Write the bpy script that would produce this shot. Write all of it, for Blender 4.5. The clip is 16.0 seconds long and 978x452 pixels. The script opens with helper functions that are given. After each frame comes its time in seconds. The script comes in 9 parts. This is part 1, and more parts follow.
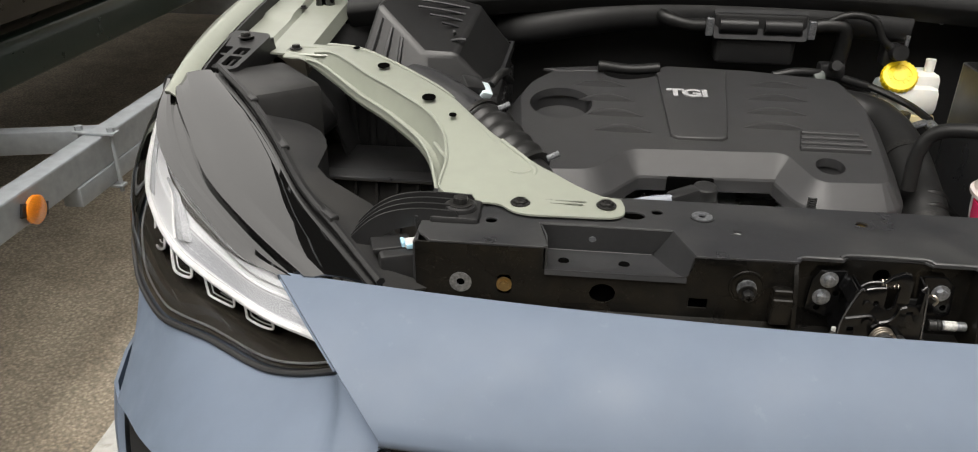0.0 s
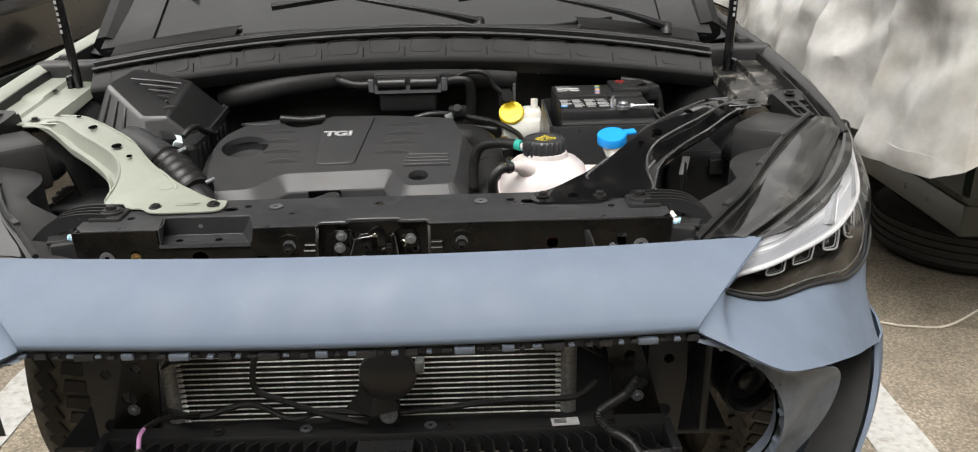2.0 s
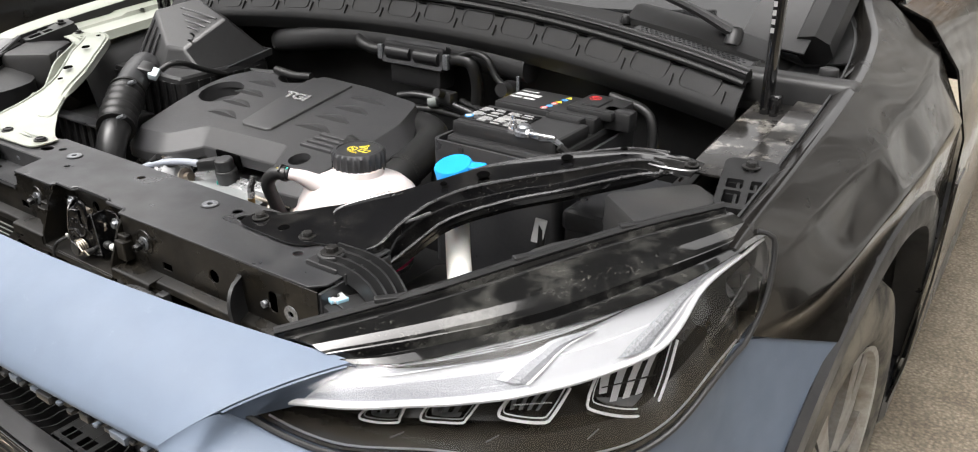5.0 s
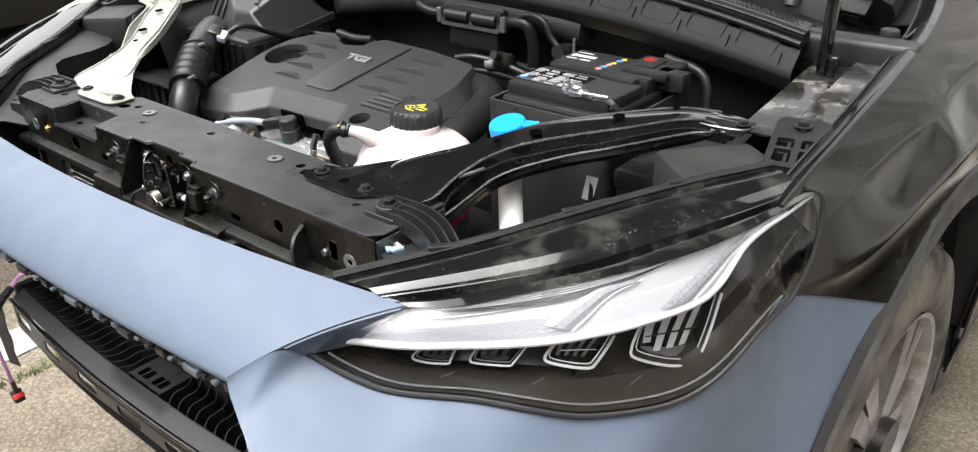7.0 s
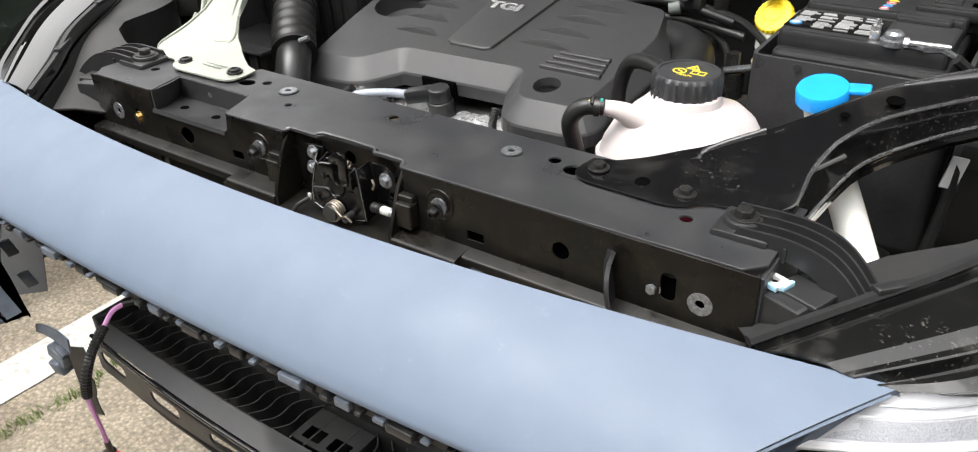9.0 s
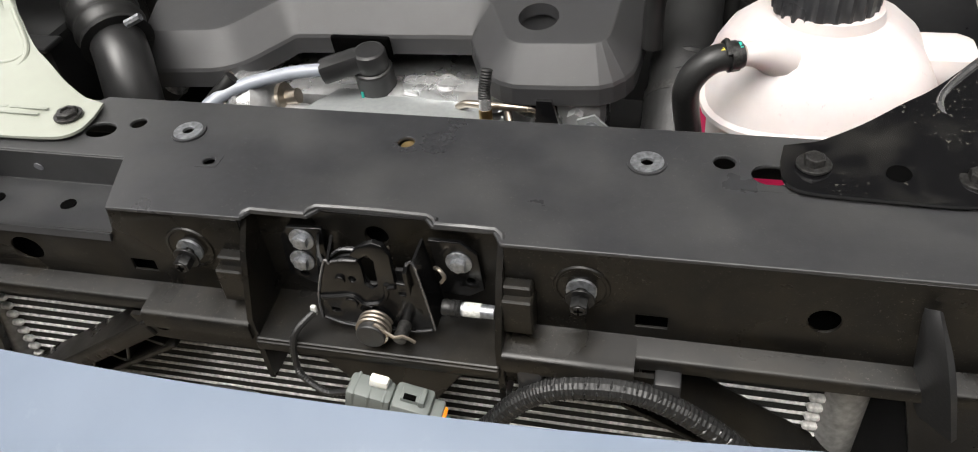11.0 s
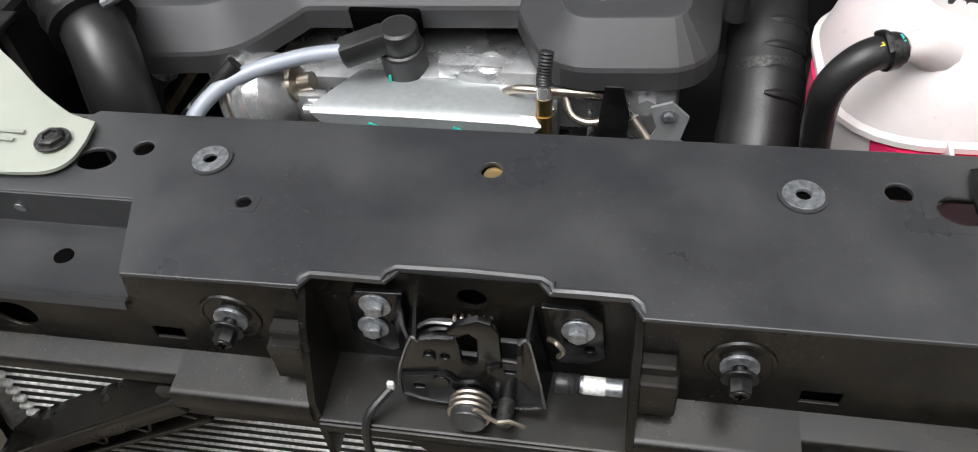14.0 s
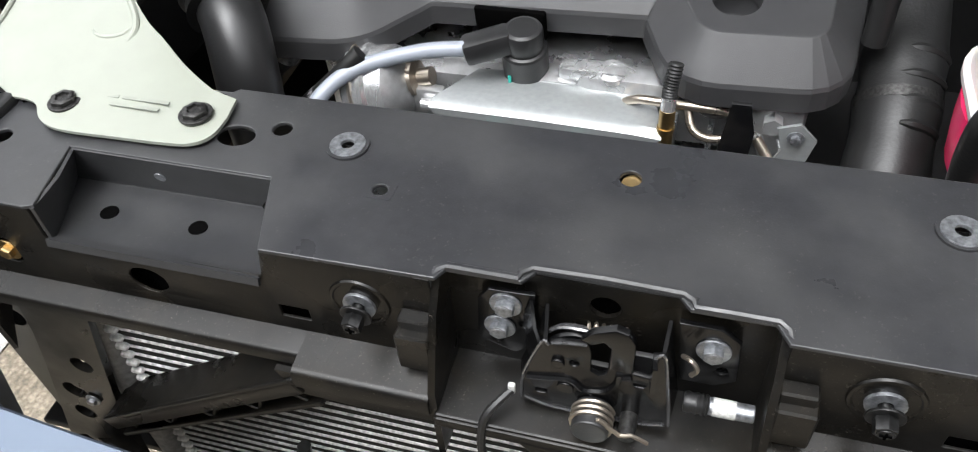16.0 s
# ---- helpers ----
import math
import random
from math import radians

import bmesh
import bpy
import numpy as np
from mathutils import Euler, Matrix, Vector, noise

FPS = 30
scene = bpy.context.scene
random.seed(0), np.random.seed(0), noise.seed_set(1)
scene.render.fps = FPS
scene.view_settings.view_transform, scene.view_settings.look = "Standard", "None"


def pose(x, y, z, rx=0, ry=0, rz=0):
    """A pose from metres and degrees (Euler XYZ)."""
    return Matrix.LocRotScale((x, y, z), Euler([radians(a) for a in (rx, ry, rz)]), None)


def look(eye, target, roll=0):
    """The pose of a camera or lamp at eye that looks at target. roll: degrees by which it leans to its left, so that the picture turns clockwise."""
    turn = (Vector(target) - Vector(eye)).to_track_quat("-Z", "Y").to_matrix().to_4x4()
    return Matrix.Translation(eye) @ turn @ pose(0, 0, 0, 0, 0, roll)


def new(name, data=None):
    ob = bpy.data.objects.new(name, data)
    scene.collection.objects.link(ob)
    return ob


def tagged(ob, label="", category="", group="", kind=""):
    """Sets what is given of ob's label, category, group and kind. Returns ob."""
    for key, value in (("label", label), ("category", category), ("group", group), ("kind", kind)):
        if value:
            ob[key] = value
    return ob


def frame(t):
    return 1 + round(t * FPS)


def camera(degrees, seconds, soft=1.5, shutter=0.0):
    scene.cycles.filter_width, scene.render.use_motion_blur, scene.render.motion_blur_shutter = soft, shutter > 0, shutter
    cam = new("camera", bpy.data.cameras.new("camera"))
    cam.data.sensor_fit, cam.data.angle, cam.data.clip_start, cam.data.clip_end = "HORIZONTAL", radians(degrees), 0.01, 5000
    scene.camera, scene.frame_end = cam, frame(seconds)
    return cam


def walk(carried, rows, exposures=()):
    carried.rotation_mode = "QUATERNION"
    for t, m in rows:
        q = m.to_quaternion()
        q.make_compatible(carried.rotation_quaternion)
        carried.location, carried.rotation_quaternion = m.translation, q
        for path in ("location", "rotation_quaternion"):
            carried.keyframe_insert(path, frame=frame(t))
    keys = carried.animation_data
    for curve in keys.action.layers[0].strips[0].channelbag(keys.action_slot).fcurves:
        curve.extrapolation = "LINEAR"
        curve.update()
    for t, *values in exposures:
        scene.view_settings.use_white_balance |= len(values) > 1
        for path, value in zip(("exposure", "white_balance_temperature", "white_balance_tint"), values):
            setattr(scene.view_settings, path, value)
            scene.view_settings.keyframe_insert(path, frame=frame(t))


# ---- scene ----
cam = camera(61.7, 16.0, soft=1.1)
METRES = 3.62
BASE = pose(-0.3072, -0.6953, 1.2955, -26.821, -0.848, 5.851)
ROWS = [
    (0.0, 0.0, 0.0, 0.0, 0.0, 0.0, 0.0),
    (0.5, 0.019, -0.0685, -0.0211, -2.14, 2.11, 2.15),
    (1.0, 0.0135, -0.1197, -0.0412, -4.96, 3.62, 4.14),
    (1.5, 0.045, -0.1375, -0.0497, -5.82, 4.3, 4.84),
    (2.0, 0.117, -0.1281, -0.0429, -5.18, 4.7, 5.0),
    (2.5, 0.1638, -0.0882, -0.0218, -4.07, 4.34, 4.47),
    (3.0, 0.2112, -0.0231, 0.007, -0.76, 3.16, 3.41),
    (3.5, 0.255, 0.0293, 0.0267, 7.7, 2.61, -1.67),
    (4.0, 0.2919, 0.0296, 0.0255, 15.53, 1.85, -6.49),
    (4.5, 0.3304, 0.0041, 0.0157, 21.29, 0.64, -10.01),
    (5.0, 0.3735, 0.0015, 0.0152, 26.62, -0.84, -12.08),
    (7.5, 0.3802, -0.0102, 0.0078, 30.93, -4.0, -12.79),
    (8.0, 0.3481, -0.021, 0.0052, 30.0, -4.43, -12.73),
    (8.5, 0.2943, -0.0048, 0.003, 29.37, -5.58, -12.19),
    (11.0, 0.1432, 0.0822, 0.0241, 8.45, -14.9, 1.84),
    (11.5, 0.1303, 0.0893, 0.0248, 5.36, -16.37, 3.0),
    (12.0, 0.1096, 0.0884, 0.0256, 2.38, -16.07, 3.16),
    (12.5, 0.0961, 0.0866, 0.0228, 1.24, -16.36, 3.19),
    (13.0, 0.1031, 0.0971, 0.0281, 2.16, -17.68, 3.06),
    (13.5, 0.1122, 0.1092, 0.0344, 3.95, -19.25, 2.85),
    (14.0, 0.1165, 0.1126, 0.0355, 5.04, -20.45, 2.83),
    (14.5, 0.1211, 0.1142, 0.0345, 5.32, -21.18, 2.77),
    (15.0, 0.1194, 0.1152, 0.0356, 5.61, -21.39, 2.46),
    (15.5, 0.1144, 0.1128, 0.0356, 7.28, -20.94, 1.34),
    (16.0, 0.1054, 0.1123, 0.0347, 10.63, -19.85, -0.43),
]
walk(cam, [(t, BASE @ pose(METRES * x, METRES * y, METRES * z, 90 + pitch, roll, yaw)) for t, x, y, z, yaw, pitch, roll in ROWS], [(0.0, 0.65, 6950, 10), (1.5, 0.85, 6880, 10), (2.5, 0.85, 6650, 10), (3.5, 0.84, 6600, 10), (4.0, 1.12, 6600, 10), (5.0, 1.38, 6650, 11), (8.0, 1.42, 6550, 10), (11.0, 1.05, 6800, 10), (12.5, 0.9, 6600, 10), (14.5, 1.05, 6400, 10), (16.0, 1.2, 6350, 10)])

from mathutils.geometry import delaunay_2d_cdt

# ---- world and light ----
world = bpy.data.worlds.new("overcast_sky")
scene.world = world
world.use_nodes = True
wn = world.node_tree.nodes
sky = wn.new("ShaderNodeTexSky")
sky.sky_type = "NISHITA"
sky.sun_disc = False
sky.sun_elevation = radians(65)
sky.sun_rotation = radians(200)
sky.air_density, sky.dust_density, sky.ozone_density = 1.0, 4.0, 1.0
grey = wn.new("ShaderNodeHueSaturation")
grey.inputs["Saturation"].default_value = 0.03
world.node_tree.links.new(sky.outputs[0], grey.inputs["Color"])
# an overcast sky is about three times brighter overhead than at the horizon
wco, wsep, wmap, wmul = (wn.new(k) for k in ("ShaderNodeTexCoord", "ShaderNodeSeparateXYZ", "ShaderNodeMapRange", "ShaderNodeMix"))
wmul.data_type, wmul.blend_type = "RGBA", "MULTIPLY"
wmul.inputs[0].default_value = 1.0
wmap.inputs[1].default_value, wmap.inputs[3].default_value, wmap.inputs[4].default_value = 0.0, 1.1, 3.5
world.node_tree.links.new(wco.outputs["Generated"], wsep.inputs[0])
world.node_tree.links.new(wsep.outputs["Z"], wmap.inputs[0])
world.node_tree.links.new(grey.outputs[0], wmul.inputs[6])
world.node_tree.links.new(wmap.outputs[0], wmul.inputs[7])
world.node_tree.links.new(wmul.outputs[2], wn["Background"].inputs[0])
wn["Background"].inputs[1].default_value = 0.09
sun = new("sun", bpy.data.lights.new("sun", "SUN"))
sun.data.energy, sun.data.angle, sun.data.color = 0.3, radians(40), (1.0, 0.97, 0.93)
sun.matrix_world = look((-0.6, 0.0, 7.0), (0, 0.0, 0.8))


# ---- materials ----
def material(name, color, rough=0.5, metal=0.0, grain=60.0, vary=0.12, bump=0.0, bump_scale=400.0, stain=None, stain_scale=6.0,
             stain_from=0.55, coat=0.0, spec=0.5, rough_vary=0.1, per_object=0.0, transmission=0.0, subsurface=0.0, alpha=1.0, speck=None):
    """A surface with fine grain, larger stains and a fine relief, in metres."""
    m = bpy.data.materials.new(name)
    m.use_nodes = True
    t = m.node_tree
    n, link = t.nodes, t.links.new
    b = n["Principled BSDF"]
    co = n.new("ShaderNodeTexCoord")
    n1 = n.new("ShaderNodeTexNoise")
    n1.inputs["Scale"].default_value, n1.inputs["Detail"].default_value = grain, 5
    link(co.outputs["Object"], n1.inputs["Vector"])
    ramp = n.new("ShaderNodeMapRange")
    ramp.inputs[1].default_value, ramp.inputs[2].default_value = 0.3, 0.7
    ramp.inputs[3].default_value, ramp.inputs[4].default_value = 1 - vary, 1 + vary
    link(n1.outputs[0], ramp.inputs[0])
    mul = n.new("ShaderNodeMix")
    mul.data_type, mul.blend_type = "RGBA", "MULTIPLY"
    mul.inputs[0].default_value = 1.0
    mul.inputs[6].default_value = (*color, 1)
    link(ramp.outputs[0], mul.inputs[7])
    out = mul.outputs[2]
    if per_object:
        oi = n.new("ShaderNodeObjectInfo")
        r2 = n.new("ShaderNodeMapRange")
        r2.inputs[3].default_value, r2.inputs[4].default_value = 1 - per_object, 1 + per_object
        link(oi.outputs["Random"], r2.inputs[0])
        m2 = n.new("ShaderNodeMix")
        m2.data_type, m2.blend_type = "RGBA", "MULTIPLY"
        m2.inputs[0].default_value = 1.0
        link(out, m2.inputs[6])
        link(r2.outputs[0], m2.inputs[7])
        out = m2.outputs[2]
    if stain:
        n2 = n.new("ShaderNodeTexNoise")
        n2.inputs["Scale"].default_value, n2.inputs["Detail"].default_value, n2.inputs["Roughness"].default_value = stain_scale, 8, 0.65
        link(co.outputs["Object"], n2.inputs["Vector"])
        r3 = n.new("ShaderNodeMapRange")
        r3.inputs[1].default_value, r3.inputs[2].default_value = stain_from, stain_from + 0.22
        r3.inputs[4].default_value = stain[3]
        link(n2.outputs[0], r3.inputs[0])
        m3 = n.new("ShaderNodeMix")
        m3.data_type = "RGBA"
        m3.inputs[7].default_value = (*stain[:3], 1)
        link(r3.outputs[0], m3.inputs[0])
        link(out, m3.inputs[6])
        out = m3.outputs[2]
    if speck:
        # dust and fine scuffs: (r, g, b, amount, scale, from)
        n4, n5 = n.new("ShaderNodeTexNoise"), n.new("ShaderNodeTexNoise")
        n4.inputs["Scale"].default_value, n4.inputs["Detail"].default_value, n4.inputs["Roughness"].default_value = speck[4], 4, 0.7
        n5.inputs["Scale"].default_value, n5.inputs["Detail"].default_value = 14, 3
        r4, r5 = n.new("ShaderNodeMapRange"), n.new("ShaderNodeMapRange")
        r4.inputs[1].default_value, r4.inputs[2].default_value, r4.inputs[4].default_value = speck[5], speck[5] + 0.07, speck[3]
        r5.inputs[1].default_value, r5.inputs[2].default_value = 0.40, 0.62
        both = n.new("ShaderNodeMath")
        both.operation = "MULTIPLY"
        for a, c, d in ((n4, r4, 0), (n5, r5, 1)):
            link(co.outputs["Object"], a.inputs["Vector"])
            link(a.outputs[0], c.inputs[0])
            link(c.outputs[0], both.inputs[d])
        m4 = n.new("ShaderNodeMix")
        m4.data_type = "RGBA"
        m4.inputs[7].default_value = (*speck[:3], 1)
        link(both.outputs[0], m4.inputs[0])
        link(out, m4.inputs[6])
        out = m4.outputs[2]
    link(out, b.inputs["Base Color"])
    rr = n.new("ShaderNodeMapRange")
    rr.inputs[1].default_value, rr.inputs[2].default_value = 0.3, 0.7
    rr.inputs[3].default_value, rr.inputs[4].default_value = max(0.02, rough - rough_vary * rough), min(1.0, rough + rough_vary * rough)
    n3 = n.new("ShaderNodeTexNoise")
    n3.inputs["Scale"].default_value, n3.inputs["Detail"].default_value = 18, 6
    link(co.outputs["Object"], n3.inputs["Vector"])
    link(n3.outputs[0], rr.inputs[0])
    link(rr.outputs[0], b.inputs["Roughness"])
    b.inputs["Metallic"].default_value = metal
    b.inputs["Specular IOR Level"].default_value = spec
    b.inputs["Coat Weight"].default_value = coat
    b.inputs["Coat Roughness"].default_value = 0.03
    b.inputs["Transmission Weight"].default_value = transmission
    b.inputs["Alpha"].default_value = alpha
    if subsurface:
        b.inputs["Subsurface Weight"].default_value = subsurface
        b.inputs["Subsurface Radius"].default_value = (0.02, 0.015, 0.012)
    if bump:
        nb = n.new("ShaderNodeTexNoise")
        nb.inputs["Scale"].default_value, nb.inputs["Detail"].default_value = bump_scale, 3
        link(co.outputs["Object"], nb.inputs["Vector"])
        bu = n.new("ShaderNodeBump")
        bu.inputs["Strength"].default_value, bu.inputs["Distance"].default_value = bump, 0.001
        link(nb.outputs[0], bu.inputs["Height"])
        link(bu.outputs[0], b.inputs["Normal"])
    return m


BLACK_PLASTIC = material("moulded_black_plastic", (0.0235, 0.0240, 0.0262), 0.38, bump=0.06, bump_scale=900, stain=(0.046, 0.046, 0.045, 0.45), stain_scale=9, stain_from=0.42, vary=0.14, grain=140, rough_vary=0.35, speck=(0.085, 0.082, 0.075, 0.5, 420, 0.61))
# support plastic with brown scuffs, its base darkened for the front's shade
SHADED_FACE_PLASTIC = material("shaded_scuffed_black_plastic", (0.0052, 0.0048, 0.0042), 0.33, bump=0.05, bump_scale=900, spec=0.29, stain=(0.017, 0.014, 0.0095, 0.6), stain_scale=22, stain_from=0.48, vary=0.25, grain=140, rough_vary=0.5, speck=(0.11, 0.10, 0.085, 0.6, 620, 0.62))
LATCH_BLACK = material("oiled_black_steel", (0.0030, 0.0030, 0.0032), 0.24, spec=0.4, vary=0.2, coat=0.1, speck=(0.04, 0.04, 0.04, 0.4, 400, 0.6))
COVER_PLASTIC = material("engine_cover_plastic", (0.030, 0.030, 0.0315), 0.44, bump=0.14, bump_scale=1600, vary=0.08, stain=(0.042, 0.041, 0.039, 0.3), stain_scale=9, stain_from=0.45, speck=(0.07, 0.068, 0.06, 0.3, 300, 0.62))
SATIN_BLACK = material("satin_black_plastic", (0.0165, 0.0165, 0.017), 0.36, bump=0.1, vary=0.12, speck=(0.06, 0.058, 0.052, 0.35, 380, 0.61))
DUSTY_BLACK = material("dusty_black_plastic", (0.0195, 0.0195, 0.0203), 0.46, stain=(0.06, 0.057, 0.05, 0.25), stain_scale=7, stain_from=0.42, bump=0.15)
DEEP_BLACK = material("deep_black_rubber", (0.016, 0.016, 0.0165), 0.55, speck=(0.05, 0.048, 0.042, 0.3, 200, 0.6))
RUBBER = material("black_rubber", (0.012, 0.012, 0.012), 0.42, bump=0.2, vary=0.2, spec=0.4)
# near-black without gloss: the shade of openings put into the colour
SHADE_BLACK = material("flat_shade_black", (0.002, 0.002, 0.002), 0.9, spec=0.0)
GLOSS_BLACK = material("gloss_black_paint", (0.005, 0.005, 0.0055), 0.10, coat=1.0, spec=0.7, stain=(0.07, 0.064, 0.056, 0.22), stain_scale=11, stain_from=0.5)
PIANO_BLACK = material("piano_black_lamp_top", (0.003, 0.003, 0.003), 0.03, coat=1.0, spec=0.9, vary=0.1, stain=(0.03, 0.028, 0.025, 0.06), stain_scale=9, stain_from=0.52)
BROWN_PAINT = material("dark_brown_metallic_paint", (0.0062, 0.0056, 0.0052), 0.20, metal=0.0, coat=0.35, spec=0.35, grain=900, stain=(0.026, 0.024, 0.021, 0.3), stain_scale=7, stain_from=0.48, rough_vary=0.5, speck=(0.07, 0.065, 0.055, 0.35, 300, 0.6))
PALE_PRIMER = material("pale_green_white_paint", (0.262, 0.278, 0.236), 0.32, coat=0.3, vary=0.03, stain=(0.24, 0.235, 0.21, 0.35), stain_scale=7, stain_from=0.56)
BLUE_MATT = material("matt_blue_bumper_skin", (0.116, 0.145, 0.192), 0.55, coat=0.0, spec=0.3, vary=0.03, grain=25, stain=(0.130, 0.162, 0.208, 0.3), stain_scale=4, stain_from=0.5, rough_vary=0.25, speck=(0.16, 0.19, 0.23, 0.3, 60, 0.62))
BLUE_INNER = material("blue_grey_bumper_inside", (0.10, 0.118, 0.145), 0.42, vary=0.2, grain=40, stain=(0.055, 0.062, 0.072, 0.7), stain_scale=18, stain_from=0.48, speck=(0.30, 0.30, 0.29, 0.5, 160, 0.63))
ZINC = material("zinc_bolt", (0.26, 0.27, 0.285), 0.36, metal=0.75, vary=0.4, grain=350)
BLACK_BOLT = material("black_steel_bolt", (0.045, 0.044, 0.043), 0.36, metal=0.7, vary=0.6, grain=420)
ALUMINIUM = material("cast_aluminium", (0.52, 0.525, 0.53), 0.28, metal=0.75, vary=0.25, grain=40, bump=0.5, bump_scale=90, stain=(0.20, 0.195, 0.185, 0.5), stain_scale=25, stain_from=0.5)
SHIELD = material("aluminised_sheet", (0.33, 0.345, 0.345), 0.42, metal=0.6, vary=0.06, grain=200, stain=(0.28, 0.275, 0.26, 0.4), stain_scale=14)
FIN = material("radiator_fin", (0.030, 0.030, 0.028), 0.8, grain=900, vary=0.3, spec=0.1)
RAD_TUBE = material("radiator_tube", (0.66, 0.65, 0.63), 0.42, metal=0.1, vary=0.35, grain=300)
HEADER = material("radiator_header", (0.26, 0.255, 0.245), 0.42, metal=0.3, vary=0.3, grain=200)
DARK_STUD = material("dark_oiled_stud", (0.018, 0.018, 0.018), 0.35, metal=0.5, vary=0.5, grain=400)
BRASS = material("brass_fitting", (0.45, 0.32, 0.15), 0.35, metal=1.0, vary=0.2)
TANK = material("milky_coolant_tank", (0.56, 0.515, 0.505), 0.38, subsurface=0.35, vary=0.04, stain=(0.56, 0.40, 0.43, 0.5), stain_scale=14, stain_from=0.52, spec=0.4, speck=(0.30, 0.16, 0.22, 0.35, 160, 0.64))
COOLANT = material("pink_coolant", (0.75, 0.03, 0.13), 0.25, vary=0.08, subsurface=0.2)
MILK = material("milky_white_plastic", (0.80, 0.79, 0.74), 0.4, subsurface=0.2, vary=0.04)
FLUID = material("amber_fluid_plastic", (0.62, 0.55, 0.33), 0.4, subsurface=0.2, vary=0.06)
YELLOW = material("yellow_cap_plastic", (0.92, 0.66, 0.012), 0.4, vary=0.05)
PALE_PRINT = material("faded_stamp", (0.23, 0.243, 0.21), 0.5)
YELLOW_PRINT = material("yellow_print", (0.75, 0.60, 0.05), 0.5)
WHITE_PRINT = material("white_print", (0.52, 0.52, 0.52), 0.5)
GREY_PRINT = material("grey_print", (0.34, 0.34, 0.34), 0.5)
RED_PRINT = material("red_print", (0.60, 0.04, 0.04), 0.5)
BLUE_PRINT = material("blue_print", (0.08, 0.3, 0.62), 0.5)
CYAN_CAP = material("bright_blue_cap", (0.01, 0.28, 0.74), 0.35, vary=0.04)
PALE_BLUE = material("pale_blue_plastic", (0.36, 0.60, 0.74), 0.4, vary=0.08)
GREEN_MARK = material("green_paint_mark", (0.02, 0.33, 0.27), 0.5)
CHROME = material("bright_silver_plastic", (0.75, 0.75, 0.76), 0.2, metal=0.8, vary=0.04)
LAMP_WHITE = material("white_light_guide", (0.54, 0.55, 0.57), 0.35, vary=0.04, grain=300)
LAMP_FROST = material("ribbed_light_guide", (0.37, 0.38, 0.405), 0.35, vary=0.22, grain=650, bump=0.8, bump_scale=600)
LAMP_SMOKE = material("smoke_grey_lamp_plastic", (0.16, 0.162, 0.165), 0.22, vary=0.12, grain=120, spec=0.7)
LAMP_STRIP = material("bright_white_light_strip", (0.80, 0.80, 0.81), 0.2, vary=0.02, coat=0.5)
LAMP_PRISM = material("prismatic_diffuser", (0.36, 0.37, 0.39), 0.25, metal=0.1, vary=0.3, grain=420, bump=0.8, bump_scale=420)
LAMP_GREY = material("satin_lamp_bezel", (0.36, 0.37, 0.38), 0.3, metal=0.5, vary=0.05)
LAMP_DARK = material("dark_lamp_inside", (0.020, 0.0175, 0.014), 0.25, vary=0.12)
GREY_HOSE = material("grey_plastic_pipe", (0.25, 0.27, 0.31), 0.35, vary=0.06)
GREY_CONN = material("grey_connector", (0.135, 0.150, 0.142), 0.5, vary=0.08)
PALE_CONN = material("pale_blue_connector", (0.62, 0.72, 0.76), 0.4)
PINK_WIRE = material("pink_wire", (0.55, 0.25, 0.5), 0.5)
ORANGE = material("orange_reflector", (0.85, 0.25, 0.02), 0.2, coat=1.0, grain=500, vary=0.3, bump=0.6, bump_scale=500)
GALVANISED = material("galvanised_steel", (0.34, 0.365, 0.385), 0.5, metal=0.35, grain=35, vary=0.1, stain=(0.24, 0.24, 0.235, 0.4), stain_scale=5)
HULL = material("black_hull_paint", (0.009, 0.009, 0.009), 0.3, coat=0.2, spec=0.3, stain=(0.03, 0.03, 0.027, 0.5), stain_scale=2)
HULL_GREEN = material("dark_green_hull", (0.012, 0.022, 0.016), 0.3, coat=0.4)
TARP = material("white_tarpaulin", (0.47, 0.465, 0.445), 0.55, vary=0.08, grain=30, bump=0.3, bump_scale=38, stain=(0.33, 0.30, 0.25, 0.7), stain_scale=4.2, stain_from=0.5, spec=0.3)
TAG_WHITE = material("printed_white_tag", (0.42, 0.42, 0.40), 0.6, vary=0.3, grain=500)
SILVER_BAND = material("worn_silver_tape", (0.30, 0.30, 0.30), 0.4, metal=0.5, grain=180, vary=0.6, stain=(0.02, 0.02, 0.02, 0.9), stain_scale=70, stain_from=0.48)
GLOSS_TAPE = material("glossy_black_tape", (0.02, 0.02, 0.02), 0.25, spec=0.7, vary=0.3)
BRASS_EYE = material("tarnished_eyelet", (0.20, 0.16, 0.10), 0.45, metal=0.8, vary=0.3)
TYRE = material("tyre_rubber", (0.035, 0.034, 0.031), 0.8, stain=(0.25, 0.225, 0.18, 0.7), stain_scale=8, stain_from=0.38, bump=0.3)
RIM = material("muddy_alloy", (0.42, 0.42, 0.41), 0.4, metal=0.7, stain=(0.20, 0.17, 0.13, 0.85), stain_scale=9, stain_from=0.4)
ROPE = material("pale_rope", (0.5, 0.46, 0.38), 0.8)
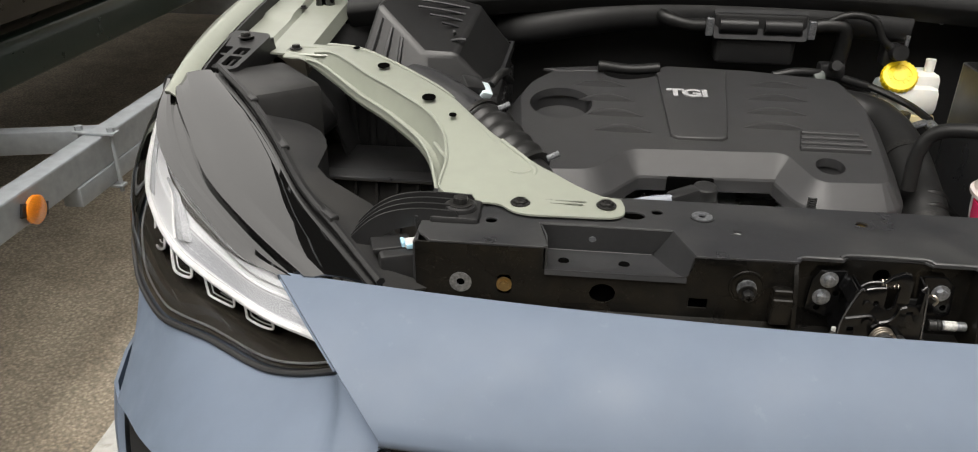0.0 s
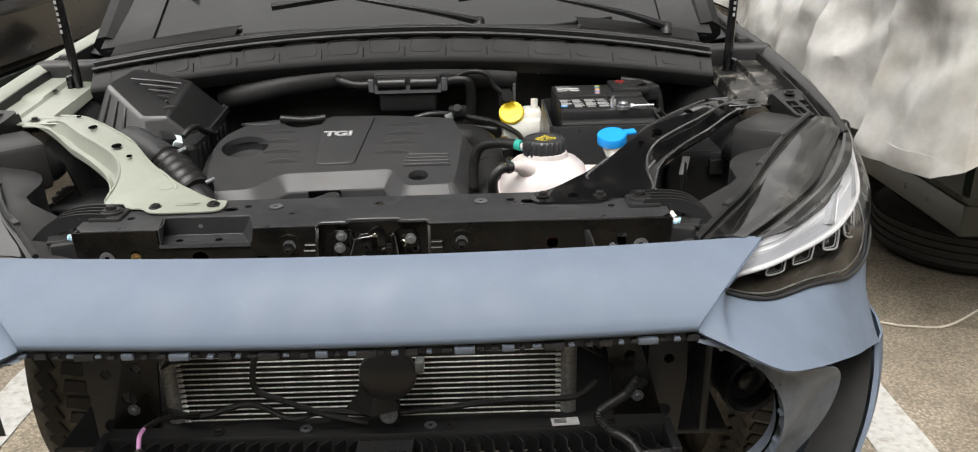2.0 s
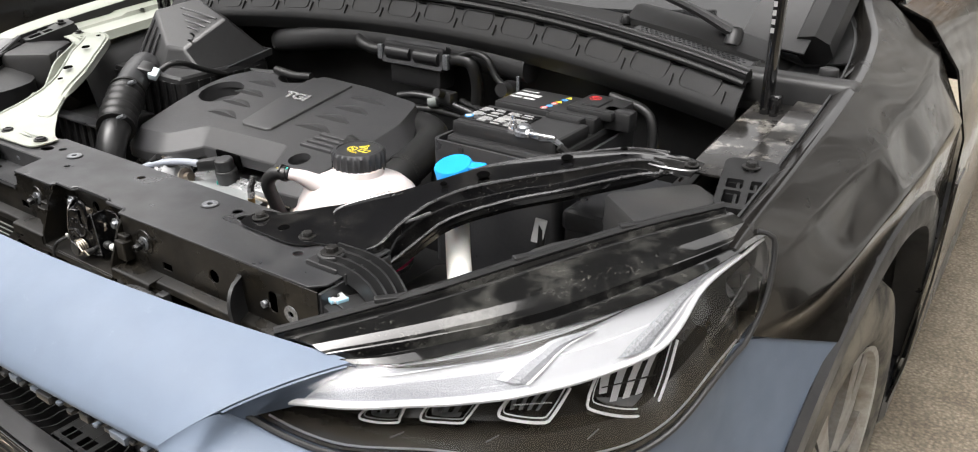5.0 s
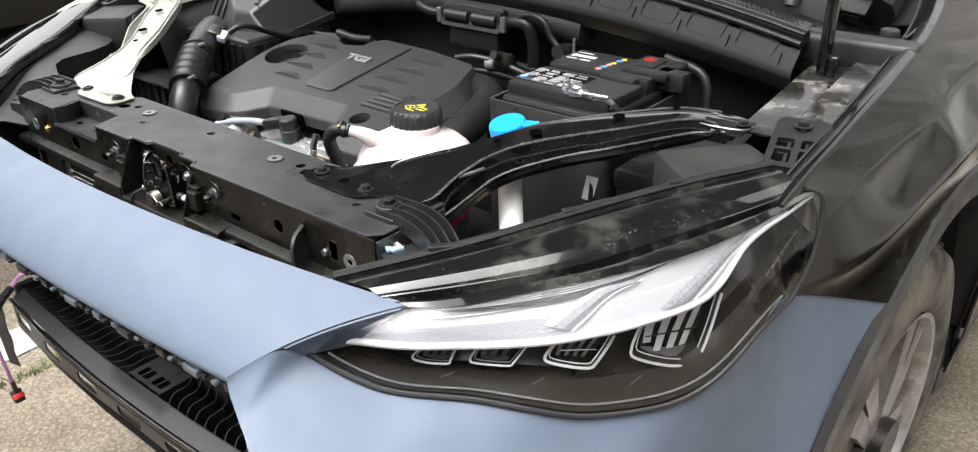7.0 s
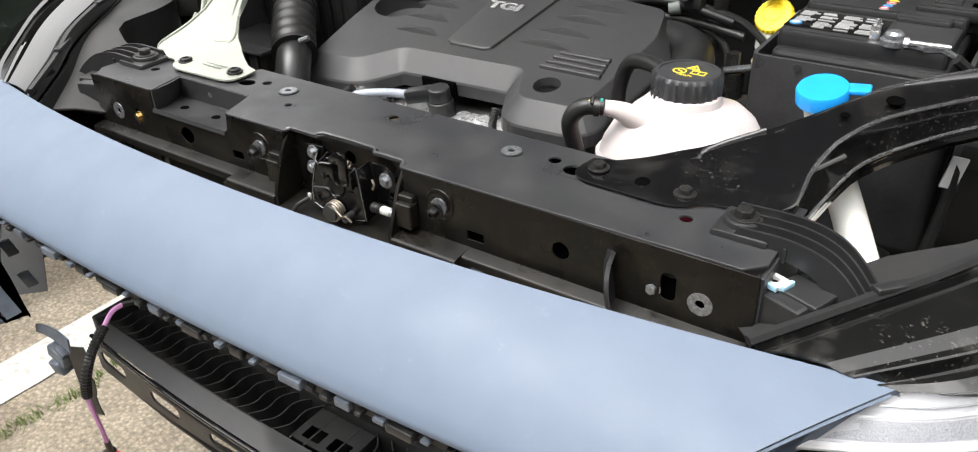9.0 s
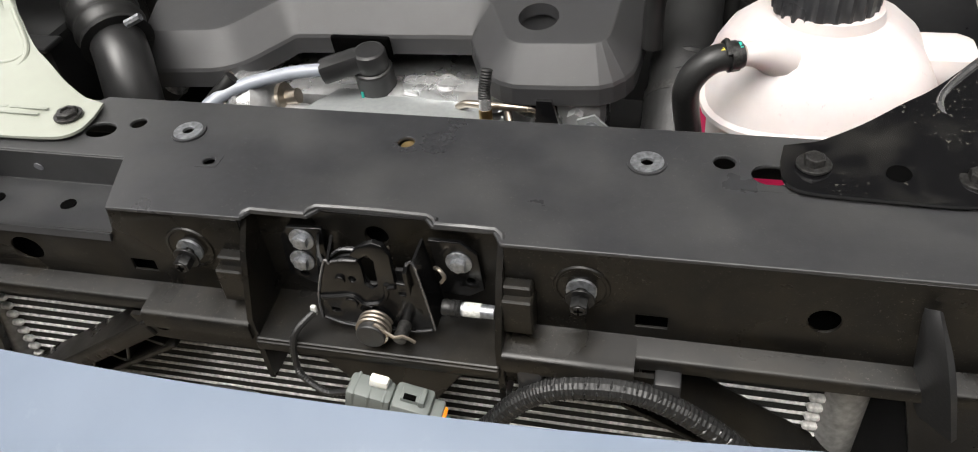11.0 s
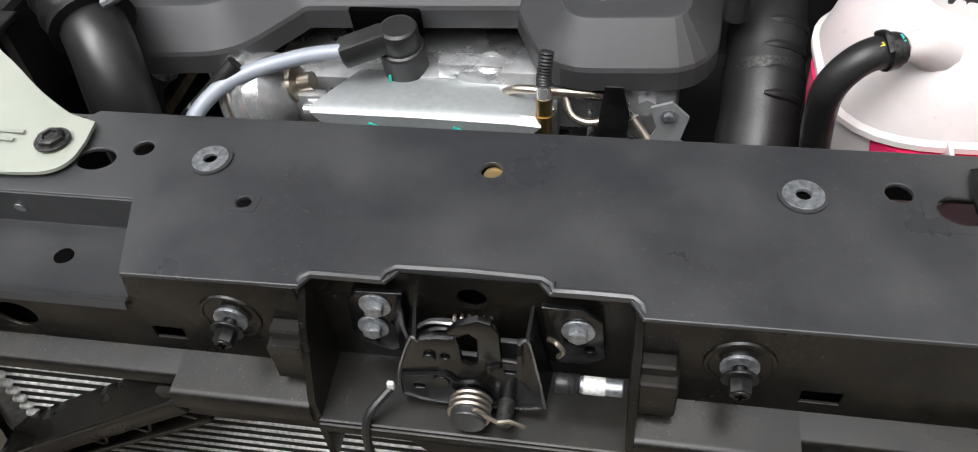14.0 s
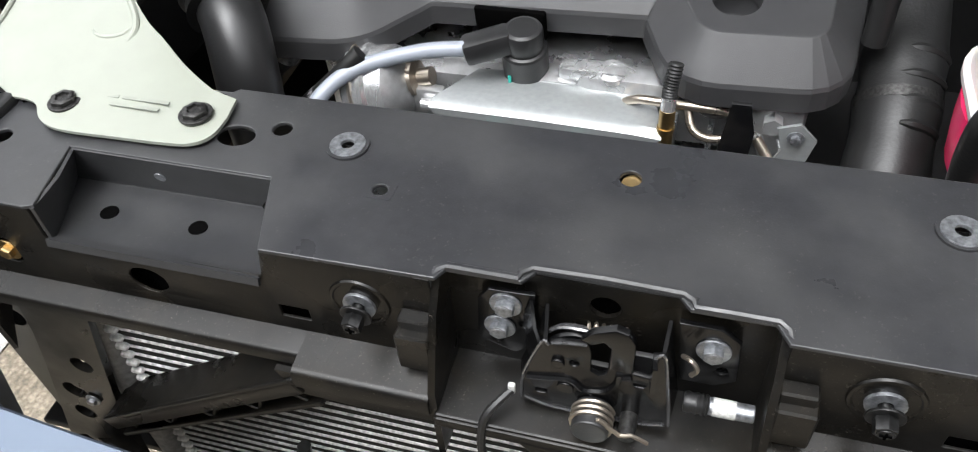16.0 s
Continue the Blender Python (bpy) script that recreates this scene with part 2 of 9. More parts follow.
LINE_PAINT = material("worn_white_line", (0.42, 0.42, 0.40), 0.7, grain=60, vary=0.1, stain=(0.24, 0.215, 0.18, 0.95), stain_scale=34, stain_from=0.50, bump=0.5, bump_scale=250)
DRY_HEDGE = material("dry_brown_hedge", (0.16, 0.11, 0.065), 0.9, grain=40, vary=0.5, per_object=0.3)
GRASS = material("grass_blade", (0.10, 0.15, 0.03), 0.6, vary=0.3)


def glass(name, color, rough=0.0, ior=1.45):
    m = bpy.data.materials.new(name)
    m.use_nodes = True
    b = m.node_tree.nodes["Principled BSDF"]
    b.inputs["Base Color"].default_value = (*color, 1)
    b.inputs["Roughness"].default_value, b.inputs["IOR"].default_value, b.inputs["Transmission Weight"].default_value = rough, ior, 1.0
    return m


def thin_clear(name, tint, gloss=0.08):
    """Thin clear plastic: lets the view through and mirrors the sky by Fresnel."""
    m = bpy.data.materials.new(name)
    m.use_nodes = True
    t = m.node_tree
    t.nodes.remove(t.nodes["Principled BSDF"])
    tr, gl, mx, fr = (t.nodes.new(k) for k in ("ShaderNodeBsdfTransparent", "ShaderNodeBsdfGlossy", "ShaderNodeMixShader", "ShaderNodeFresnel"))
    tr.inputs[0].default_value = (*tint, 1)
    gl.inputs["Roughness"].default_value = gloss
    fr.inputs[0].default_value = 1.48
    t.links.new(fr.outputs[0], mx.inputs[0])
    t.links.new(tr.outputs[0], mx.inputs[1])
    t.links.new(gl.outputs[0], mx.inputs[2])
    t.links.new(mx.outputs[0], t.nodes["Material Output"].inputs[0])
    return m


REFLECTOR = material("lamp_reflector", (0.86, 0.87, 0.90), 0.2, metal=0.2, vary=0.05)
TREES = material("dark_tree_line", (0.045, 0.040, 0.028), 0.9, grain=3, vary=0.5, stain=(0.10, 0.08, 0.05, 0.5), stain_scale=1.2)
DUSTY_PIANO = material("dusty_black_lamp_top", (0.006, 0.006, 0.006), 0.12, coat=0.5, spec=0.5, stain=(0.11, 0.108, 0.098, 0.5), stain_scale=20, stain_from=0.49, rough_vary=0.6, speck=(0.12, 0.115, 0.10, 0.5, 240, 0.6))
LIGHT_BLOCK = material("light_block_grey", (0.12, 0.115, 0.105), 0.9, grain=12, vary=0.15, stain=(0.07, 0.066, 0.06, 0.6), stain_scale=1.5)
COWL_BLACK = material("satin_black_cowl_plastic", (0.0102, 0.0102, 0.0105), 0.5, spec=0.25, bump=0.1, stain=(0.026, 0.025, 0.022, 0.3), stain_scale=9, stain_from=0.45)
# glossy black lightened so that edge highlights are in the colour
EDGE_HIGHLIGHT = material("glossy_edge_highlight", (0.05, 0.05, 0.052), 0.22, coat=1.0, spec=1.0, vary=0.3, grain=90)
# pale patches: scuffs, brightened to paint in the sky's reflection
SCUFFED_SHEEN = material("scuffed_rail_with_sky_sheen", (0.014, 0.013, 0.012), 0.26, grain=120, vary=0.5, stain=(0.34, 0.32, 0.29, 0.8), stain_scale=24, stain_from=0.51, rough_vary=0.6, coat=0.3, spec=0.6)
STEEL_PIPE = material("bare_steel_pipe", (0.42, 0.37, 0.31), 0.28, metal=0.9, vary=0.2)
BRACE_BLACK = material("black_painted_brace", (0.0045, 0.0045, 0.005), 0.12, coat=0.7, spec=0.5, stain=(0.07, 0.067, 0.06, 0.3), stain_scale=16, stain_from=0.50, speck=(0.12, 0.115, 0.10, 0.6, 300, 0.60))
OLD_TYRE = material("old_black_tyre", (0.016, 0.016, 0.016), 0.6, stain=(0.06, 0.055, 0.048, 0.4), stain_scale=6)
TREAD = material("worn_tyre_tread", (0.028, 0.027, 0.025), 0.75, stain=(0.09, 0.08, 0.065, 0.5), stain_scale=12, bump=0.3)
MOULD_MARK = material("moulded_grey_mark", (0.07, 0.07, 0.07), 0.5)
LENS = thin_clear("clear_lamp_lens", (0.95, 0.95, 0.95), 0.02)
# the grey stain is dust and also paints in some sky reflection
SCREEN = material("dusty_sky_tinted_glass", (0.014, 0.0145, 0.015), 0.05, spec=0.5, vary=0.05, stain=(0.035, 0.035, 0.034, 0.5), stain_scale=5)


def concrete():
    m = bpy.data.materials.new("weathered_concrete_ground")
    m.use_nodes = True
    t = m.node_tree
    n, link = t.nodes, t.links.new
    b = n["Principled BSDF"]
    co = n.new("ShaderNodeTexCoord")

    def noise_at(scale, detail=6, rough=0.6):
        k = n.new("ShaderNodeTexNoise")
        k.inputs["Scale"].default_value, k.inputs["Detail"].default_value, k.inputs["Roughness"].default_value = scale, detail, rough
        link(co.outputs["Object"], k.inputs["Vector"])
        return k
    big, mid, fine = noise_at(0.9), noise_at(7), noise_at(120, 3)
    r = n.new("ShaderNodeValToRGB")
    r.color_ramp.elements[0].position, r.color_ramp.elements[0].color = 0.32, (0.150, 0.122, 0.088, 1)
    r.color_ramp.elements[1].position, r.color_ramp.elements[1].color = 0.68, (0.335, 0.290, 0.222, 1)
    add = n.new("ShaderNodeMix")
    add.data_type = "FLOAT"
    add.inputs[0].default_value = 0.5
    link(big.outputs[0], add.inputs[2])
    link(mid.outputs[0], add.inputs[3])
    link(add.outputs[0], r.inputs[0])
    v = n.new("ShaderNodeTexVoronoi")
    v.inputs["Scale"].default_value = 95
    link(co.outputs["Object"], v.inputs["Vector"])
    r2 = n.new("ShaderNodeMapRange")
    r2.inputs[1].default_value, r2.inputs[2].default_value, r2.inputs[3].default_value, r2.inputs[4].default_value = 0.0, 0.7, 1.35, 0.62
    link(v.outputs["Distance"], r2.inputs[0])
    m1 = n.new("ShaderNodeMix")
    m1.data_type, m1.blend_type = "RGBA", "MULTIPLY"
    m1.inputs[0].default_value = 0.8
    link(r.outputs[0], m1.inputs[6])
    link(r2.outputs[0], m1.inputs[7])
    r3 = n.new("ShaderNodeMapRange")
    r3.inputs[1].default_value, r3.inputs[2].default_value, r3.inputs[3].default_value, r3.inputs[4].default_value = 0.3, 0.7, 0.6, 1.4
    link(fine.outputs[0], r3.inputs[0])
    m2 = n.new("ShaderNodeMix")
    m2.data_type, m2.blend_type = "RGBA", "MULTIPLY"
    m2.inputs[0].default_value = 0.8
    link(m1.outputs[2], m2.inputs[6])
    link(r3.outputs[0], m2.inputs[7])
    link(m2.outputs[2], b.inputs["Base Color"])
    b.inputs["Roughness"].default_value = 0.85
    bu = n.new("ShaderNodeBump")
    bu.inputs["Strength"].default_value, bu.inputs["Distance"].default_value = 0.6, 0.004
    link(v.outputs["Distance"], bu.inputs["Height"])
    link(bu.outputs[0], b.inputs["Normal"])
    return m


CONCRETE = concrete()


# ---- shape helpers ----
def finish(name, bm, mat, sharp=38):
    bmesh.ops.remove_doubles(bm, verts=bm.verts, dist=1e-6)
    bm.normal_update()
    for f in bm.faces:
        f.smooth = True
    for e in bm.edges:
        if len(e.link_faces) == 2:
            turn = e.calc_face_angle(0)
            p, q = (f.calc_area() for f in e.link_faces)
            # large flat faces stay flat up to their small bevels
            e.smooth = not (turn > radians(sharp) or (turn > 0.09 and max(p, q) > 14 * min(p, q)))
    me = bpy.data.meshes.new(name)
    bm.to_mesh(me)
    bm.free()
    if mat:
        me.materials.append(mat)
    return me


def part(name, bm, mat, parent, label="", sharp=38, at=None):
    ob = new(name, bm if isinstance(bm, bpy.types.Mesh) else finish(name, bm, mat, sharp))
    ob.parent = parent
    if at is not None:
        ob.matrix_basis = at
    if label:
        tagged(ob, label)
    return ob


def thing(name, label, category, place=(0, 0, 0), group="", kind=""):
    ob = new(name)
    ob.empty_display_size = 0.05
    return tagged(ob, label, category, group, kind)


def move(bm, m):
    bmesh.ops.transform(bm, matrix=m, verts=bm.verts)
    return bm


def join(*bms):
    """One bmesh out of several."""
    out = bms[0]
    for b in bms[1:]:
        me = bpy.data.meshes.new("joined")
        b.to_mesh(me)
        b.free()
        out.from_mesh(me)
        bpy.data.meshes.remove(me)
    return out


def box(sx, sy, sz, c=(0, 0, 0), bev=0.003, seg=2, rot=(0, 0, 0), taper=1.0):
    bm = bmesh.new()
    bmesh.ops.create_cube(bm, size=1)
    for v in bm.verts:
        k = taper if v.co.z > 0 else 1.0
        v.co = Vector((v.co.x * sx * k, v.co.y * sy * k, v.co.z * sz))
    if bev:
        bmesh.ops.bevel(bm, geom=bm.edges[:], offset=min(bev, 0.45 * min(sx, sy, sz)), segments=seg, affect="EDGES", profile=0.5)
    return move(bm, pose(*c, *rot))


def cyl(r, h, c=(0, 0, 0), rot=(0, 0, 0), seg=24, r2=None, bev=0.0):
    """A cylinder of height h that stands on c, along its own z."""
    bm = bmesh.new()
    bmesh.ops.create_cone(bm, cap_ends=True, segments=seg, radius1=r, radius2=r if r2 is None else r2, depth=h)
    move(bm, pose(0, 0, h / 2))
    if bev:
        edges = [e for e in bm.edges if abs(e.verts[0].co.z - e.verts[1].co.z) < 1e-6]
        bmesh.ops.bevel(bm, geom=edges, offset=bev, segments=2, affect="EDGES", profile=0.5)
    return move(bm, pose(*c, *rot))


def lathe(profile, c=(0, 0, 0), rot=(0, 0, 0), seg=32, wave=None, open_start=False):
    """A turned body from (radius, height) pairs. wave: an extra radius by angle and row."""
    bm = bmesh.new()
    rows = []
    for j, (r, z) in enumerate(profile):
        row = []
        for i in range(seg):
            a = 2 * math.pi * i / seg
            rr = r + (wave(a, j) if wave else 0)
            row.append(bm.verts.new((rr * math.cos(a), rr * math.sin(a), z)))
        rows.append(row)
    for p, q in zip(rows, rows[1:]):
        for i in range(seg):
            bm.faces.new((p[i], p[(i + 1) % seg], q[(i + 1) % seg], q[i]))
    if not open_start:
        bm.faces.new(rows[0][::-1])
    bm.faces.new(rows[-1])
    return move(bm, pose(*c, *rot))


def curve(points, n=8):
    """Catmull-Rom points through the given ones."""
    p = [Vector(q) for q in points]
    p = [2 * p[0] - p[1]] + p + [2 * p[-1] - p[-2]]
    out = []
    for i in range(1, len(p) - 2):
        for k in range(n):
            t = k / n
            out.append(0.5 * (2 * p[i] + (p[i + 1] - p[i - 1]) * t + (2 * p[i - 1] - 5 * p[i] + 4 * p[i + 1] - p[i + 2]) * t * t
                              + (3 * p[i] - p[i - 1] - 3 * p[i + 1] + p[i + 2]) * t ** 3))
    out.append(p[-2])
    return out


def tube(points, r, seg=10, n=8, radius=None, flat=1.0):
    """A round hose along a smooth line. radius: a factor by the share of the way and the step."""
    pts = curve(points, n)
    bm = bmesh.new()
    up = Vector((0.13, 0.21, 1)).normalized()
    rings = []
    for i, p in enumerate(pts):
        d = (pts[min(i + 1, len(pts) - 1)] - pts[max(i - 1, 0)]).normalized()
        side = d.cross(up)
        side = side.normalized() if side.length > 1e-4 else d.orthogonal().normalized()
        up = side.cross(d).normalized()
        rr = r * (radius(i / (len(pts) - 1), i) if radius else 1)
        rings.append([bm.verts.new(p + rr * (math.cos(a) * side + flat * math.sin(a) * up)) for a in (2 * math.pi * k / seg for k in range(seg))])
    for p, q in zip(rings, rings[1:]):
        for i in range(seg):
            bm.faces.new((p[i], p[(i + 1) % seg], q[(i + 1) % seg], q[i]))
    bm.faces.new(rings[0][::-1])
    bm.faces.new(rings[-1])
    bmesh.ops.recalc_face_normals(bm, faces=bm.faces)
    return bm


def helix(points, r, thick, turns):
    """A thread wound round a smooth line."""
    pts = curve(points, 40)
    up, out = Vector((0.13, 0.21, 1)).normalized(), []
    for i, p in enumerate(pts):
        d = (pts[min(i + 1, len(pts) - 1)] - pts[max(i - 1, 0)]).normalized()
        side = d.cross(up).normalized()
        a = 2 * math.pi * turns * i / (len(pts) - 1)
        out.append(p + r * (math.cos(a) * side + math.sin(a) * side.cross(d)))
    return tube(out, thick, 5, 1)


def ribbed(depth=0.12):
    return lambda s, i: 1 + depth * (i % 2)


def sheet(rows, thick=0.0, closed=False):
    """A surface through rows of points, with a thickness."""
    bm = bmesh.new()
    vs = [[bm.verts.new(p) for p in row] for row in rows]
    for a, b in zip(vs, vs[1:]):
        m = len(a)
        for i in range(m if closed else m - 1):
            bm.faces.new((a[i], a[(i + 1) % m], b[(i + 1) % m], b[i]))
    bmesh.ops.recalc_face_normals(bm, faces=bm.faces)
    if thick:
        bmesh.ops.solidify(bm, geom=bm.faces[:], thickness=thick)
        bmesh.ops.recalc_face_normals(bm, faces=bm.faces)
    return bm


def circle(x, y, r, n=20, ry=None):
    ry = ry or r
    return [(x + r * math.cos(2 * math.pi * k / n), y + ry * math.sin(2 * math.pi * k / n)) for k in range(n)]


def rect(x0, y0, x1, y1, r=0.0, n=4):
    if not r:
        return [(x0, y0), (x1, y0), (x1, y1), (x0, y1)]
    out = []
    for cx, cy, a0 in ((x1 - r, y0 + r, -90), (x1 - r, y1 - r, 0), (x0 + r, y1 - r, 90), (x0 + r, y0 + r, 180)):
        for k in range(n + 1):
            a = radians(a0 + 90 * k / n)
            out.append((cx + r * math.cos(a), cy + r * math.sin(a)))
    return out


def plate(outline, holes, thick, m=None, bev=0.0):
    """A flat plate with real holes, in its own xy plane, its face at z = 0 and its back at -thick."""
    loops = [outline, *holes]
    flat, edges = [], []
    for loop in loops:
        k = len(flat)
        flat += [Vector((p[0], p[1])) for p in loop]
        edges += [(k + i, k + (i + 1) % len(loop)) for i in range(len(loop))]
    points, _, faces = delaunay_2d_cdt(flat, edges, [], 0, 1e-7)[:3]
    bm = bmesh.new()
    vs = [bm.verts.new((p.x, p.y, 0)) for p in points]
    for f in faces:
        c = (points[f[0]] + points[f[1]] + points[f[2]]) / 3
        inside = False
        for i, j in edges:
            p, q = flat[i], flat[j]
            if (p.y > c.y) != (q.y > c.y) and c.x < p.x + (c.y - p.y) * (q.x - p.x) / (q.y - p.y):
                inside = not inside
        if inside:
            bm.faces.new([vs[i] for i in f])
    bmesh.ops.delete(bm, geom=[v for v in bm.verts if not v.link_faces], context="VERTS")
    bm.normal_update()
    for f in bm.faces:
        if f.normal.z < 0:
            f.normal_flip()
    rim = [e for e in bm.edges if len(e.link_faces) == 1]
    low = {v: bm.verts.new((v.co.x, v.co.y, -thick)) for v in list(bm.verts)}
    for f in list(bm.faces):
        bm.faces.new([low[v] for v in reversed(f.verts)])
    for e in rim:
        a, b = e.verts
        bm.faces.new((a, low[a], low[b], b))
    bmesh.ops.recalc_face_normals(bm, faces=bm.faces)
    if bev:
        top = [e for e in bm.edges if all(v.co.z > -1e-6 for v in e.verts) and len(e.link_faces) == 2 and e.calc_face_angle(0) > 1]
        bmesh.ops.bevel(bm, geom=top, offset=bev, segments=2, affect="EDGES", profile=0.5)
    return move(bm, m) if m else bm


def prism(outline, h, m=None, bev=0.0):
    return plate(outline, [], h, m, bev)


FACE_FRONT = Matrix(((1, 0, 0, 0), (0, 0, -1, 0), (0, 1, 0, 0), (0, 0, 0, 1)))  # own x, y, z to world x, z, -y


def front(y):
    """The pose of a plate that stands upright and faces forward (-y), its own y upward."""
    return Matrix.Translation((0, y, 0)) @ FACE_FRONT


def side_x(points, s):
    return [(p[0] * s, *p[1:]) for p in points]


BOLT = {}


def bolt_mesh(kind, mat, r):
    """A hexagon flange bolt that stands on its own origin."""
    key = (kind, mat.name, r)
    if key not in BOLT:
        bm = cyl(r, 0.18 * r, seg=20, bev=0.05 * r)
        if kind == "hex":
            bm = join(bm, cyl(0.62 * r, 0.55 * r, (0, 0, 0.1 * r), seg=6, bev=0.06 * r), cyl(0.45 * r, 0.58 * r, (0, 0, 0.1 * r), seg=12, bev=0.05 * r))
        elif kind == "washer":
            bm = join(plate(circle(0, 0, r, 28), [circle(0, 0, 0.38 * r, 20)], 0.2 * r, pose(0, 0, 0.2 * r), 0.02 * r))
        elif kind == "low":
            bm = join(bm, lathe([(0.72 * r, 0.0), (0.70 * r, 0.30 * r), (0.60 * r, 0.36 * r), (0.40 * r, 0.36 * r), (0.36 * r, 0.22 * r), (0.0, 0.22 * r)], (0, 0, 0.12 * r), seg=24, wave=lambda a, j: 0.05 * r * math.cos(6 * a)))
        BOLT[key] = finish("bolt", bm, mat)
    return BOLT[key]


def bolt(parent, place, r=0.008, kind="hex", mat=None, rot=(0, 0, 0), name="bolt", label=""):
    mat = mat or BLACK_BOLT
    return part(name, bolt_mesh(kind, mat, r), mat, parent, label, at=pose(*place, *rot))


def lettering(name, text, size, depth, m, mat, parent, label="", bold=0.0):
    """Raised letters, each a mesh of its own, in the built-in font."""
    cu = bpy.data.curves.new(name, "FONT")
    cu.body, cu.size, cu.extrude, cu.offset, cu.align_x, cu.resolution_u = text, size, depth, bold, "CENTER", 3
    tmp = new("text_shape", cu)
    me = bpy.data.meshes.new_from_object(tmp.evaluated_get(bpy.context.evaluated_depsgraph_get()))
    bpy.data.objects.remove(tmp)
    bpy.data.curves.remove(cu)
    me.materials.append(mat)
    return part(name, me, mat, parent, label, at=m)


def bars(rows, m, mat, parent, name="print", rise=0.0006, label=""):
    """Printed bars: (x, y, length, height) each, joined into one thin mesh."""
    return part(name, join(*[box(l, h, rise, (x + l / 2, y, rise / 2), 0) for x, y, l, h in rows]), mat, parent, label, at=m)


# ---- ground ----
ground = part("ground", sheet([[(x, y, 0) for x in (-150, -30, -6, 6, 30, 150)] for y in (-150, -30, -6, 6, 30, 150)]), CONCRETE, None)
tagged(ground, "worn grey-brown concrete parking ground", "ground", kind="structure")
for name, x0, x1, y0, y1 in (("parking_line_left", -1.32, -1.175, -3.0, 3.2), ("parking_line_right", 1.18, 1.335, -3.0, 6.0)):
    rows = []
    for k in range(60):
        y = y0 + (y1 - y0) * k / 59
        j = 0.006 * noise.noise((y * 9, x0, 0))
        rows.append([(x0 + j, y, 0.004), ((x0 + x1) / 2, y, 0.005), (x1 + 0.006 * noise.noise((y * 8, x1, 3)), y, 0.004)])
    tagged(part(name, sheet(rows), LINE_PAINT, None), "worn white painted parking bay line on the ground", "parking line", kind="structure")

# unseen walls, added to keep low light off the front of the car
for name, size, place in (("light_block_front", (16.0, 0.3, 3.0), (-1.0, -2.75, 1.5)), ("light_block_side", (0.3, 3.4, 5.0), (4.9, -0.9, 2.5))):
    tagged(part(name, box(*size, place, 0.02), LIGHT_BLOCK, None), "added unseen grey wall that blocks low light", "wall", kind="structure")

# ---- car: bumper skin ----
car = thing("car", "dark brown car with open bonnet and a blue replacement bumper", "car")


def resample(points, n):
    c = curve(points, 10)
    d = [0.0]
    for a, b in zip(c, c[1:]):
        d.append(d[-1] + (b - a).length)
    out = []
    for k in range(n):
        t = d[-1] * k / (n - 1)
        i = max(j for j in range(len(d)) if d[j] <= t + 1e-9)
        i = min(i, len(c) - 2)
        out.append(c[i].lerp(c[i + 1], (t - d[i]) / max(1e-9, d[i + 1] - d[i])))
    return out


def lerp3(a, b, t):
    return Vector(a).lerp(Vector(b), t)


def top_edge(x):
    return Vector((x, -0.131 + 0.20 * x * x, 0.931 - 0.042 * x * x))


def low_edge(x):
    return Vector((x, -0.226 + 0.09 * x * x, 0.855))


def panel_row(v, n=40):
    w = 0.56 + (0.438 - 0.56) * v
    out = []
    for i in range(n + 1):
        x = w * (2 * i / n - 1)
        p = lerp3(top_edge(x), low_edge(x), v)
        p.z += 0.011 * 4 * v * (1 - v)
        p.y -= 0.006 * 4 * v * (1 - v)
        out.append(p)
    return out


rows = [[p + Vector((0, 0.008, -0.030)) for p in panel_row(0)], [p + Vector((0, 0.003, -0.006)) for p in panel_row(0)]]
rows += [panel_row(k / 10) for k in range(11)]
last = rows[-1]
rows += [[p + Vector((0, dy, dz)) for p in last] for dy, dz in ((-0.001, -0.006), (0.004, -0.012), (0.022, -0.014))]
bumper = part("bumper_cover", sheet(rows, 0.003), BLUE_MATT, car, "matt blue bumper skin without its grille", sharp=60)

LAMP_LOW = [(0.438, -0.2090, 0.8550), (0.4624, -0.1873, 0.8750), (0.4795, -0.1695, 0.8835), (0.4900, -0.1500, 0.8660), (0.525, -0.128, 0.850), (0.570, -0.108, 0.838), (0.637, -0.066, 0.835), (0.685, -0.037, 0.828), (0.726, 0.004, 0.813),
            (0.775, 0.064, 0.810), (0.800, 0.105, 0.818), (0.815, 0.138, 0.836), (0.825, 0.188, 0.858), (0.832, 0.257, 0.870), (0.897, 0.440, 0.795)]
SKIN_LOW = [(0.438, -0.210, 0.845), (0.455, -0.218, 0.839), (0.472, -0.225, 0.833), (0.490, -0.232, 0.826), (0.540, -0.248, 0.808), (0.595, -0.215, 0.790), (0.650, -0.165, 0.768), (0.700, -0.115, 0.747), (0.742, -0.065, 0.728),
            (0.782, -0.017, 0.708), (0.800, 0.030, 0.665), (0.820, 0.080, 0.605), (0.845, 0.140, 0.550), (0.870, 0.200, 0.520), (0.890, 0.245, 0.530)]


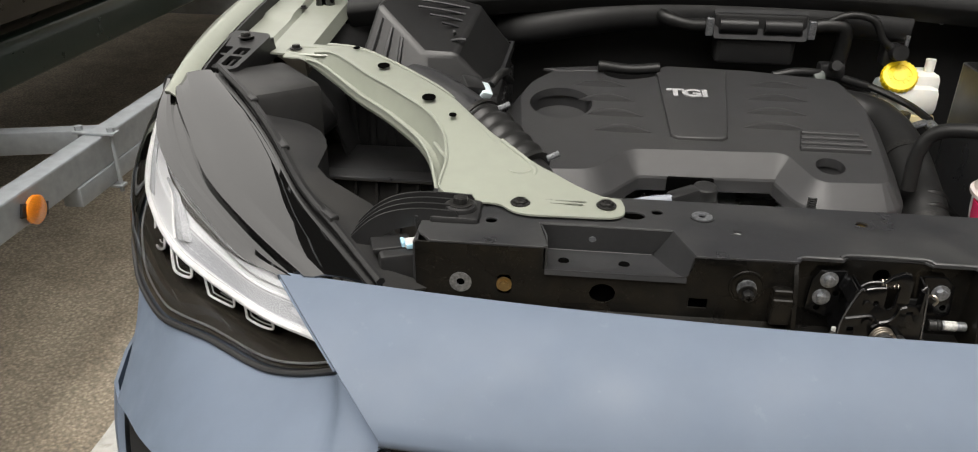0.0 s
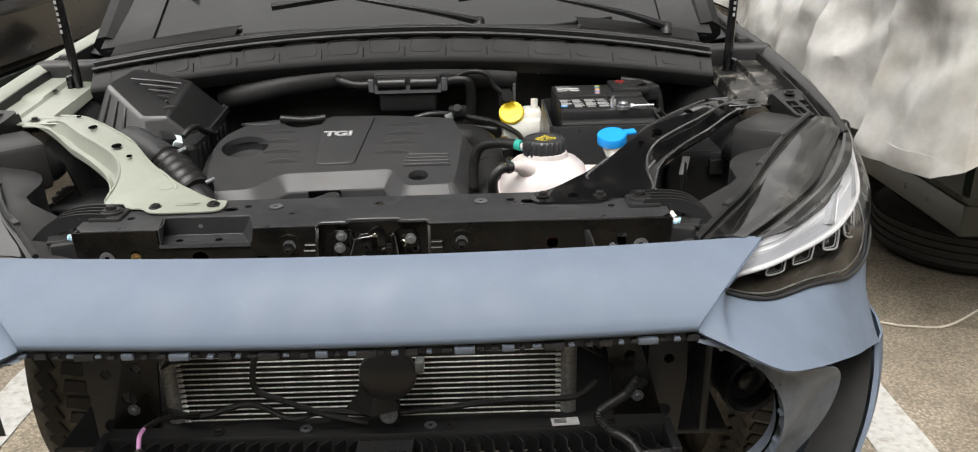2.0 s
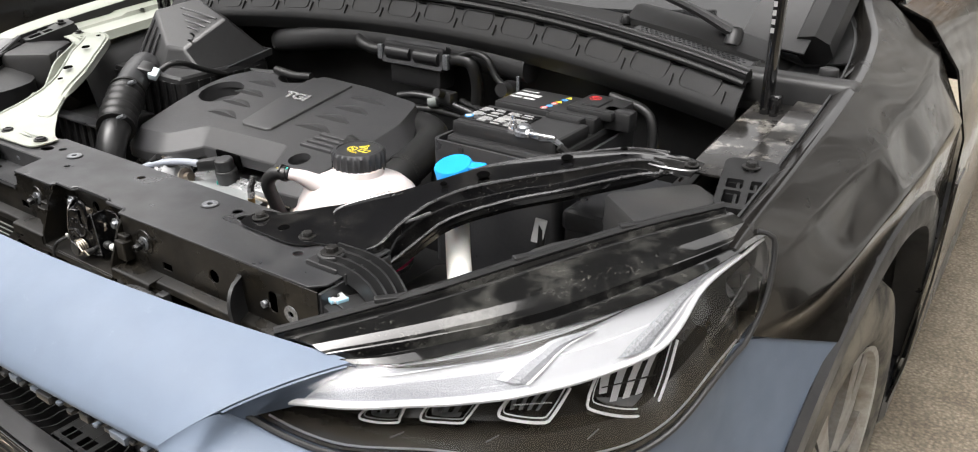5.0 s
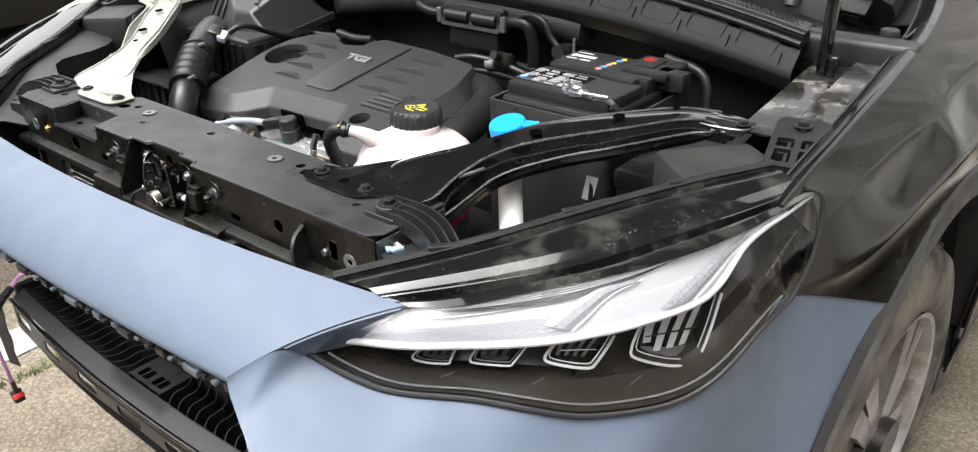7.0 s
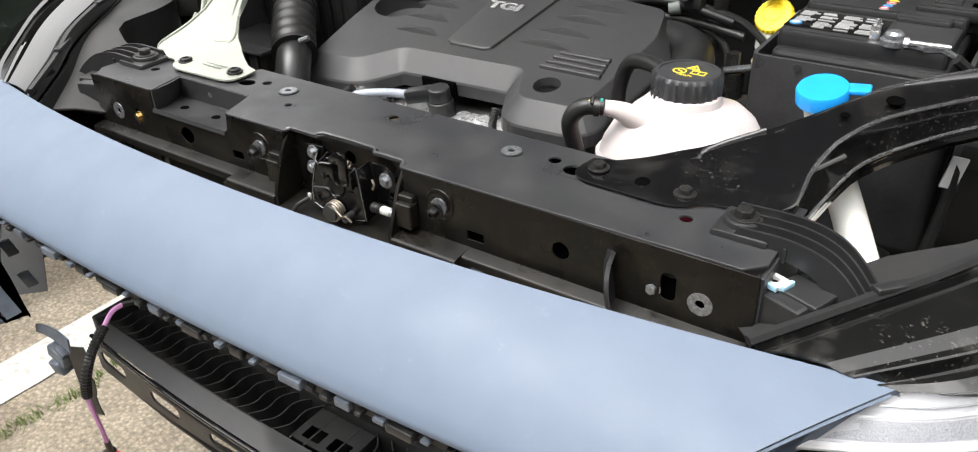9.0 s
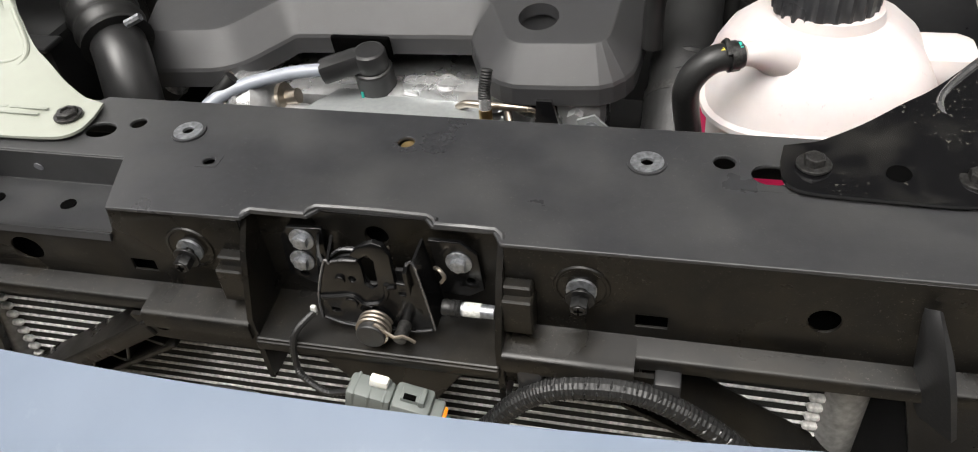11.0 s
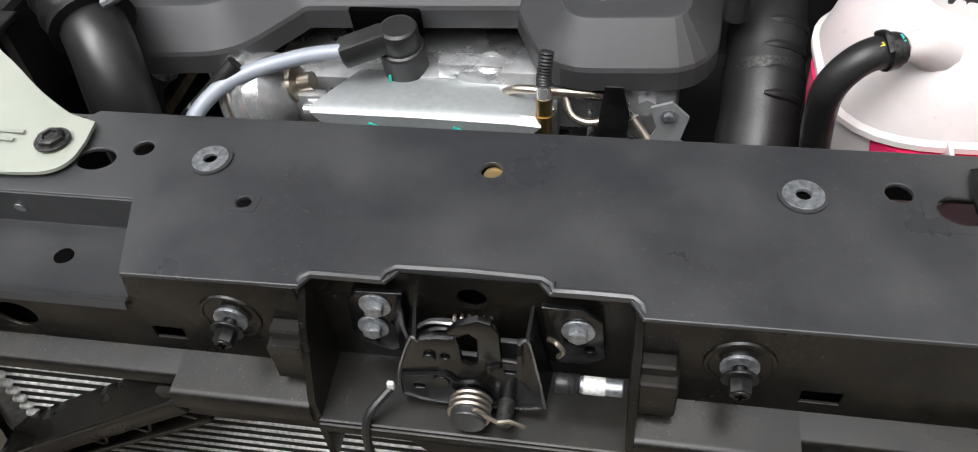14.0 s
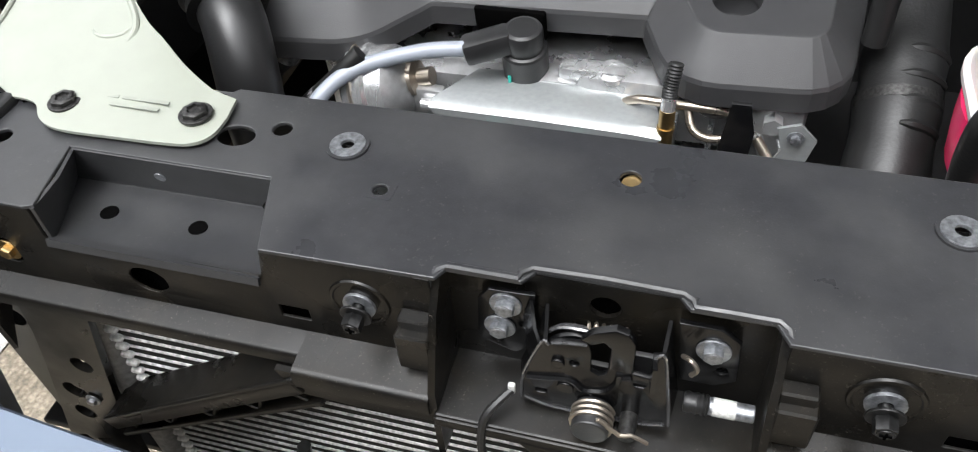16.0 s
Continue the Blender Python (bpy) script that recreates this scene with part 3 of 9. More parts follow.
def side_skin(s):
    a, b = curve(side_x(LAMP_LOW, s), 4), curve(side_x(SKIN_LOW, s), 4)
    rows = []
    for v in (0, 0.08, 0.25, 0.45, 0.65, 0.85, 0.95, 1.0):
        row = []
        for i, (p, q) in enumerate(zip(a, b)):
            w = lerp3(p, q, v)
            k = i / (len(a) - 1)
            out = -0.017 * math.sin(math.pi * v) * min(1, 3 * k) * (1 - 0.75 * k)
            row.append(w + Vector((s * out * (0.3 + 0.7 * k), -out * (1 - 0.8 * k), 0.01 * math.sin(math.pi * v) * min(1, 2 * k))))
        rows.append(row)
    rows.insert(0, [p + Vector((-0.004 * s, 0.02, -0.006)) for p in rows[0]])
    rows.append([p + Vector((-0.012 * s, 0.018, -0.004)) for p in rows[-1]])
    return part("side_skin", sheet(rows, 0.003), BLUE_MATT, bumper, sharp=60)


def flank(s):
    """The edge line of the outer blade; the one on the pale wing's side has lost its lower end."""
    pts = [(0.782, -0.017, 0.708), (0.775, -0.045, 0.66), (0.752, -0.085, 0.60), (0.715, -0.12, 0.53), (0.66, -0.15, 0.46), (0.58, -0.18, 0.40)]
    return curve(side_x(pts if s > 0 else pts[:4], s), 5)


def blade(s):
    """The outer blade beside the air slot, blue outside and black inside."""
    t = flank(s)
    rows = [[p + Vector((-0.05 * s, 0.05, 0.0)) for p in t], [p + Vector((-0.006 * s, 0.004, 0)) for p in t], t, [p + Vector((0.02 * s, 0.03, 0)) for p in t],
            [p + Vector((0.045 * s, 0.10, 0)) for p in t], [p + Vector((0.085 * s, 0.25, 0)) for p in t]]
    rows[4:] = [[Vector((p.x, p.y, min(p.z, top))) for p in row] for row, top in zip(rows[4:], (0.700, 0.675))]
    part("side_blade", sheet(rows[1:], 0.004), BLUE_MATT, bumper, sharp=60)
    part("slot_wall", sheet([[p + Vector((-0.003 * s, 0.004, -0.002)) for p in rows[0]], [p + Vector((-0.003 * s, 0.004, -0.002)) for p in rows[1]]], 0.003), DEEP_BLACK, bumper)


def rear_skin(s):
    t = curve(side_x([(0.782, -0.017, 0.708), (0.775, -0.045, 0.66), (0.752, -0.085, 0.60), (0.715, -0.12, 0.53), (0.66, -0.15, 0.46), (0.58, -0.18, 0.40)], s), 5)
    t = [p for p in t if p.z < 0.535]
    front_line = [p + Vector((0.083 * s, 0.245, 0.0)) for p in t]
    arch_line = [Vector((s * 0.888, 0.72 - math.sqrt(0.505 ** 2 - (p.z - 0.375) ** 2), p.z)) for p in t]
    rows = [[lerp3(p, q, v) - Vector((s * 0.004, 0, 0)) for p, q in zip(front_line, arch_line)] for v in (0, 0.25, 0.5, 0.75, 1)]
    rows.append([p + Vector((-0.02 * s, 0.004, 0)) for p in rows[-1]])
    part("rear_skin", sheet(rows, 0.003), BLUE_MATT, bumper, sharp=60)


def crease(s):
    rows = [[], [], []]
    for k in range(12):
        v = 0.04 + 0.60 * k / 11
        w = 0.56 + (0.438 - 0.56) * v
        p = lerp3(top_edge(s * w), low_edge(s * w), v) + Vector((0, -0.006 * 4 * v * (1 - v), 0.011 * 4 * v * (1 - v) - 0.002))
        rows[0].append(p)
        rows[1].append(p + Vector((-s * 0.006, 0.006, -0.012 * (1 - 0.8 * v))))
        rows[2].append(p + Vector((-s * 0.004, 0.022 * (1 - v) + 0.004, -0.045 * (1 - v) - 0.004)))
    part("crease_return", sheet(rows, 0.002), BLUE_MATT, bumper, sharp=60)


RING = [(0.0, -0.222, 0.838), (0.2, -0.219, 0.838), (0.38, -0.210, 0.838), (0.44, -0.206, 0.833), (0.487, -0.21, 0.815), (0.53, -0.212, 0.785), (0.558, -0.21, 0.74), (0.566, -0.206, 0.69),
        (0.555, -0.203, 0.645), (0.52, -0.2, 0.605), (0.45, -0.195, 0.56), (0.36, -0.19, 0.53), (0.2, -0.19, 0.515), (0.0, -0.19, 0.51)]
CHEEK = [(0.50, -0.236, 0.822), (0.545, -0.246, 0.806), (0.60, -0.205, 0.785), (0.648, -0.165, 0.757), (0.662, -0.145, 0.715), (0.65, -0.14, 0.66), (0.622, -0.14, 0.61), (0.575, -0.15, 0.56),
         (0.50, -0.17, 0.52), (0.40, -0.18, 0.49)]


def cheek(s):
    """The blue-grey inner cheek between grille opening and air slot, with its clips."""
    outer = resample(side_x(CHEEK if s > 0 else CHEEK[:8], s), 40)
    inner = resample(side_x(RING[3:13] if s > 0 else RING[3:10], s), 40)
    def crumple(i, v):
        w = 4 * v * (1 - v)
        return Vector((0, 0.012 * math.sin(math.pi * v) + w * (0.0045 * math.sin(0.55 * i + 4 * v) + 0.002 * math.sin(1.1 * i - 3 * v)), 0))

    rows = [[lerp3(p, q, v) + crumple(i, v) for i, (p, q) in enumerate(zip(outer, inner))] for v in (0, 0.2, 0.35, 0.5, 0.65, 0.8, 1)]
    rows.append([p + Vector((0, 0.035, 0)) for p in rows[-1]])
    part("grille_cheek", sheet(rows, 0.003), BLUE_INNER, bumper, "blue-grey inner cheek of the grille opening", sharp=50)
    # lining in flat black, which paints the shade behind the cheek
    part("cheek_lining", sheet([[lerp3(p, q, v) + Vector((-0.006 * s, 0.012 + 0.012 * math.sin(math.pi * v), 0)) for p, q in zip(outer, inner)] for v in (-0.02, 0.3, 0.6, 1.03)], 0.002), SHADE_BLACK, bumper)
    for i, k in enumerate(range(1, len(inner) - 1)):
        p, d = inner[k], inner[k + 1] - inner[k - 1]
        a = math.degrees(math.atan2(d.z, d.x))
        part("grille_clip", box((0.013, 0.006, 0.009)[i % 3], 0.014, (0.007, 0.012, 0.005)[i % 3], (0, 0.006, -0.001), 0.0012), SATIN_BLACK if i % 5 == 2 else BLUE_INNER, bumper, at=pose(*p, 0, -a, 0))
    for i, k in enumerate(range(8, 34, 5)):
        p = outer[k]
        part("slot_clip", box(0.018, 0.006, 0.028, (0, 0, 0), 0.002), BLUE_INNER, bumper, at=pose(p.x - 0.018 * s, p.y + 0.030, p.z - 0.006, 0, 20 * s, -40 * s))


for s in (-1, 1):
    side_skin(s)
    rear_skin(s)
    crease(s)
    blade(s)
    cheek(s)
# the clip rail along the upper rim of the grille opening
part("clip_rail", sheet([[Vector((x, -0.222 + 0.09 * x * x + dy, 0.842 + dz)) for x in np.linspace(-0.44, 0.44, 41)] for dy, dz in ((0.006, 0.0), (0.004, -0.012), (0.02, -0.014))], 0.002), SATIN_BLACK, bumper)
for k in range(44):
    x = -0.435 + 0.87 * k / 43 + 0.004 * math.sin(k * 7)
    w = (0.009, 0.016, 0.007, 0.012, 0.026, 0.008)[k % 6]
    part("grille_clip", box(w, (0.010, 0.006)[k % 2], (0.005, 0.009, 0.004)[k % 3], (0, 0, 0.001), 0.0012), BLUE_INNER if k % 7 in (0, 3, 5) else SATIN_BLACK, bumper, at=pose(x, -0.222 + 0.09 * x * x + 0.001, 0.834))

# ---- car: headlights ----
LIP = [(0.46, -0.080, 0.915), (0.515, -0.010, 0.927), (0.57, 0.055, 0.942), (0.635, 0.16, 0.957), (0.70, 0.25, 0.972), (0.765, 0.325, 0.985)]
GROOVE = [(0.530, -0.078, 0.919), (0.61, -0.005, 0.932), (0.68, 0.07, 0.945), (0.735, 0.155, 0.960), (0.785, 0.235, 0.974), (0.81, 0.29, 0.981)]
LENS_TOP = [(0.56, -0.072, 0.916), (0.605, -0.050, 0.923), (0.668, 0.015, 0.935), (0.735, 0.09, 0.950), (0.785, 0.175, 0.964), (0.828, 0.305, 0.981)]
LENS_LOW = [(0.485, -0.142, 0.868), *LAMP_LOW[4:14]]
# lines inside the lamp, as shares of its length and of its height from the top
STRIP = [(0.0, 0.76), (0.06, 0.603), (0.163, 0.498), (0.282, 0.503), (0.371, 0.475), (0.45, 0.425), (0.536, 0.39), (0.63, 0.364), (0.681, 0.339), (0.717, 0.266), (0.765, 0.127), (0.827, 0.08), (0.91, 0.065), (0.981, 0.032)]
MODULES = [[(0.551, 0.418), (0.549, 0.582), (0.57, 0.668), (0.698, 0.838), (0.719, 0.836), (0.739, 0.414)], [(0.387, 0.515), (0.383, 0.626), (0.401, 0.674), (0.473, 0.698), (0.487, 0.663), (0.502, 0.472)], [(0.243, 0.559), (0.248, 0.676), (0.265, 0.72), (0.326, 0.732), (0.333, 0.687), (0.337, 0.551)], [(0.136, 0.592), (0.138, 0.687), (0.154, 0.724), (0.211, 0.734), (0.212, 0.684), (0.203, 0.56)]]
BLADES = [([(0.34, 0.337), (0.36, 0.22), (0.389, 0.154), (0.407, 0.092), (0.48, 0.081)], [(0.401, 0.389), (0.419, 0.289), (0.438, 0.188), (0.464, 0.127), (0.509, 0.094)]), ([(0.574, 0.326), (0.601, 0.239), (0.64, 0.172), (0.694, 0.1), (0.757, 0.052)], [(0.646, 0.329), (0.672, 0.267), (0.7, 0.203), (0.732, 0.131), (0.789, 0.071)])]
WEDGE = ([(0.06, 0.004), (0.2, 0.004), (0.35, 0.004), (0.5, 0.004), (0.6, 0.003)], [(0.06, 0.05), (0.2, 0.13), (0.34, 0.15), (0.45, 0.09), (0.6, 0.012)])


def headlight(s, label):
    lamp = part("headlight", sheet([[p + Vector((0, 0.10, -0.16)) for p in resample(side_x(LIP, s), 20)], [p + Vector((-0.0 * s, 0.03, -0.10)) for p in resample(side_x(LIP, s), 20)],
                                    [p + Vector((0, 0.004, -0.012)) for p in resample(side_x(LIP, s), 20)]], 0.003), SATIN_BLACK, car, label)
    n = 41
    lip, gro, top, low = (resample(side_x(c, s), n) for c in (LIP, GROOVE, LENS_TOP, LENS_LOW))
    up = Vector((0, 0, 1))

    def at(u, v, d=0.0, dz=0.0):
        """The place behind the lens at those shares of its length and height, d metres inside."""
        f = min(max(u, 0), 1) * (n - 1)
        i = min(int(f), n - 2)
        p = lerp3(top[i].lerp(top[i + 1], f - i), low[i].lerp(low[i + 1], f - i), v)
        b = 0.016 * math.sin(math.pi * v) * (0.3 + 0.7 * math.sin(math.pi * u)) - d
        return p + Vector((s * b * (0.35 + 0.55 * u), -b * (1 - 0.6 * u), 0.3 * b + dz))

    def inner(u, v, e=0.0):
        """The place on the sunken front of the lamp's inside."""
        return at(u, v, 0.007 + 0.017 * min(max(v, 0.0), 0.47) + e)

    # the glossy black top panel, its raised lip and the groove beside the lens
    rows = [[p + Vector((0, 0, -0.014)) for p in lip], [p + 0.003 * up for p in lip]]
    rows += [[lerp3(p, q, v) + dz * up for p, q in zip(lip, gro)] for v, dz in ((0.09, 0.004), (0.12, -0.002), (0.19, -0.001), (0.215, 0.003), (0.30, 0.0045), (0.50, 0.006), (0.76, 0.0060), (0.79, 0.0052), (0.90, 0.0022), (0.92, 0.0018), (1.0, 0.0016))]
    rows += [[lerp3(p, q, v) + dz * up for p, q in zip(gro, top)] for v, dz in ((0.06, 0.0012), (0.12, -0.008), (0.40, -0.008), (0.46, 0.0), (0.65, 0.0015), (1.0, 0.0005))]
    part("top_panel", sheet(rows, 0.002), DUSTY_PIANO if s > 0 else PIANO_BLACK, lamp, "dusty black top panel" if s > 0 else "glossy black top panel", sharp=14)
    seal = [lerp3(p, q, 0.02) + 0.006 * up for p, q in zip(lip, gro)]
    part("edge_seal", tube(seal, 0.0045, 6, 1), SATIN_BLACK, lamp)
    for u in (0.25, 0.55, 0.8):
        k = int(u * (n - 1))
        d = lip[k + 1] - lip[k - 1]
        part("seal_clip", box(0.05, 0.010, 0.006, tuple(lip[k] + 0.006 * up), 0.002, rot=(0, 0, math.degrees(math.atan2(d.y, d.x)))), SATIN_BLACK, lamp)
    # the clear outer lens, bulging between its upper and lower rim
    lens = part("lens", sheet([[at(i / (n - 1), k / 8, -0.004 * math.sin(math.pi * k / 8)) for i in range(n)] for k in range(9)]), LENS, lamp, "clear outer lens with a smoked lower half", sharp=80)
    lens.visible_shadow = False
    part("lens_rim", tube(resample([p + Vector((s * 0.001, -0.002, 0.002)) for p in low[::2]] + [lerp3(low[-1], top[-1], k) + Vector((s * (0.002 + 0.006 * math.sin(math.pi * k)), 0.012 * math.sin(math.pi * k), 0)) for k in (0.35, 0.7, 0.95)] + [top[-1] + Vector((-0.012 * s, -0.012, 0.003))], 70), 0.0030, 8, 1), DEEP_BLACK, lamp)
    # white light guide between the upper edge of the lens and the daytime strip
    b = resample([(u, v, 0) for u, v in STRIP], 60)
    a = [Vector((q.x, min(0.012, q.y), 0)) for q in b]
    rows = [[inner(p.x + (q.x - p.x) * v, p.y + (q.y - p.y) * v, d) for p, q in zip(a, b)] for v, d in ((0.0, 0.0), (0.08, 0.002), (0.48, 0.003), (0.50, 0.001), (0.80, 0.001), (0.93, 0.0015), (1.0, 0.0))]
    part("light_guide", sheet(rows, 0.0015), LAMP_WHITE, lamp, "white frosted light guide", sharp=25)
    part("guide_texture", sheet([[inner(p.x + (q.x - p.x) * v, p.y + (q.y - p.y) * v, -0.0006) for p, q in list(zip(a, b))[4:26]] for v in (0.54, 0.7, 0.90)], 0.0006), LAMP_FROST, lamp, "finely ribbed lower band of the light guide")
    for v in (0.30, 0.50):
        part("guide_line", tube([inner(p.x + (q.x - p.x) * v, p.y + (q.y - p.y) * v, 0.0) for p, q in list(zip(a, b))[3:24]], 0.0008, 5, 1), LAMP_GREY, lamp)
    hi, lo = (resample([(u, v, 0) for u, v in line], 24) for line in WEDGE)
    part("upper_bezel", sheet([[inner(p.x + (q.x - p.x) * f, p.y + (q.y - p.y) * f, -0.002) for p, q in zip(hi, lo)] for f in (0.0, 0.5, 1.0)], 0.001), LAMP_DARK, lamp, "dark upper bezel with fine lines")
    for j in range(4):
        f = 0.06 + 0.15 * j
        part("fine_line", tube([inner(p.x + (q.x - p.x) * f, p.y + (q.y - p.y) * f, -0.003) for p, q in zip(hi, lo)], 0.0006, 5, 1), LAMP_GREY, lamp)
    part("daytime_strip", tube([inner(q.x, q.y, -0.003) for q in b], 0.0036, 8, 1, radius=lambda f, i: 1.0 - 0.45 * max(0.0, f - 0.7) / 0.3), LAMP_STRIP, lamp, "slim white daytime running strip")
    # two slanting textured diffusers across the guide, each with a clear blade beside it
    for lo_pts, hi_pts in BLADES:
        p, q = resample([(x, y, 0) for x, y in lo_pts], 16), resample([(x, y, 0) for x, y in hi_pts], 16)
        part("diffuser", sheet([[inner(c.x + (e.x - c.x) * v, c.y + (e.y - c.y) * v, d) for c, e in zip(p, q)] for v, d in ((0.0, 0.0), (0.35, -0.003), (0.7, -0.003), (1.0, 0.0))], 0.0008), LAMP_PRISM, lamp, "prismatic diffuser", sharp=20)
        part("blade_edge", tube([inner(e.x + 0.004, e.y + 0.003, -0.002) for e in q], 0.0013, 6, 1, radius=lambda f, i: 1.1 - 0.7 * f), LAMP_STRIP, lamp, "clear white blade")
    # dark bezel that falls back under the strip, and the four modules, growing outward
    rows = [[inner(q.x, q.y + 0.01, 0.003) for q in b], [inner(q.x, q.y + 0.02, 0.034) for q in b]]
    rows += [[at(q.x, (1 - f) * (q.y + 0.02) + f * 0.985, d) for q in b] for f, d in ((0.30, 0.052), (0.56, 0.046), (0.66, 0.030), (0.84, 0.018), (1.0, 0.006))]
    part("bezel", sheet(rows, 0.002), LAMP_DARK, lamp, "dark inner bezel", sharp=30)
    part("inner_rim", tube([at(0.02 + 0.95 * k / 40, 0.93, 0.008) for k in range(41)], 0.0012, 6, 1), LAMP_GREY, lamp)
    for m, pts in enumerate(MODULES):
        ring = resample([(x, y, 0) for x, y in pts], 36)
        cx, top_v = sum(x for x, _ in pts) / 6, (pts[0][1] + pts[5][1]) / 2
        mod = part("projector", tube([inner(p.x, p.y, 0.010) for p in ring], 0.0016 if m < 2 else 0.0012, 8, 1), LAMP_STRIP, lamp, "bright U-shaped projector frame")
        part("inner_frame", tube([inner(cx + (p.x - cx) * 0.88, top_v + (p.y - top_v) * 0.88, 0.014) for p in ring], 0.0008, 6, 1), LAMP_STRIP if m < 2 else LAMP_GREY, mod)
        part("frame_wall", sheet([[inner(cx + (p.x - cx) * k, top_v + (p.y - top_v) * k, e) for p in ring] for k, e in ((0.99, 0.011), (0.87, 0.014), (0.82, 0.028))], 0.0008), LAMP_DARK, mod)

        def inside(f, g, e):
            """A place in the mouth of the module, at shares of its width and height."""
            x0, y0 = pts[0][0] + (pts[2][0] - pts[0][0]) * g, pts[0][1] + (pts[2][1] - pts[0][1]) * g
            x1, y1 = pts[5][0] + (pts[3][0] - pts[5][0]) * g, pts[5][1] + (pts[3][1] - pts[5][1]) * g
            f = 0.10 + 0.80 * f
            return inner(x0 + (x1 - x0) * f, y0 + (y1 - y0) * f, 0.010 + e)

        slats = (4, 4, 3, 3)[m]
        for i in range(slats):
            f0, f1 = i / slats, (i + (0.62, 0.45, 0.5, 0.5)[m]) / slats
            g1 = (0.62, 0.80, 0.74, 0.70, 0.78, 0.66, 0.5)[i % 7] if m == 0 else 0.72
            part("reflector_cup", sheet([[inside(f0, 0.04, 0.008), inside(f1, 0.04, 0.011)], [inside(f0, g1 * 0.5, 0.0105), inside(f1, g1 * 0.5, 0.014)], [inside(f0, g1, 0.009), inside(f1, g1, 0.012)]], 0.001),
                 (REFLECTOR if i % 2 else LAMP_STRIP) if m == 0 else (LAMP_GREY if m == 1 else LAMP_SMOKE), mod, "faceted silver reflector", sharp=5)
        part("module_floor", sheet([[inside(f, 0.74, 0.014) for f in (0.0, 0.5, 1.0)], [inside(f, 0.97, 0.004) for f in (0.0, 0.5, 1.0)]], 0.001), LAMP_SMOKE if m != 1 else LAMP_DARK, mod)
        if m in (0, 1):
            part("reflector_fin", sheet([[inside(f, 0.42, 0.006) for f in (0.02, 0.98)], [inside(f, 0.46, 0.010) for f in (0.02, 0.98)]], 0.0012), CHROME if m else LAMP_DARK, mod)
    if s > 0:
        for k in range(7):
            u0 = 0.845 + 0.014 * k
            part("moulded_print", tube([at(u0, 0.46 - 2.0 * (u0 - 0.845), 0.004), at(u0 + 0.009, 0.46 - 2.0 * (u0 + 0.009 - 0.845), 0.004)], 0.0011, 5, 3), MOULD_MARK, lamp)
    for u in (0.22, 0.38, 0.56):
        part("moulded_tick", tube([at(u, 0.80, 0.004), at(u + 0.015, 0.74, 0.004)], 0.0007, 5, 2), MOULD_MARK, lamp)
    # moulded mounting brackets
    br = part("rear_bracket", plate(rect(-0.032, -0.075, 0.032, 0.03, 0.012), [rect(-0.024, -0.066, -0.004, -0.04, 0.003), rect(0.004, -0.066, 0.024, -0.04, 0.003), rect(-0.024, -0.035, -0.004, -0.016, 0.003),
              rect(0.004, -0.035, 0.024, -0.016, 0.003), circle(0, 0.008, 0.006)], 0.006), SATIN_BLACK, lamp, "ribbed black mounting bracket", at=pose(s * 0.765, 0.41, 1.002, 14, 0, 12 * s))
    part("bracket_rib", join(*[box(0.004, 0.10, 0.03, (x, -0.02, -0.018), 0.001) for x in (-0.03, -0.01, 0.01, 0.03)], *[box(0.064, 0.004, 0.025, (0, y, -0.016), 0.001) for y in (-0.07, -0.038, -0.014)]), SATIN_BLACK, lamp,
         at=pose(s * 0.765, 0.41, 1.0, 14, 0, 12 * s))
    bolt(lamp, (s * 0.763, 0.419, 1.006), 0.011)
    part("housing_back", box(0.10, 0.13, 0.09, (s * 0.70, 0.325, 0.935), 0.012, rot=(0, 0, -40 * s)), DUSTY_BLACK, lamp)
    part("bulb_cover", lathe([(0.0, 0), (0.038, 0), (0.042, 0.01), (0.042, 0.03), (0.034, 0.038), (0.0, 0.04)], (s * 0.665, 0.335, 0.925), (-60, 0, 50 * s), 24), SATIN_BLACK, lamp)
    # inner bracket with curved ribs over the end of the radiator support
    for j in range(4):
        k = 0.0135 * j
        pts = curve([(s * (0.395 + 0.004 * j), 0.078 - k, 0.931), (s * 0.45, 0.078 - k, 0.931), (s * 0.485, 0.073 - k, 0.923), (s * 0.512, 0.064 - k, 0.902), (s * 0.532, 0.055 - k, 0.872)], 5)
        part("bracket_rib", sheet([[p + Vector((0.004 * s, 0, 0.008)) for p in pts], [p - Vector((0.006 * s, 0, 0.010)) for p in pts]], 0.0028), SATIN_BLACK, lamp)
    for x, z in ((0.45, 0.925), (0.50, 0.903)):
        part("bracket_rib", box(0.003, 0.044, 0.014, (s * x, 0.055, z), 0.0008), SATIN_BLACK, lamp)
    part("inner_bracket", box(0.050, 0.048, 0.010, (s * 0.412, 0.056, 0.928), 0.004), SATIN_BLACK, lamp)
    part("boss", cyl(0.017, 0.016, (s * 0.408, 0.056, 0.922), seg=24, bev=0.003), SATIN_BLACK, lamp)
    bolt(lamp, (s * 0.408, 0.056, 0.937), 0.013)
    part("clip_block", join(box(0.052, 0.036, 0.046, (s * 0.460, 0.014, 0.884), 0.004, rot=(0, 0, -20 * s)), box(0.040, 0.030, 0.006, (s * 0.474, 0.020, 0.906), 0.002, rot=(0, 0, -20 * s))), SATIN_BLACK, lamp)
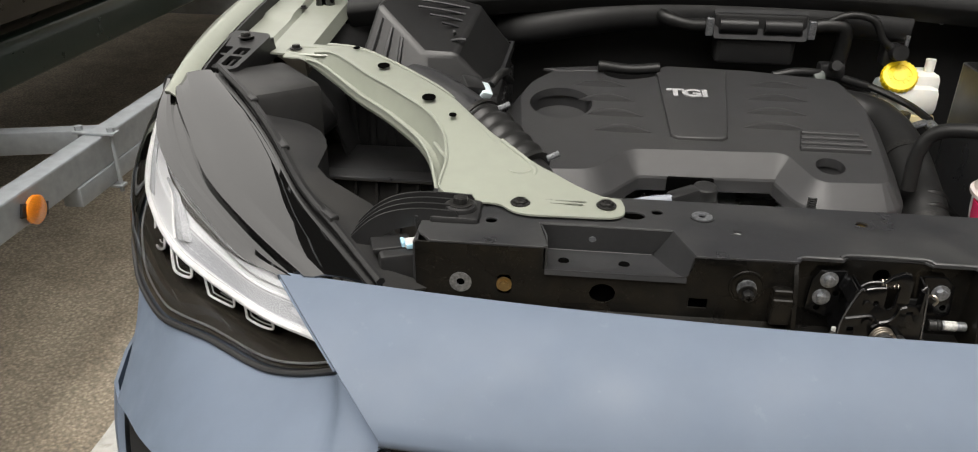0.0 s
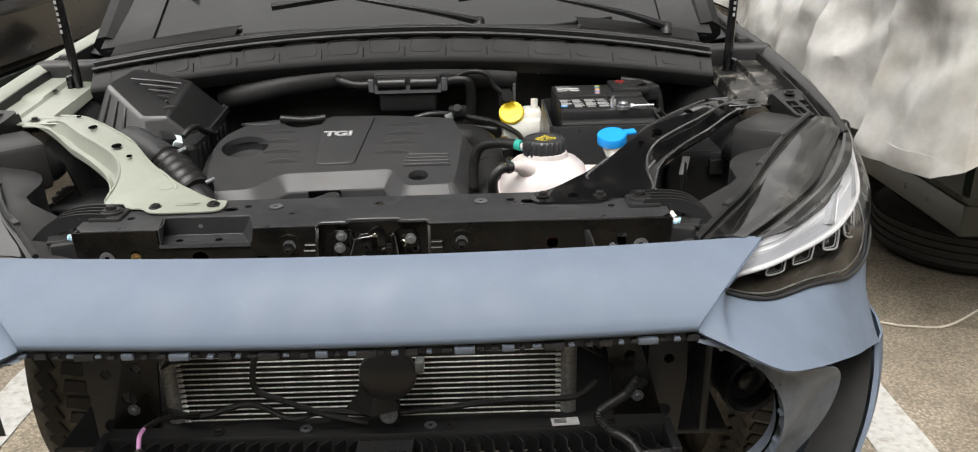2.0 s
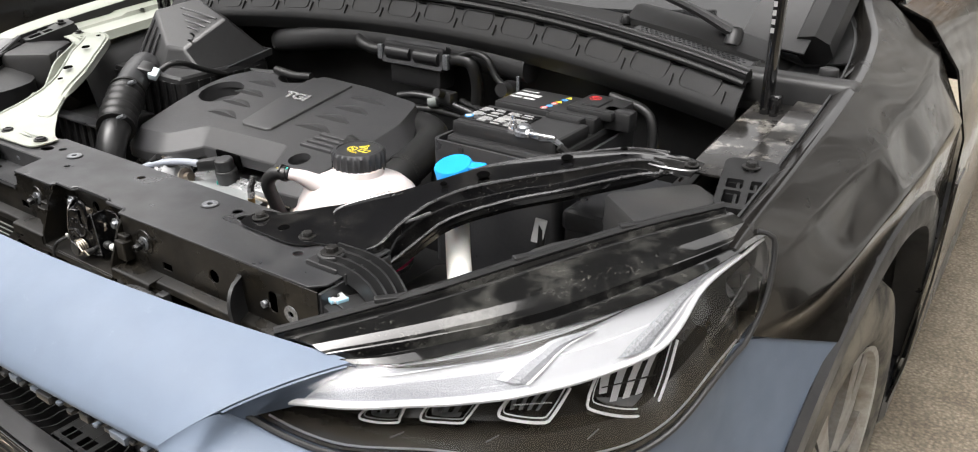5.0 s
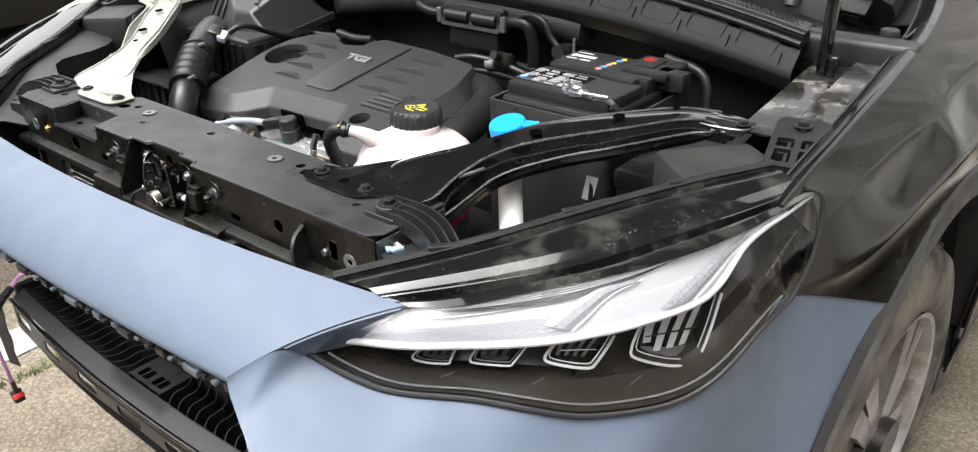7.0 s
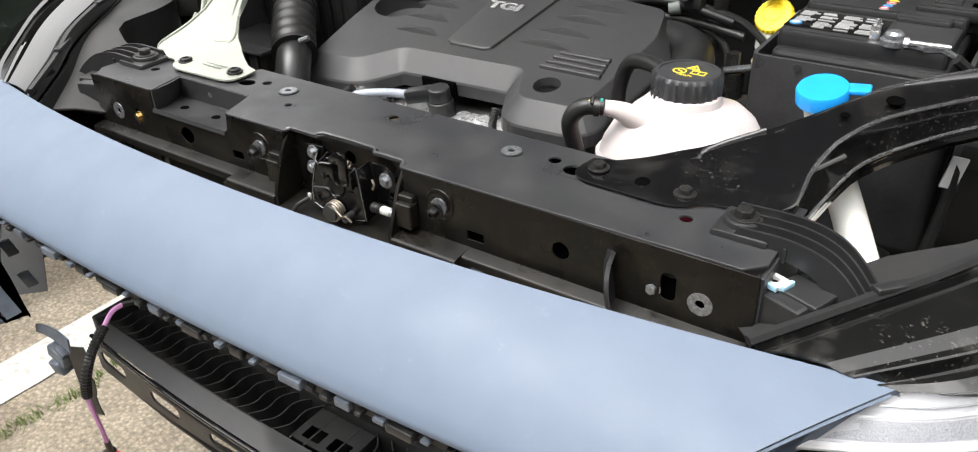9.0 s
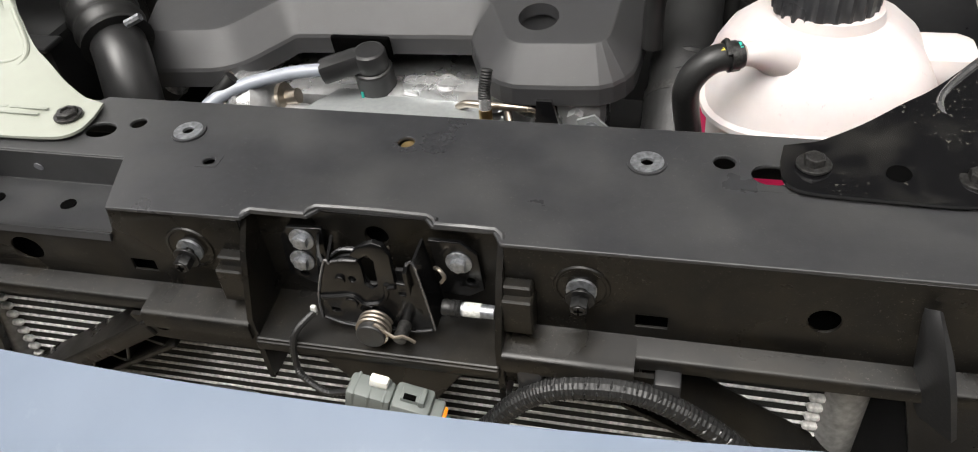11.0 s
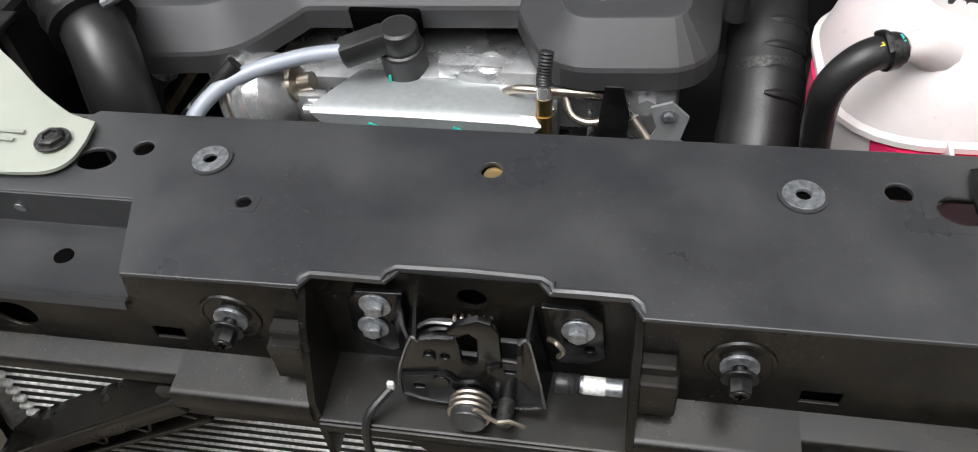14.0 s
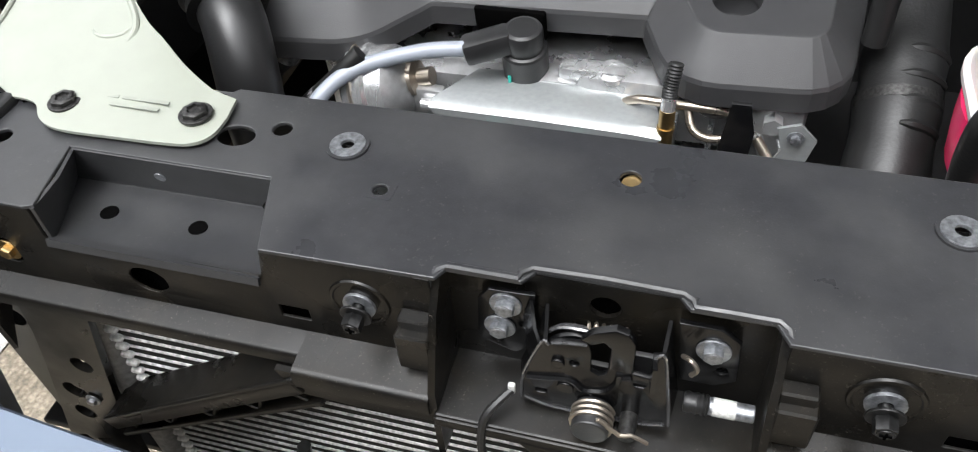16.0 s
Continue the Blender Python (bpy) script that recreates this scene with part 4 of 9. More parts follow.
    clip = part("spring_clip", plate(rect(-0.011, -0.008, 0.011, 0.008, 0.002), [circle(0.001, 0, 0.004, 16)], 0.003, pose(s * 0.449, 0.019, 0.9115, 0, 0, -20 * s)), WHITE_PRINT, lamp, "white and pale blue spring clip")
    part("clip_edge", join(box(0.020, 0.003, 0.005, (s * 0.446, 0.010, 0.9105), 0.0008, rot=(0, 0, -20 * s)), box(0.004, 0.014, 0.005, (s * 0.461, 0.016, 0.9105), 0.0008, rot=(0, 0, -20 * s))), PALE_BLUE, clip)
    return lamp


headlight(-1, "clear headlight with white light guide, black glossy top")
headlight(1, "clear headlight with white light guide, dusty black top")

# ---- car: radiator support ----
TOP = 0.927
holes = [circle(-0.231, 0.074, 0.012, 20, 0.009), circle(-0.206, 0.085, 0.006), circle(-0.161, 0.078, 0.007), circle(0.0, 0.084, 0.0058), circle(-0.130, 0.048, 0.0042), circle(0.161, 0.078, 0.007),
         circle(0.208, 0.085, 0.0068), circle(0.236, 0.075, 0.013, 20, 0.010), circle(0.362, 0.046, 0.006), circle(-0.375, 0.045, 0.006), circle(0.318, 0.076, 0.007)]
outline = [(-0.43, -0.006), (-0.322, -0.006), (-0.316, -0.0035), (-0.326, 0.0445), (-0.194, 0.0445), (-0.178, -0.0035), (-0.1765, -0.0068), (-0.082, -0.005), (-0.078, 0.002), (-0.040, 0.002), (-0.034, 0.010), (0.034, 0.010), (0.040, 0.003), (0.078, 0.003), (0.084, -0.007),
           (0.43, -0.004), (0.445, 0.012), (0.445, 0.115), (0.25, 0.116), (-0.25, 0.116), (-0.257, 0.108), (-0.445, 0.115), (-0.445, 0.012)]
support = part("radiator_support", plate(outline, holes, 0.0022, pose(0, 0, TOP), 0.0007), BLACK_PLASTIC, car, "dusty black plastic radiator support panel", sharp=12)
SUP = BLACK_PLASTIC
# square recess rims round two of the holes
for x, y, w in ((-0.130, 0.048, 0.0085), (0.236, 0.075, 0.019)):
    part("hole_rim", plate(rect(x - w, y - w * 0.85, x + w, y + w * 0.85, 0.002), [circle(x, y, 0.65 * w, 20, 0.55 * w)], 0.001, pose(0, 0, TOP + 0.0003)), SUP, support, sharp=12)
part("rear_flange", box(0.88, 0.003, 0.03, (0, 0.1155, TOP - 0.019), 0.001), SUP, support)
fh = [circle(-0.261, 0.879, 0.0125, 20, 0.0105), rect(-0.178, 0.870, -0.160, 0.880, 0.0005), rect(0.163, 0.868, 0.182, 0.878, 0.0005), circle(0.267, 0.889, 0.009), circle(0.40, 0.882, 0.005), circle(-0.40, 0.882, 0.005), rect(-0.364, 0.872, -0.350, 0.893, 0.005), rect(0.364, 0.875, 0.378, 0.902, 0.005)]
face_outline = [(-0.445, 0.853), (-0.085, 0.853), (-0.085, 0.9246), (-0.178, 0.9246), (-0.178, 0.9140), (-0.182, 0.9040), (-0.185, 0.9018), (-0.318, 0.9000), (-0.320, 0.9040), (-0.320, 0.9246), (-0.445, 0.9246)]
left_holes = [h for h in fh if h[0][0] < 0]
# upright faces and ledges take the plastic with shade in its colour
part("front_face", plate(face_outline, left_holes, 0.0018, front(-0.0055), 0.0006), SHADED_FACE_PLASTIC, support)
part("front_face", plate([(0.085, 0.9246), (0.085, 0.853), (0.445, 0.853), (0.445, 0.9246)], [h for h in fh if h[0][0] > 0], 0.0018, front(-0.0055), 0.0006), SHADED_FACE_PLASTIC, support)
for s in (-1, 1):
    part("end_wall", box(0.004, 0.115, 0.07, (s * 0.4455, 0.055, 0.887), 0.001), SUP, support)
part("pale_grommet", cyl(0.0060, 0.002, (0.001, 0.0850, TOP - 0.0065), (10, 0, 0), 18), BRASS, support, "brass-coloured nut below the hole")
# black sheets set behind the holes as the shade inside
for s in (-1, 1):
    part("shade_backing", box(0.345, 0.002, 0.036, (s * 0.266, 0.006, 0.872), 0.0005), SHADE_BLACK, support)
part("shade_backing", box(0.10, 0.002, 0.04, (0, 0.022, 0.905), 0.0005), SHADE_BLACK, support)
part("rear_shelf", join(box(0.11, 0.034, 0.003, (0.250, 0.131, 0.861), 0.001), box(0.003, 0.034, 0.036, (0.194, 0.131, 0.879), 0.001), box(0.003, 0.034, 0.036, (0.306, 0.131, 0.879), 0.001)), SATIN_BLACK, support)
# tray
tray_rows = []
for f in (0.0, 0.12, 0.5, 0.88, 1.0):
    back, rim = -0.344 + 0.133 * f, -0.326 + 0.132 * f
    lip = -0.318 + 0.135 * f
    tray_rows.append([(rim, 0.0455, 0.9262), (rim - 0.004 + 0.001 * f, 0.0475, 0.915), (back, 0.0515, 0.8955), (back + 0.001, 0.0500, 0.8935), (back + 0.004, 0.0460, 0.8930), (back + 0.5 * (lip - back), 0.024, 0.8935),
                      (back + 0.92 * (lip - back), 0.0015, 0.8968), (lip, -0.0030, 0.8985), (lip, -0.0062, 0.9002), (lip, -0.0068, 0.8975)])
part("tray", sheet(tray_rows, 0.002), SUP, support, "open rectangular tray in the panel", sharp=35)
part("tray_wall", sheet([[(-0.326, 0.0455, 0.9262), (-0.319, 0.020, 0.9262), (-0.318, -0.005, 0.9255)], [(-0.344, 0.0515, 0.8935), (-0.331, 0.022, 0.8935), (-0.318, -0.005, 0.8965)]], 0.002), SUP, support)
part("tray_wall", sheet([[(-0.194, 0.0455, 0.9262), (-0.186, 0.020, 0.9262), (-0.178, -0.0045, 0.9255)], [(-0.211, 0.0515, 0.8935), (-0.197, 0.022, 0.8935), (-0.183, -0.005, 0.8965)]], 0.002), SUP, support)
# black discs and strips on the tray, painted as shaded holes and slots
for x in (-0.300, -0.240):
    part("hole_shade_disc", cyl(0.0056, 0.0014, (x, 0.025, 0.8950)), SHADE_BLACK, support)
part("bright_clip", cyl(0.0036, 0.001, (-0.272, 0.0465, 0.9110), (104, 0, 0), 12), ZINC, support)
part("slot_shade_patch", box(0.020, 0.001, 0.003, (-0.302, 0.0505, 0.921), 0, rot=(14, 0, 0)), SHADE_BLACK, support)
part("slot_shade_patch", box(0.008, 0.001, 0.003, (-0.232, 0.0505, 0.921), 0, rot=(14, 0, 0)), SHADE_BLACK, support)
# ledge in front, lower wall and the pocket of the latch
for s in (-1, 1):
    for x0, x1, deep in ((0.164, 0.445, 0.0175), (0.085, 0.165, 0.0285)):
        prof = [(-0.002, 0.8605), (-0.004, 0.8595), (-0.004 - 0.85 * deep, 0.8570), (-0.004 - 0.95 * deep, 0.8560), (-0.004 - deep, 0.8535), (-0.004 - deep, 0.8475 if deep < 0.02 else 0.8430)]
        part("ledge", sheet([[(s * x, y, z) for x in (x0, x1)] for y, z in prof], 0.002), SHADED_FACE_PLASTIC, support, sharp=70)
    part("pocket_wall", plate([(-0.030, 0.800), (0.010, 0.800), (0.010, 0.922), (0.000, 0.922), (-0.012, 0.905), (-0.030, 0.86)], [], 0.004, Matrix.Translation((s * 0.083 + (0.002 if s > 0 else 0.002), 0, 0)) @ Matrix(((0, 0, 1, 0), (1, 0, 0, 0), (0, 1, 0, 0), (0, 0, 0, 1)))), SHADED_FACE_PLASTIC, support)
    part("stop_block", box(0.018, 0.009, 0.034, (s * 0.0935, -0.0100, 0.8830), 0.0012, 1), SHADED_FACE_PLASTIC, support)
    part("stop_block", box(0.019, 0.014, 0.028, (s * 0.0940, -0.0130, 0.8790), 0.0012, 1), SHADED_FACE_PLASTIC, support)
part("pocket_back", plate([(-0.083, 0.80), (0.083, 0.80), (0.083, 0.922), (0.036, 0.924), (-0.036, 0.924), (-0.083, 0.922)], [circle(0, 0.908, 0.008)], 0.003, front(0.010)), SHADED_FACE_PLASTIC, support)
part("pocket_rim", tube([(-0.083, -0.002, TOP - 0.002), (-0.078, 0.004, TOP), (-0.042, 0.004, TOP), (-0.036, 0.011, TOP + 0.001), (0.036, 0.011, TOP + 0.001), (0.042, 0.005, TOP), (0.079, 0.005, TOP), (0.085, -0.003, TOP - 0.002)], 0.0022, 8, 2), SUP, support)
part("pocket_shelf", box(0.166, 0.044, 0.004, (0, -0.010, 0.8445), 0.0015, rot=(6, 0, 0)), SHADED_FACE_PLASTIC, support)
part("pocket_apron", box(0.166, 0.004, 0.008, (0, -0.0315, 0.8385), 0.0015), SHADED_FACE_PLASTIC, support)
part("centre_post", plate([(-0.078, 0.836), (-0.045, 0.815), (-0.018, 0.785), (-0.014, 0.70), (0.026, 0.70), (0.032, 0.785), (0.052, 0.815), (0.078, 0.836)], [], 0.003, front(-0.020), 0.0008), SHADED_FACE_PLASTIC, support)
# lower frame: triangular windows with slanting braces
part("lower_rail", plate([(-0.18, 0.846), (-0.172, 0.826), (-0.135, 0.824), (-0.08, 0.827), (0.08, 0.827), (0.135, 0.824), (0.172, 0.826), (0.18, 0.846), (0.086, 0.846), (0.084, 0.834), (-0.084, 0.834), (-0.086, 0.846)], [circle(-0.158, 0.836, 0.005, 14, 0.003)], 0.004, front(-0.0265)), SHADED_FACE_PLASTIC, support)
for s in (-1, 1):
    a, b = Vector((s * 0.168, -0.012, 0.840)), Vector((s * 0.345, -0.012, 0.727))
    d = b - a
    ang = math.degrees(math.atan2(d.z, d.x))
    part("slanting_brace", box(d.length, 0.034, 0.005, tuple((a + b) / 2), 0.002, rot=(0, -ang, 0)), SHADED_FACE_PLASTIC, support)
    part("slanting_face", box(d.length, 0.004, 0.014, tuple((a + b) / 2 + Vector((0, -0.015, -0.005))), 0.0015, rot=(0, -ang, 0)), SHADED_FACE_PLASTIC, support)
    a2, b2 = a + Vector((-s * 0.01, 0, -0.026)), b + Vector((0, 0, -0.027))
    part("slanting_brace", box((b2 - a2).length, 0.026, 0.004, tuple((a2 + b2) / 2), 0.0015, rot=(0, -math.degrees(math.atan2((b2 - a2).z, (b2 - a2).x)), 0)), SHADED_FACE_PLASTIC, support)
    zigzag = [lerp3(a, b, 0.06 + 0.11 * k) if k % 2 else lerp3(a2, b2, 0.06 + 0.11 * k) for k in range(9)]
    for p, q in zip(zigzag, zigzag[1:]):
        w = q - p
        part("brace_web", box(w.length, 0.020, 0.0026, tuple((p + q) / 2), 0.0008, rot=(0, -math.degrees(math.atan2(w.z, w.x)), 0)), SHADED_FACE_PLASTIC, support)
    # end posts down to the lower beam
    part("end_post", plate([(s * 0.372, 0.846), (s * 0.318, 0.846), (s * 0.333, 0.79), (s * 0.354, 0.706), (s * 0.37, 0.57), (s * 0.45, 0.57), (s * 0.432, 0.633), (s * 0.391, 0.762), (s * 0.380, 0.80)][::-s], [circle(s * 0.357, 0.769, 0.009), circle(s * 0.383, 0.728, 0.010), circle(s * 0.390, 0.695, 0.009), circle(s * 0.41, 0.64, 0.012)], 0.006, front(-0.012)), SHADED_FACE_PLASTIC, support)
    bolt(support, (s * 0.369, -0.013, 0.722), 0.006, mat=ZINC, rot=(90, 0, 0))
    bolt(support, (s * 0.405, -0.013, 0.62), 0.010, mat=ZINC, rot=(90, 0, 0))
# bolts and washers
for x in (-0.161, 0.161):
    bolt(support, (x, 0.078, TOP), 0.0105, "washer", ZINC, name="grommet_washer", label="zinc washer grommet")
    part("grommet_rim", plate(circle(x, 0.078, 0.0125, 28), [circle(x, 0.078, 0.0106, 28)], 0.002, pose(0, 0, TOP + 0.0015)), SUP, support)
for x in (-0.126, 0.131):
    part("rubber_ring", lathe([(0.0, 0), (0.0172, 0), (0.0166, 0.0012), (0.0150, 0.0014), (0.0142, 0.0006), (0.0128, 0.0006), (0.0, 0.0004)], (x, -0.0056, 0.8970), (90, 0, 0), 36), SHADED_FACE_PLASTIC, support)
    bolt(support, (x, -0.0062, 0.8955), 0.0092, "washer", ZINC, rot=(90, 0, 0), name="washer")
    stud = part("stud", tube([(x, -0.004, 0.8955), (x, -0.017, 0.8937)], 0.0030, 12, 12, radius=lambda f, i: 1 + 0.10 * (i % 2)), DARK_STUD, support, "black hexagon stud with a flange")
    part("flange", cyl(0.0088, 0.0016, (x, -0.0120, 0.8942), (97, 0, 0), 28, bev=0.0004), DARK_STUD, stud)
    part("stud_head", join(cyl(0.0056, 0.0075, (x, -0.0134, 0.8940), (97, 0, 0), 6, bev=0.0007), cyl(0.0040, 0.0083, (x, -0.0134, 0.8940), (97, 0, 0), 16, bev=0.0005)), DARK_STUD, stud)
    part("cross_slot", join(box(0.0052, 0.0010, 0.0011, (x, -0.0217, 0.8930), 0), box(0.0011, 0.0010, 0.0052, (x, -0.0217, 0.8930), 0)), SHADE_BLACK, stud)
for x, z in ((-0.049, 0.905), (-0.053, 0.886), (0.054, 0.898)):
    bolt(support, (x, 0.004, z), 0.0085, "hex", ZINC, (90, 0, 0), label="zinc flange bolt")
for s in (-1, 1):
    bolt(support, (s * 0.400, -0.004, 0.882), 0.011, "washer", ZINC, (90, 0, 0), name="washer")
    bolt(support, (s * 0.357, -0.004, 0.882), 0.008, "hex", ZINC if s > 0 else BRASS, (90, 0, 0))
fin_rows = []
for k in range(13):
    f = k / 12
    z = 0.835 + 0.073 * f
    w = 0.034 * math.sqrt(max(0.02, 1 - max(0.0, (f - 0.45) / 0.55) ** 2))
    fin_rows.append([(0.313 + 0.010 * (1 - f), -0.004, z), (0.314 + 0.012 * (1 - f), -0.004 - 0.5 * w, z), (0.320 + 0.020 * (1 - f), -0.004 - w, z + 0.002)])
part("guide_fin", sheet(fin_rows, 0.004), SATIN_BLACK, support, "curved black guide fin", sharp=60)

# ---- car: wing braces ----
REAR = [(-0.243, 0.100), (-0.248, 0.1015), (-0.256, 0.104), (-0.266, 0.108), (-0.290, 0.122), (-0.315, 0.140), (-0.330, 0.150), (-0.345, 0.163), (-0.360, 0.178), (-0.381, 0.200), (-0.41, 0.235), (-0.454, 0.293), (-0.505, 0.345), (-0.556, 0.394), (-0.603, 0.430), (-0.66, 0.440), (-0.700, 0.432)]
FORE = [(-0.240, 0.082), (-0.241, 0.067), (-0.248, 0.058), (-0.262, 0.0545), (-0.300, 0.053), (-0.338, 0.0525), (-0.356, 0.059), (-0.371, 0.073), (-0.400, 0.077), (-0.437, 0.092), (-0.445, 0.130), (-0.470, 0.195), (-0.52, 0.245), (-0.570, 0.288), (-0.640, 0.368), (-0.67, 0.380), (-0.700, 0.385)]
PRESSED = [(-0.455, 0.180), (-0.432, 0.148), (-0.412, 0.132), (-0.380, 0.128), (-0.349, 0.126), (-0.337, 0.133), (-0.341, 0.152), (-0.378, 0.192)]


def brace_z(y):
    return 0.932 + 0.19 * max(0, y - 0.11) + 0.012 * math.sin(math.pi * min(1, max(0, (y - 0.11) / 0.33)))


def wing_brace(s, mat, label):
    a, b = (curve([(-s * x, y, brace_z(y)) for x, y in line], 5) for line in (REAR, FORE))
    # the channel along its front: where its inner edge runs, and how far its outer edge drops
    rib = [float(np.interp(i, (43, 46, 48, 50, 52, 70), (0.99, 0.965, 0.90, 0.78, 0.68, 0.66))) for i in range(81)]
    drop = [float(np.interp(i, (42, 44, 46, 48, 50, 52, 54, 57, 60, 63, 72, 76), (0, -0.012, -0.024, -0.028, -0.026, -0.022, -0.016, -0.012, -0.008, -0.006, -0.004, 0))) for i in range(81)]

    def env(i):
        e = min(1, max(0, (i - 42) / 9)) * min(1, max(0, (76 - i) / 7))
        return e * e * (3 - 2 * e)

    def along(i, v, dz):
        return lerp3(a[i], b[i], v) + Vector((0, 0, dz))

    cols = []
    for i in range(81):
        e, r, d = env(i), rib[i], drop[i]
        f = d - 0.014 * e
        cols.append([along(i, 0.0, -0.010 * e), along(i, 0.015, -0.003 * e), along(i, 0.03, 0), along(i, 0.085, 0.001 * e), along(i, 0.10, 0.004 * e), along(i, 0.13, 0.005 * e), along(i, 0.6 * r, 0.005 * e), along(i, r - 0.02, 0.0055 * e), along(i, r, 0.004 * e),
                     along(i, r + 0.12 * (1 - r), 0.55 * f), along(i, r + 0.22 * (1 - r), f), along(i, r + 0.80 * (1 - r), f), along(i, r + 0.93 * (1 - r), d - 0.001 * e), along(i, r + 0.98 * (1 - r), d), along(i, 1.0, d - 0.009 * e)])
    rows = [list(row) for row in zip(*cols)]
    br = part("wing_brace", sheet(rows, 0.0022), mat, car, label, sharp=28)
    for x, y in ((0.259, 0.080), (0.348, 0.075)):
        bolt(br, (s * x, y, brace_z(y) + 0.001), 0.0105, "low" if s < 0 else "hex", label="black flange bolt")
    bolt(br, (s * 0.690, 0.415, brace_z(0.415) + 0.001), 0.009)
    # black discs on the sheet stand in for shaded holes
    for x, y, r in ((0.549, 0.345, 0.008), (0.475, 0.262, 0.0085), (0.44, 0.225, 0.0045), (0.60, 0.405, 0.0045)) + (((0.306, 0.076, 0.007),) if s > 0 else ()):
        k = 0.0072 if y > 0.2 else -0.0006
        part("hole", cyl(r, 0.0012, (s * x, y, brace_z(y) + k + 0.0015), (8, 0, 0)), SHADE_BLACK, br)
    # edge tubes; on the black brace their lighter colour paints the sky highlight
    fade = lambda f, i: min(1.0, 0.25 + 6 * f)
    for first, line in ((54, lambda i: along(i, 0.035, 0.0015)), (44, lambda i: along(i, rib[i] - 0.008, 0.0052 * env(i) + 0.0008)), (43, lambda i: along(i, rib[i] + 0.955 * (1 - rib[i]), drop[i] + 0.0008))):
        part("rolled_edge", tube([line(i) for i in range(first, 75)], 0.0020, 8, 1, radius=fade), EDGE_HIGHLIGHT if s > 0 else mat, br)
    # embossed outlines pressed into the sheet
    for loop in ([(0.630, 0.398), (0.655, 0.395), (0.690, 0.400), (0.702, 0.412), (0.692, 0.424), (0.655, 0.424), (0.632, 0.416), (0.630, 0.398)],):
        part("embossed_outline", tube([(s * x, y, brace_z(y) - 0.0004) for x, y in loop], 0.0018, 6, 5), mat, br)
    part("embossed_outline", tube([(-s * x, y, brace_z(y) + 0.0010) for x, y in PRESSED], 0.0024, 8, 6), EDGE_HIGHLIGHT if s > 0 else mat, br)
    if s < 0:
        part("embossed_ring", tube([(-0.354 + 0.0135 * math.cos(k * 0.5236), 0.143 + 0.0105 * math.sin(k * 0.5236), brace_z(0.143) + 0.0004) for k in range(13)], 0.0016, 8, 3), mat, br)
        bars([(0.0, 0.0, 0.010, 0.0028), (0.013, 0.0, 0.032, 0.0028), (0.008, -0.007, 0.034, 0.0028)], pose(-0.325, 0.085, brace_z(0.085) + 0.0024), PALE_PRINT, br)
    return br


wing_brace(-1, PALE_PRIMER, "pale green-white painted wing brace")
wing_brace(1, BRACE_BLACK, "glossy black painted wing brace")


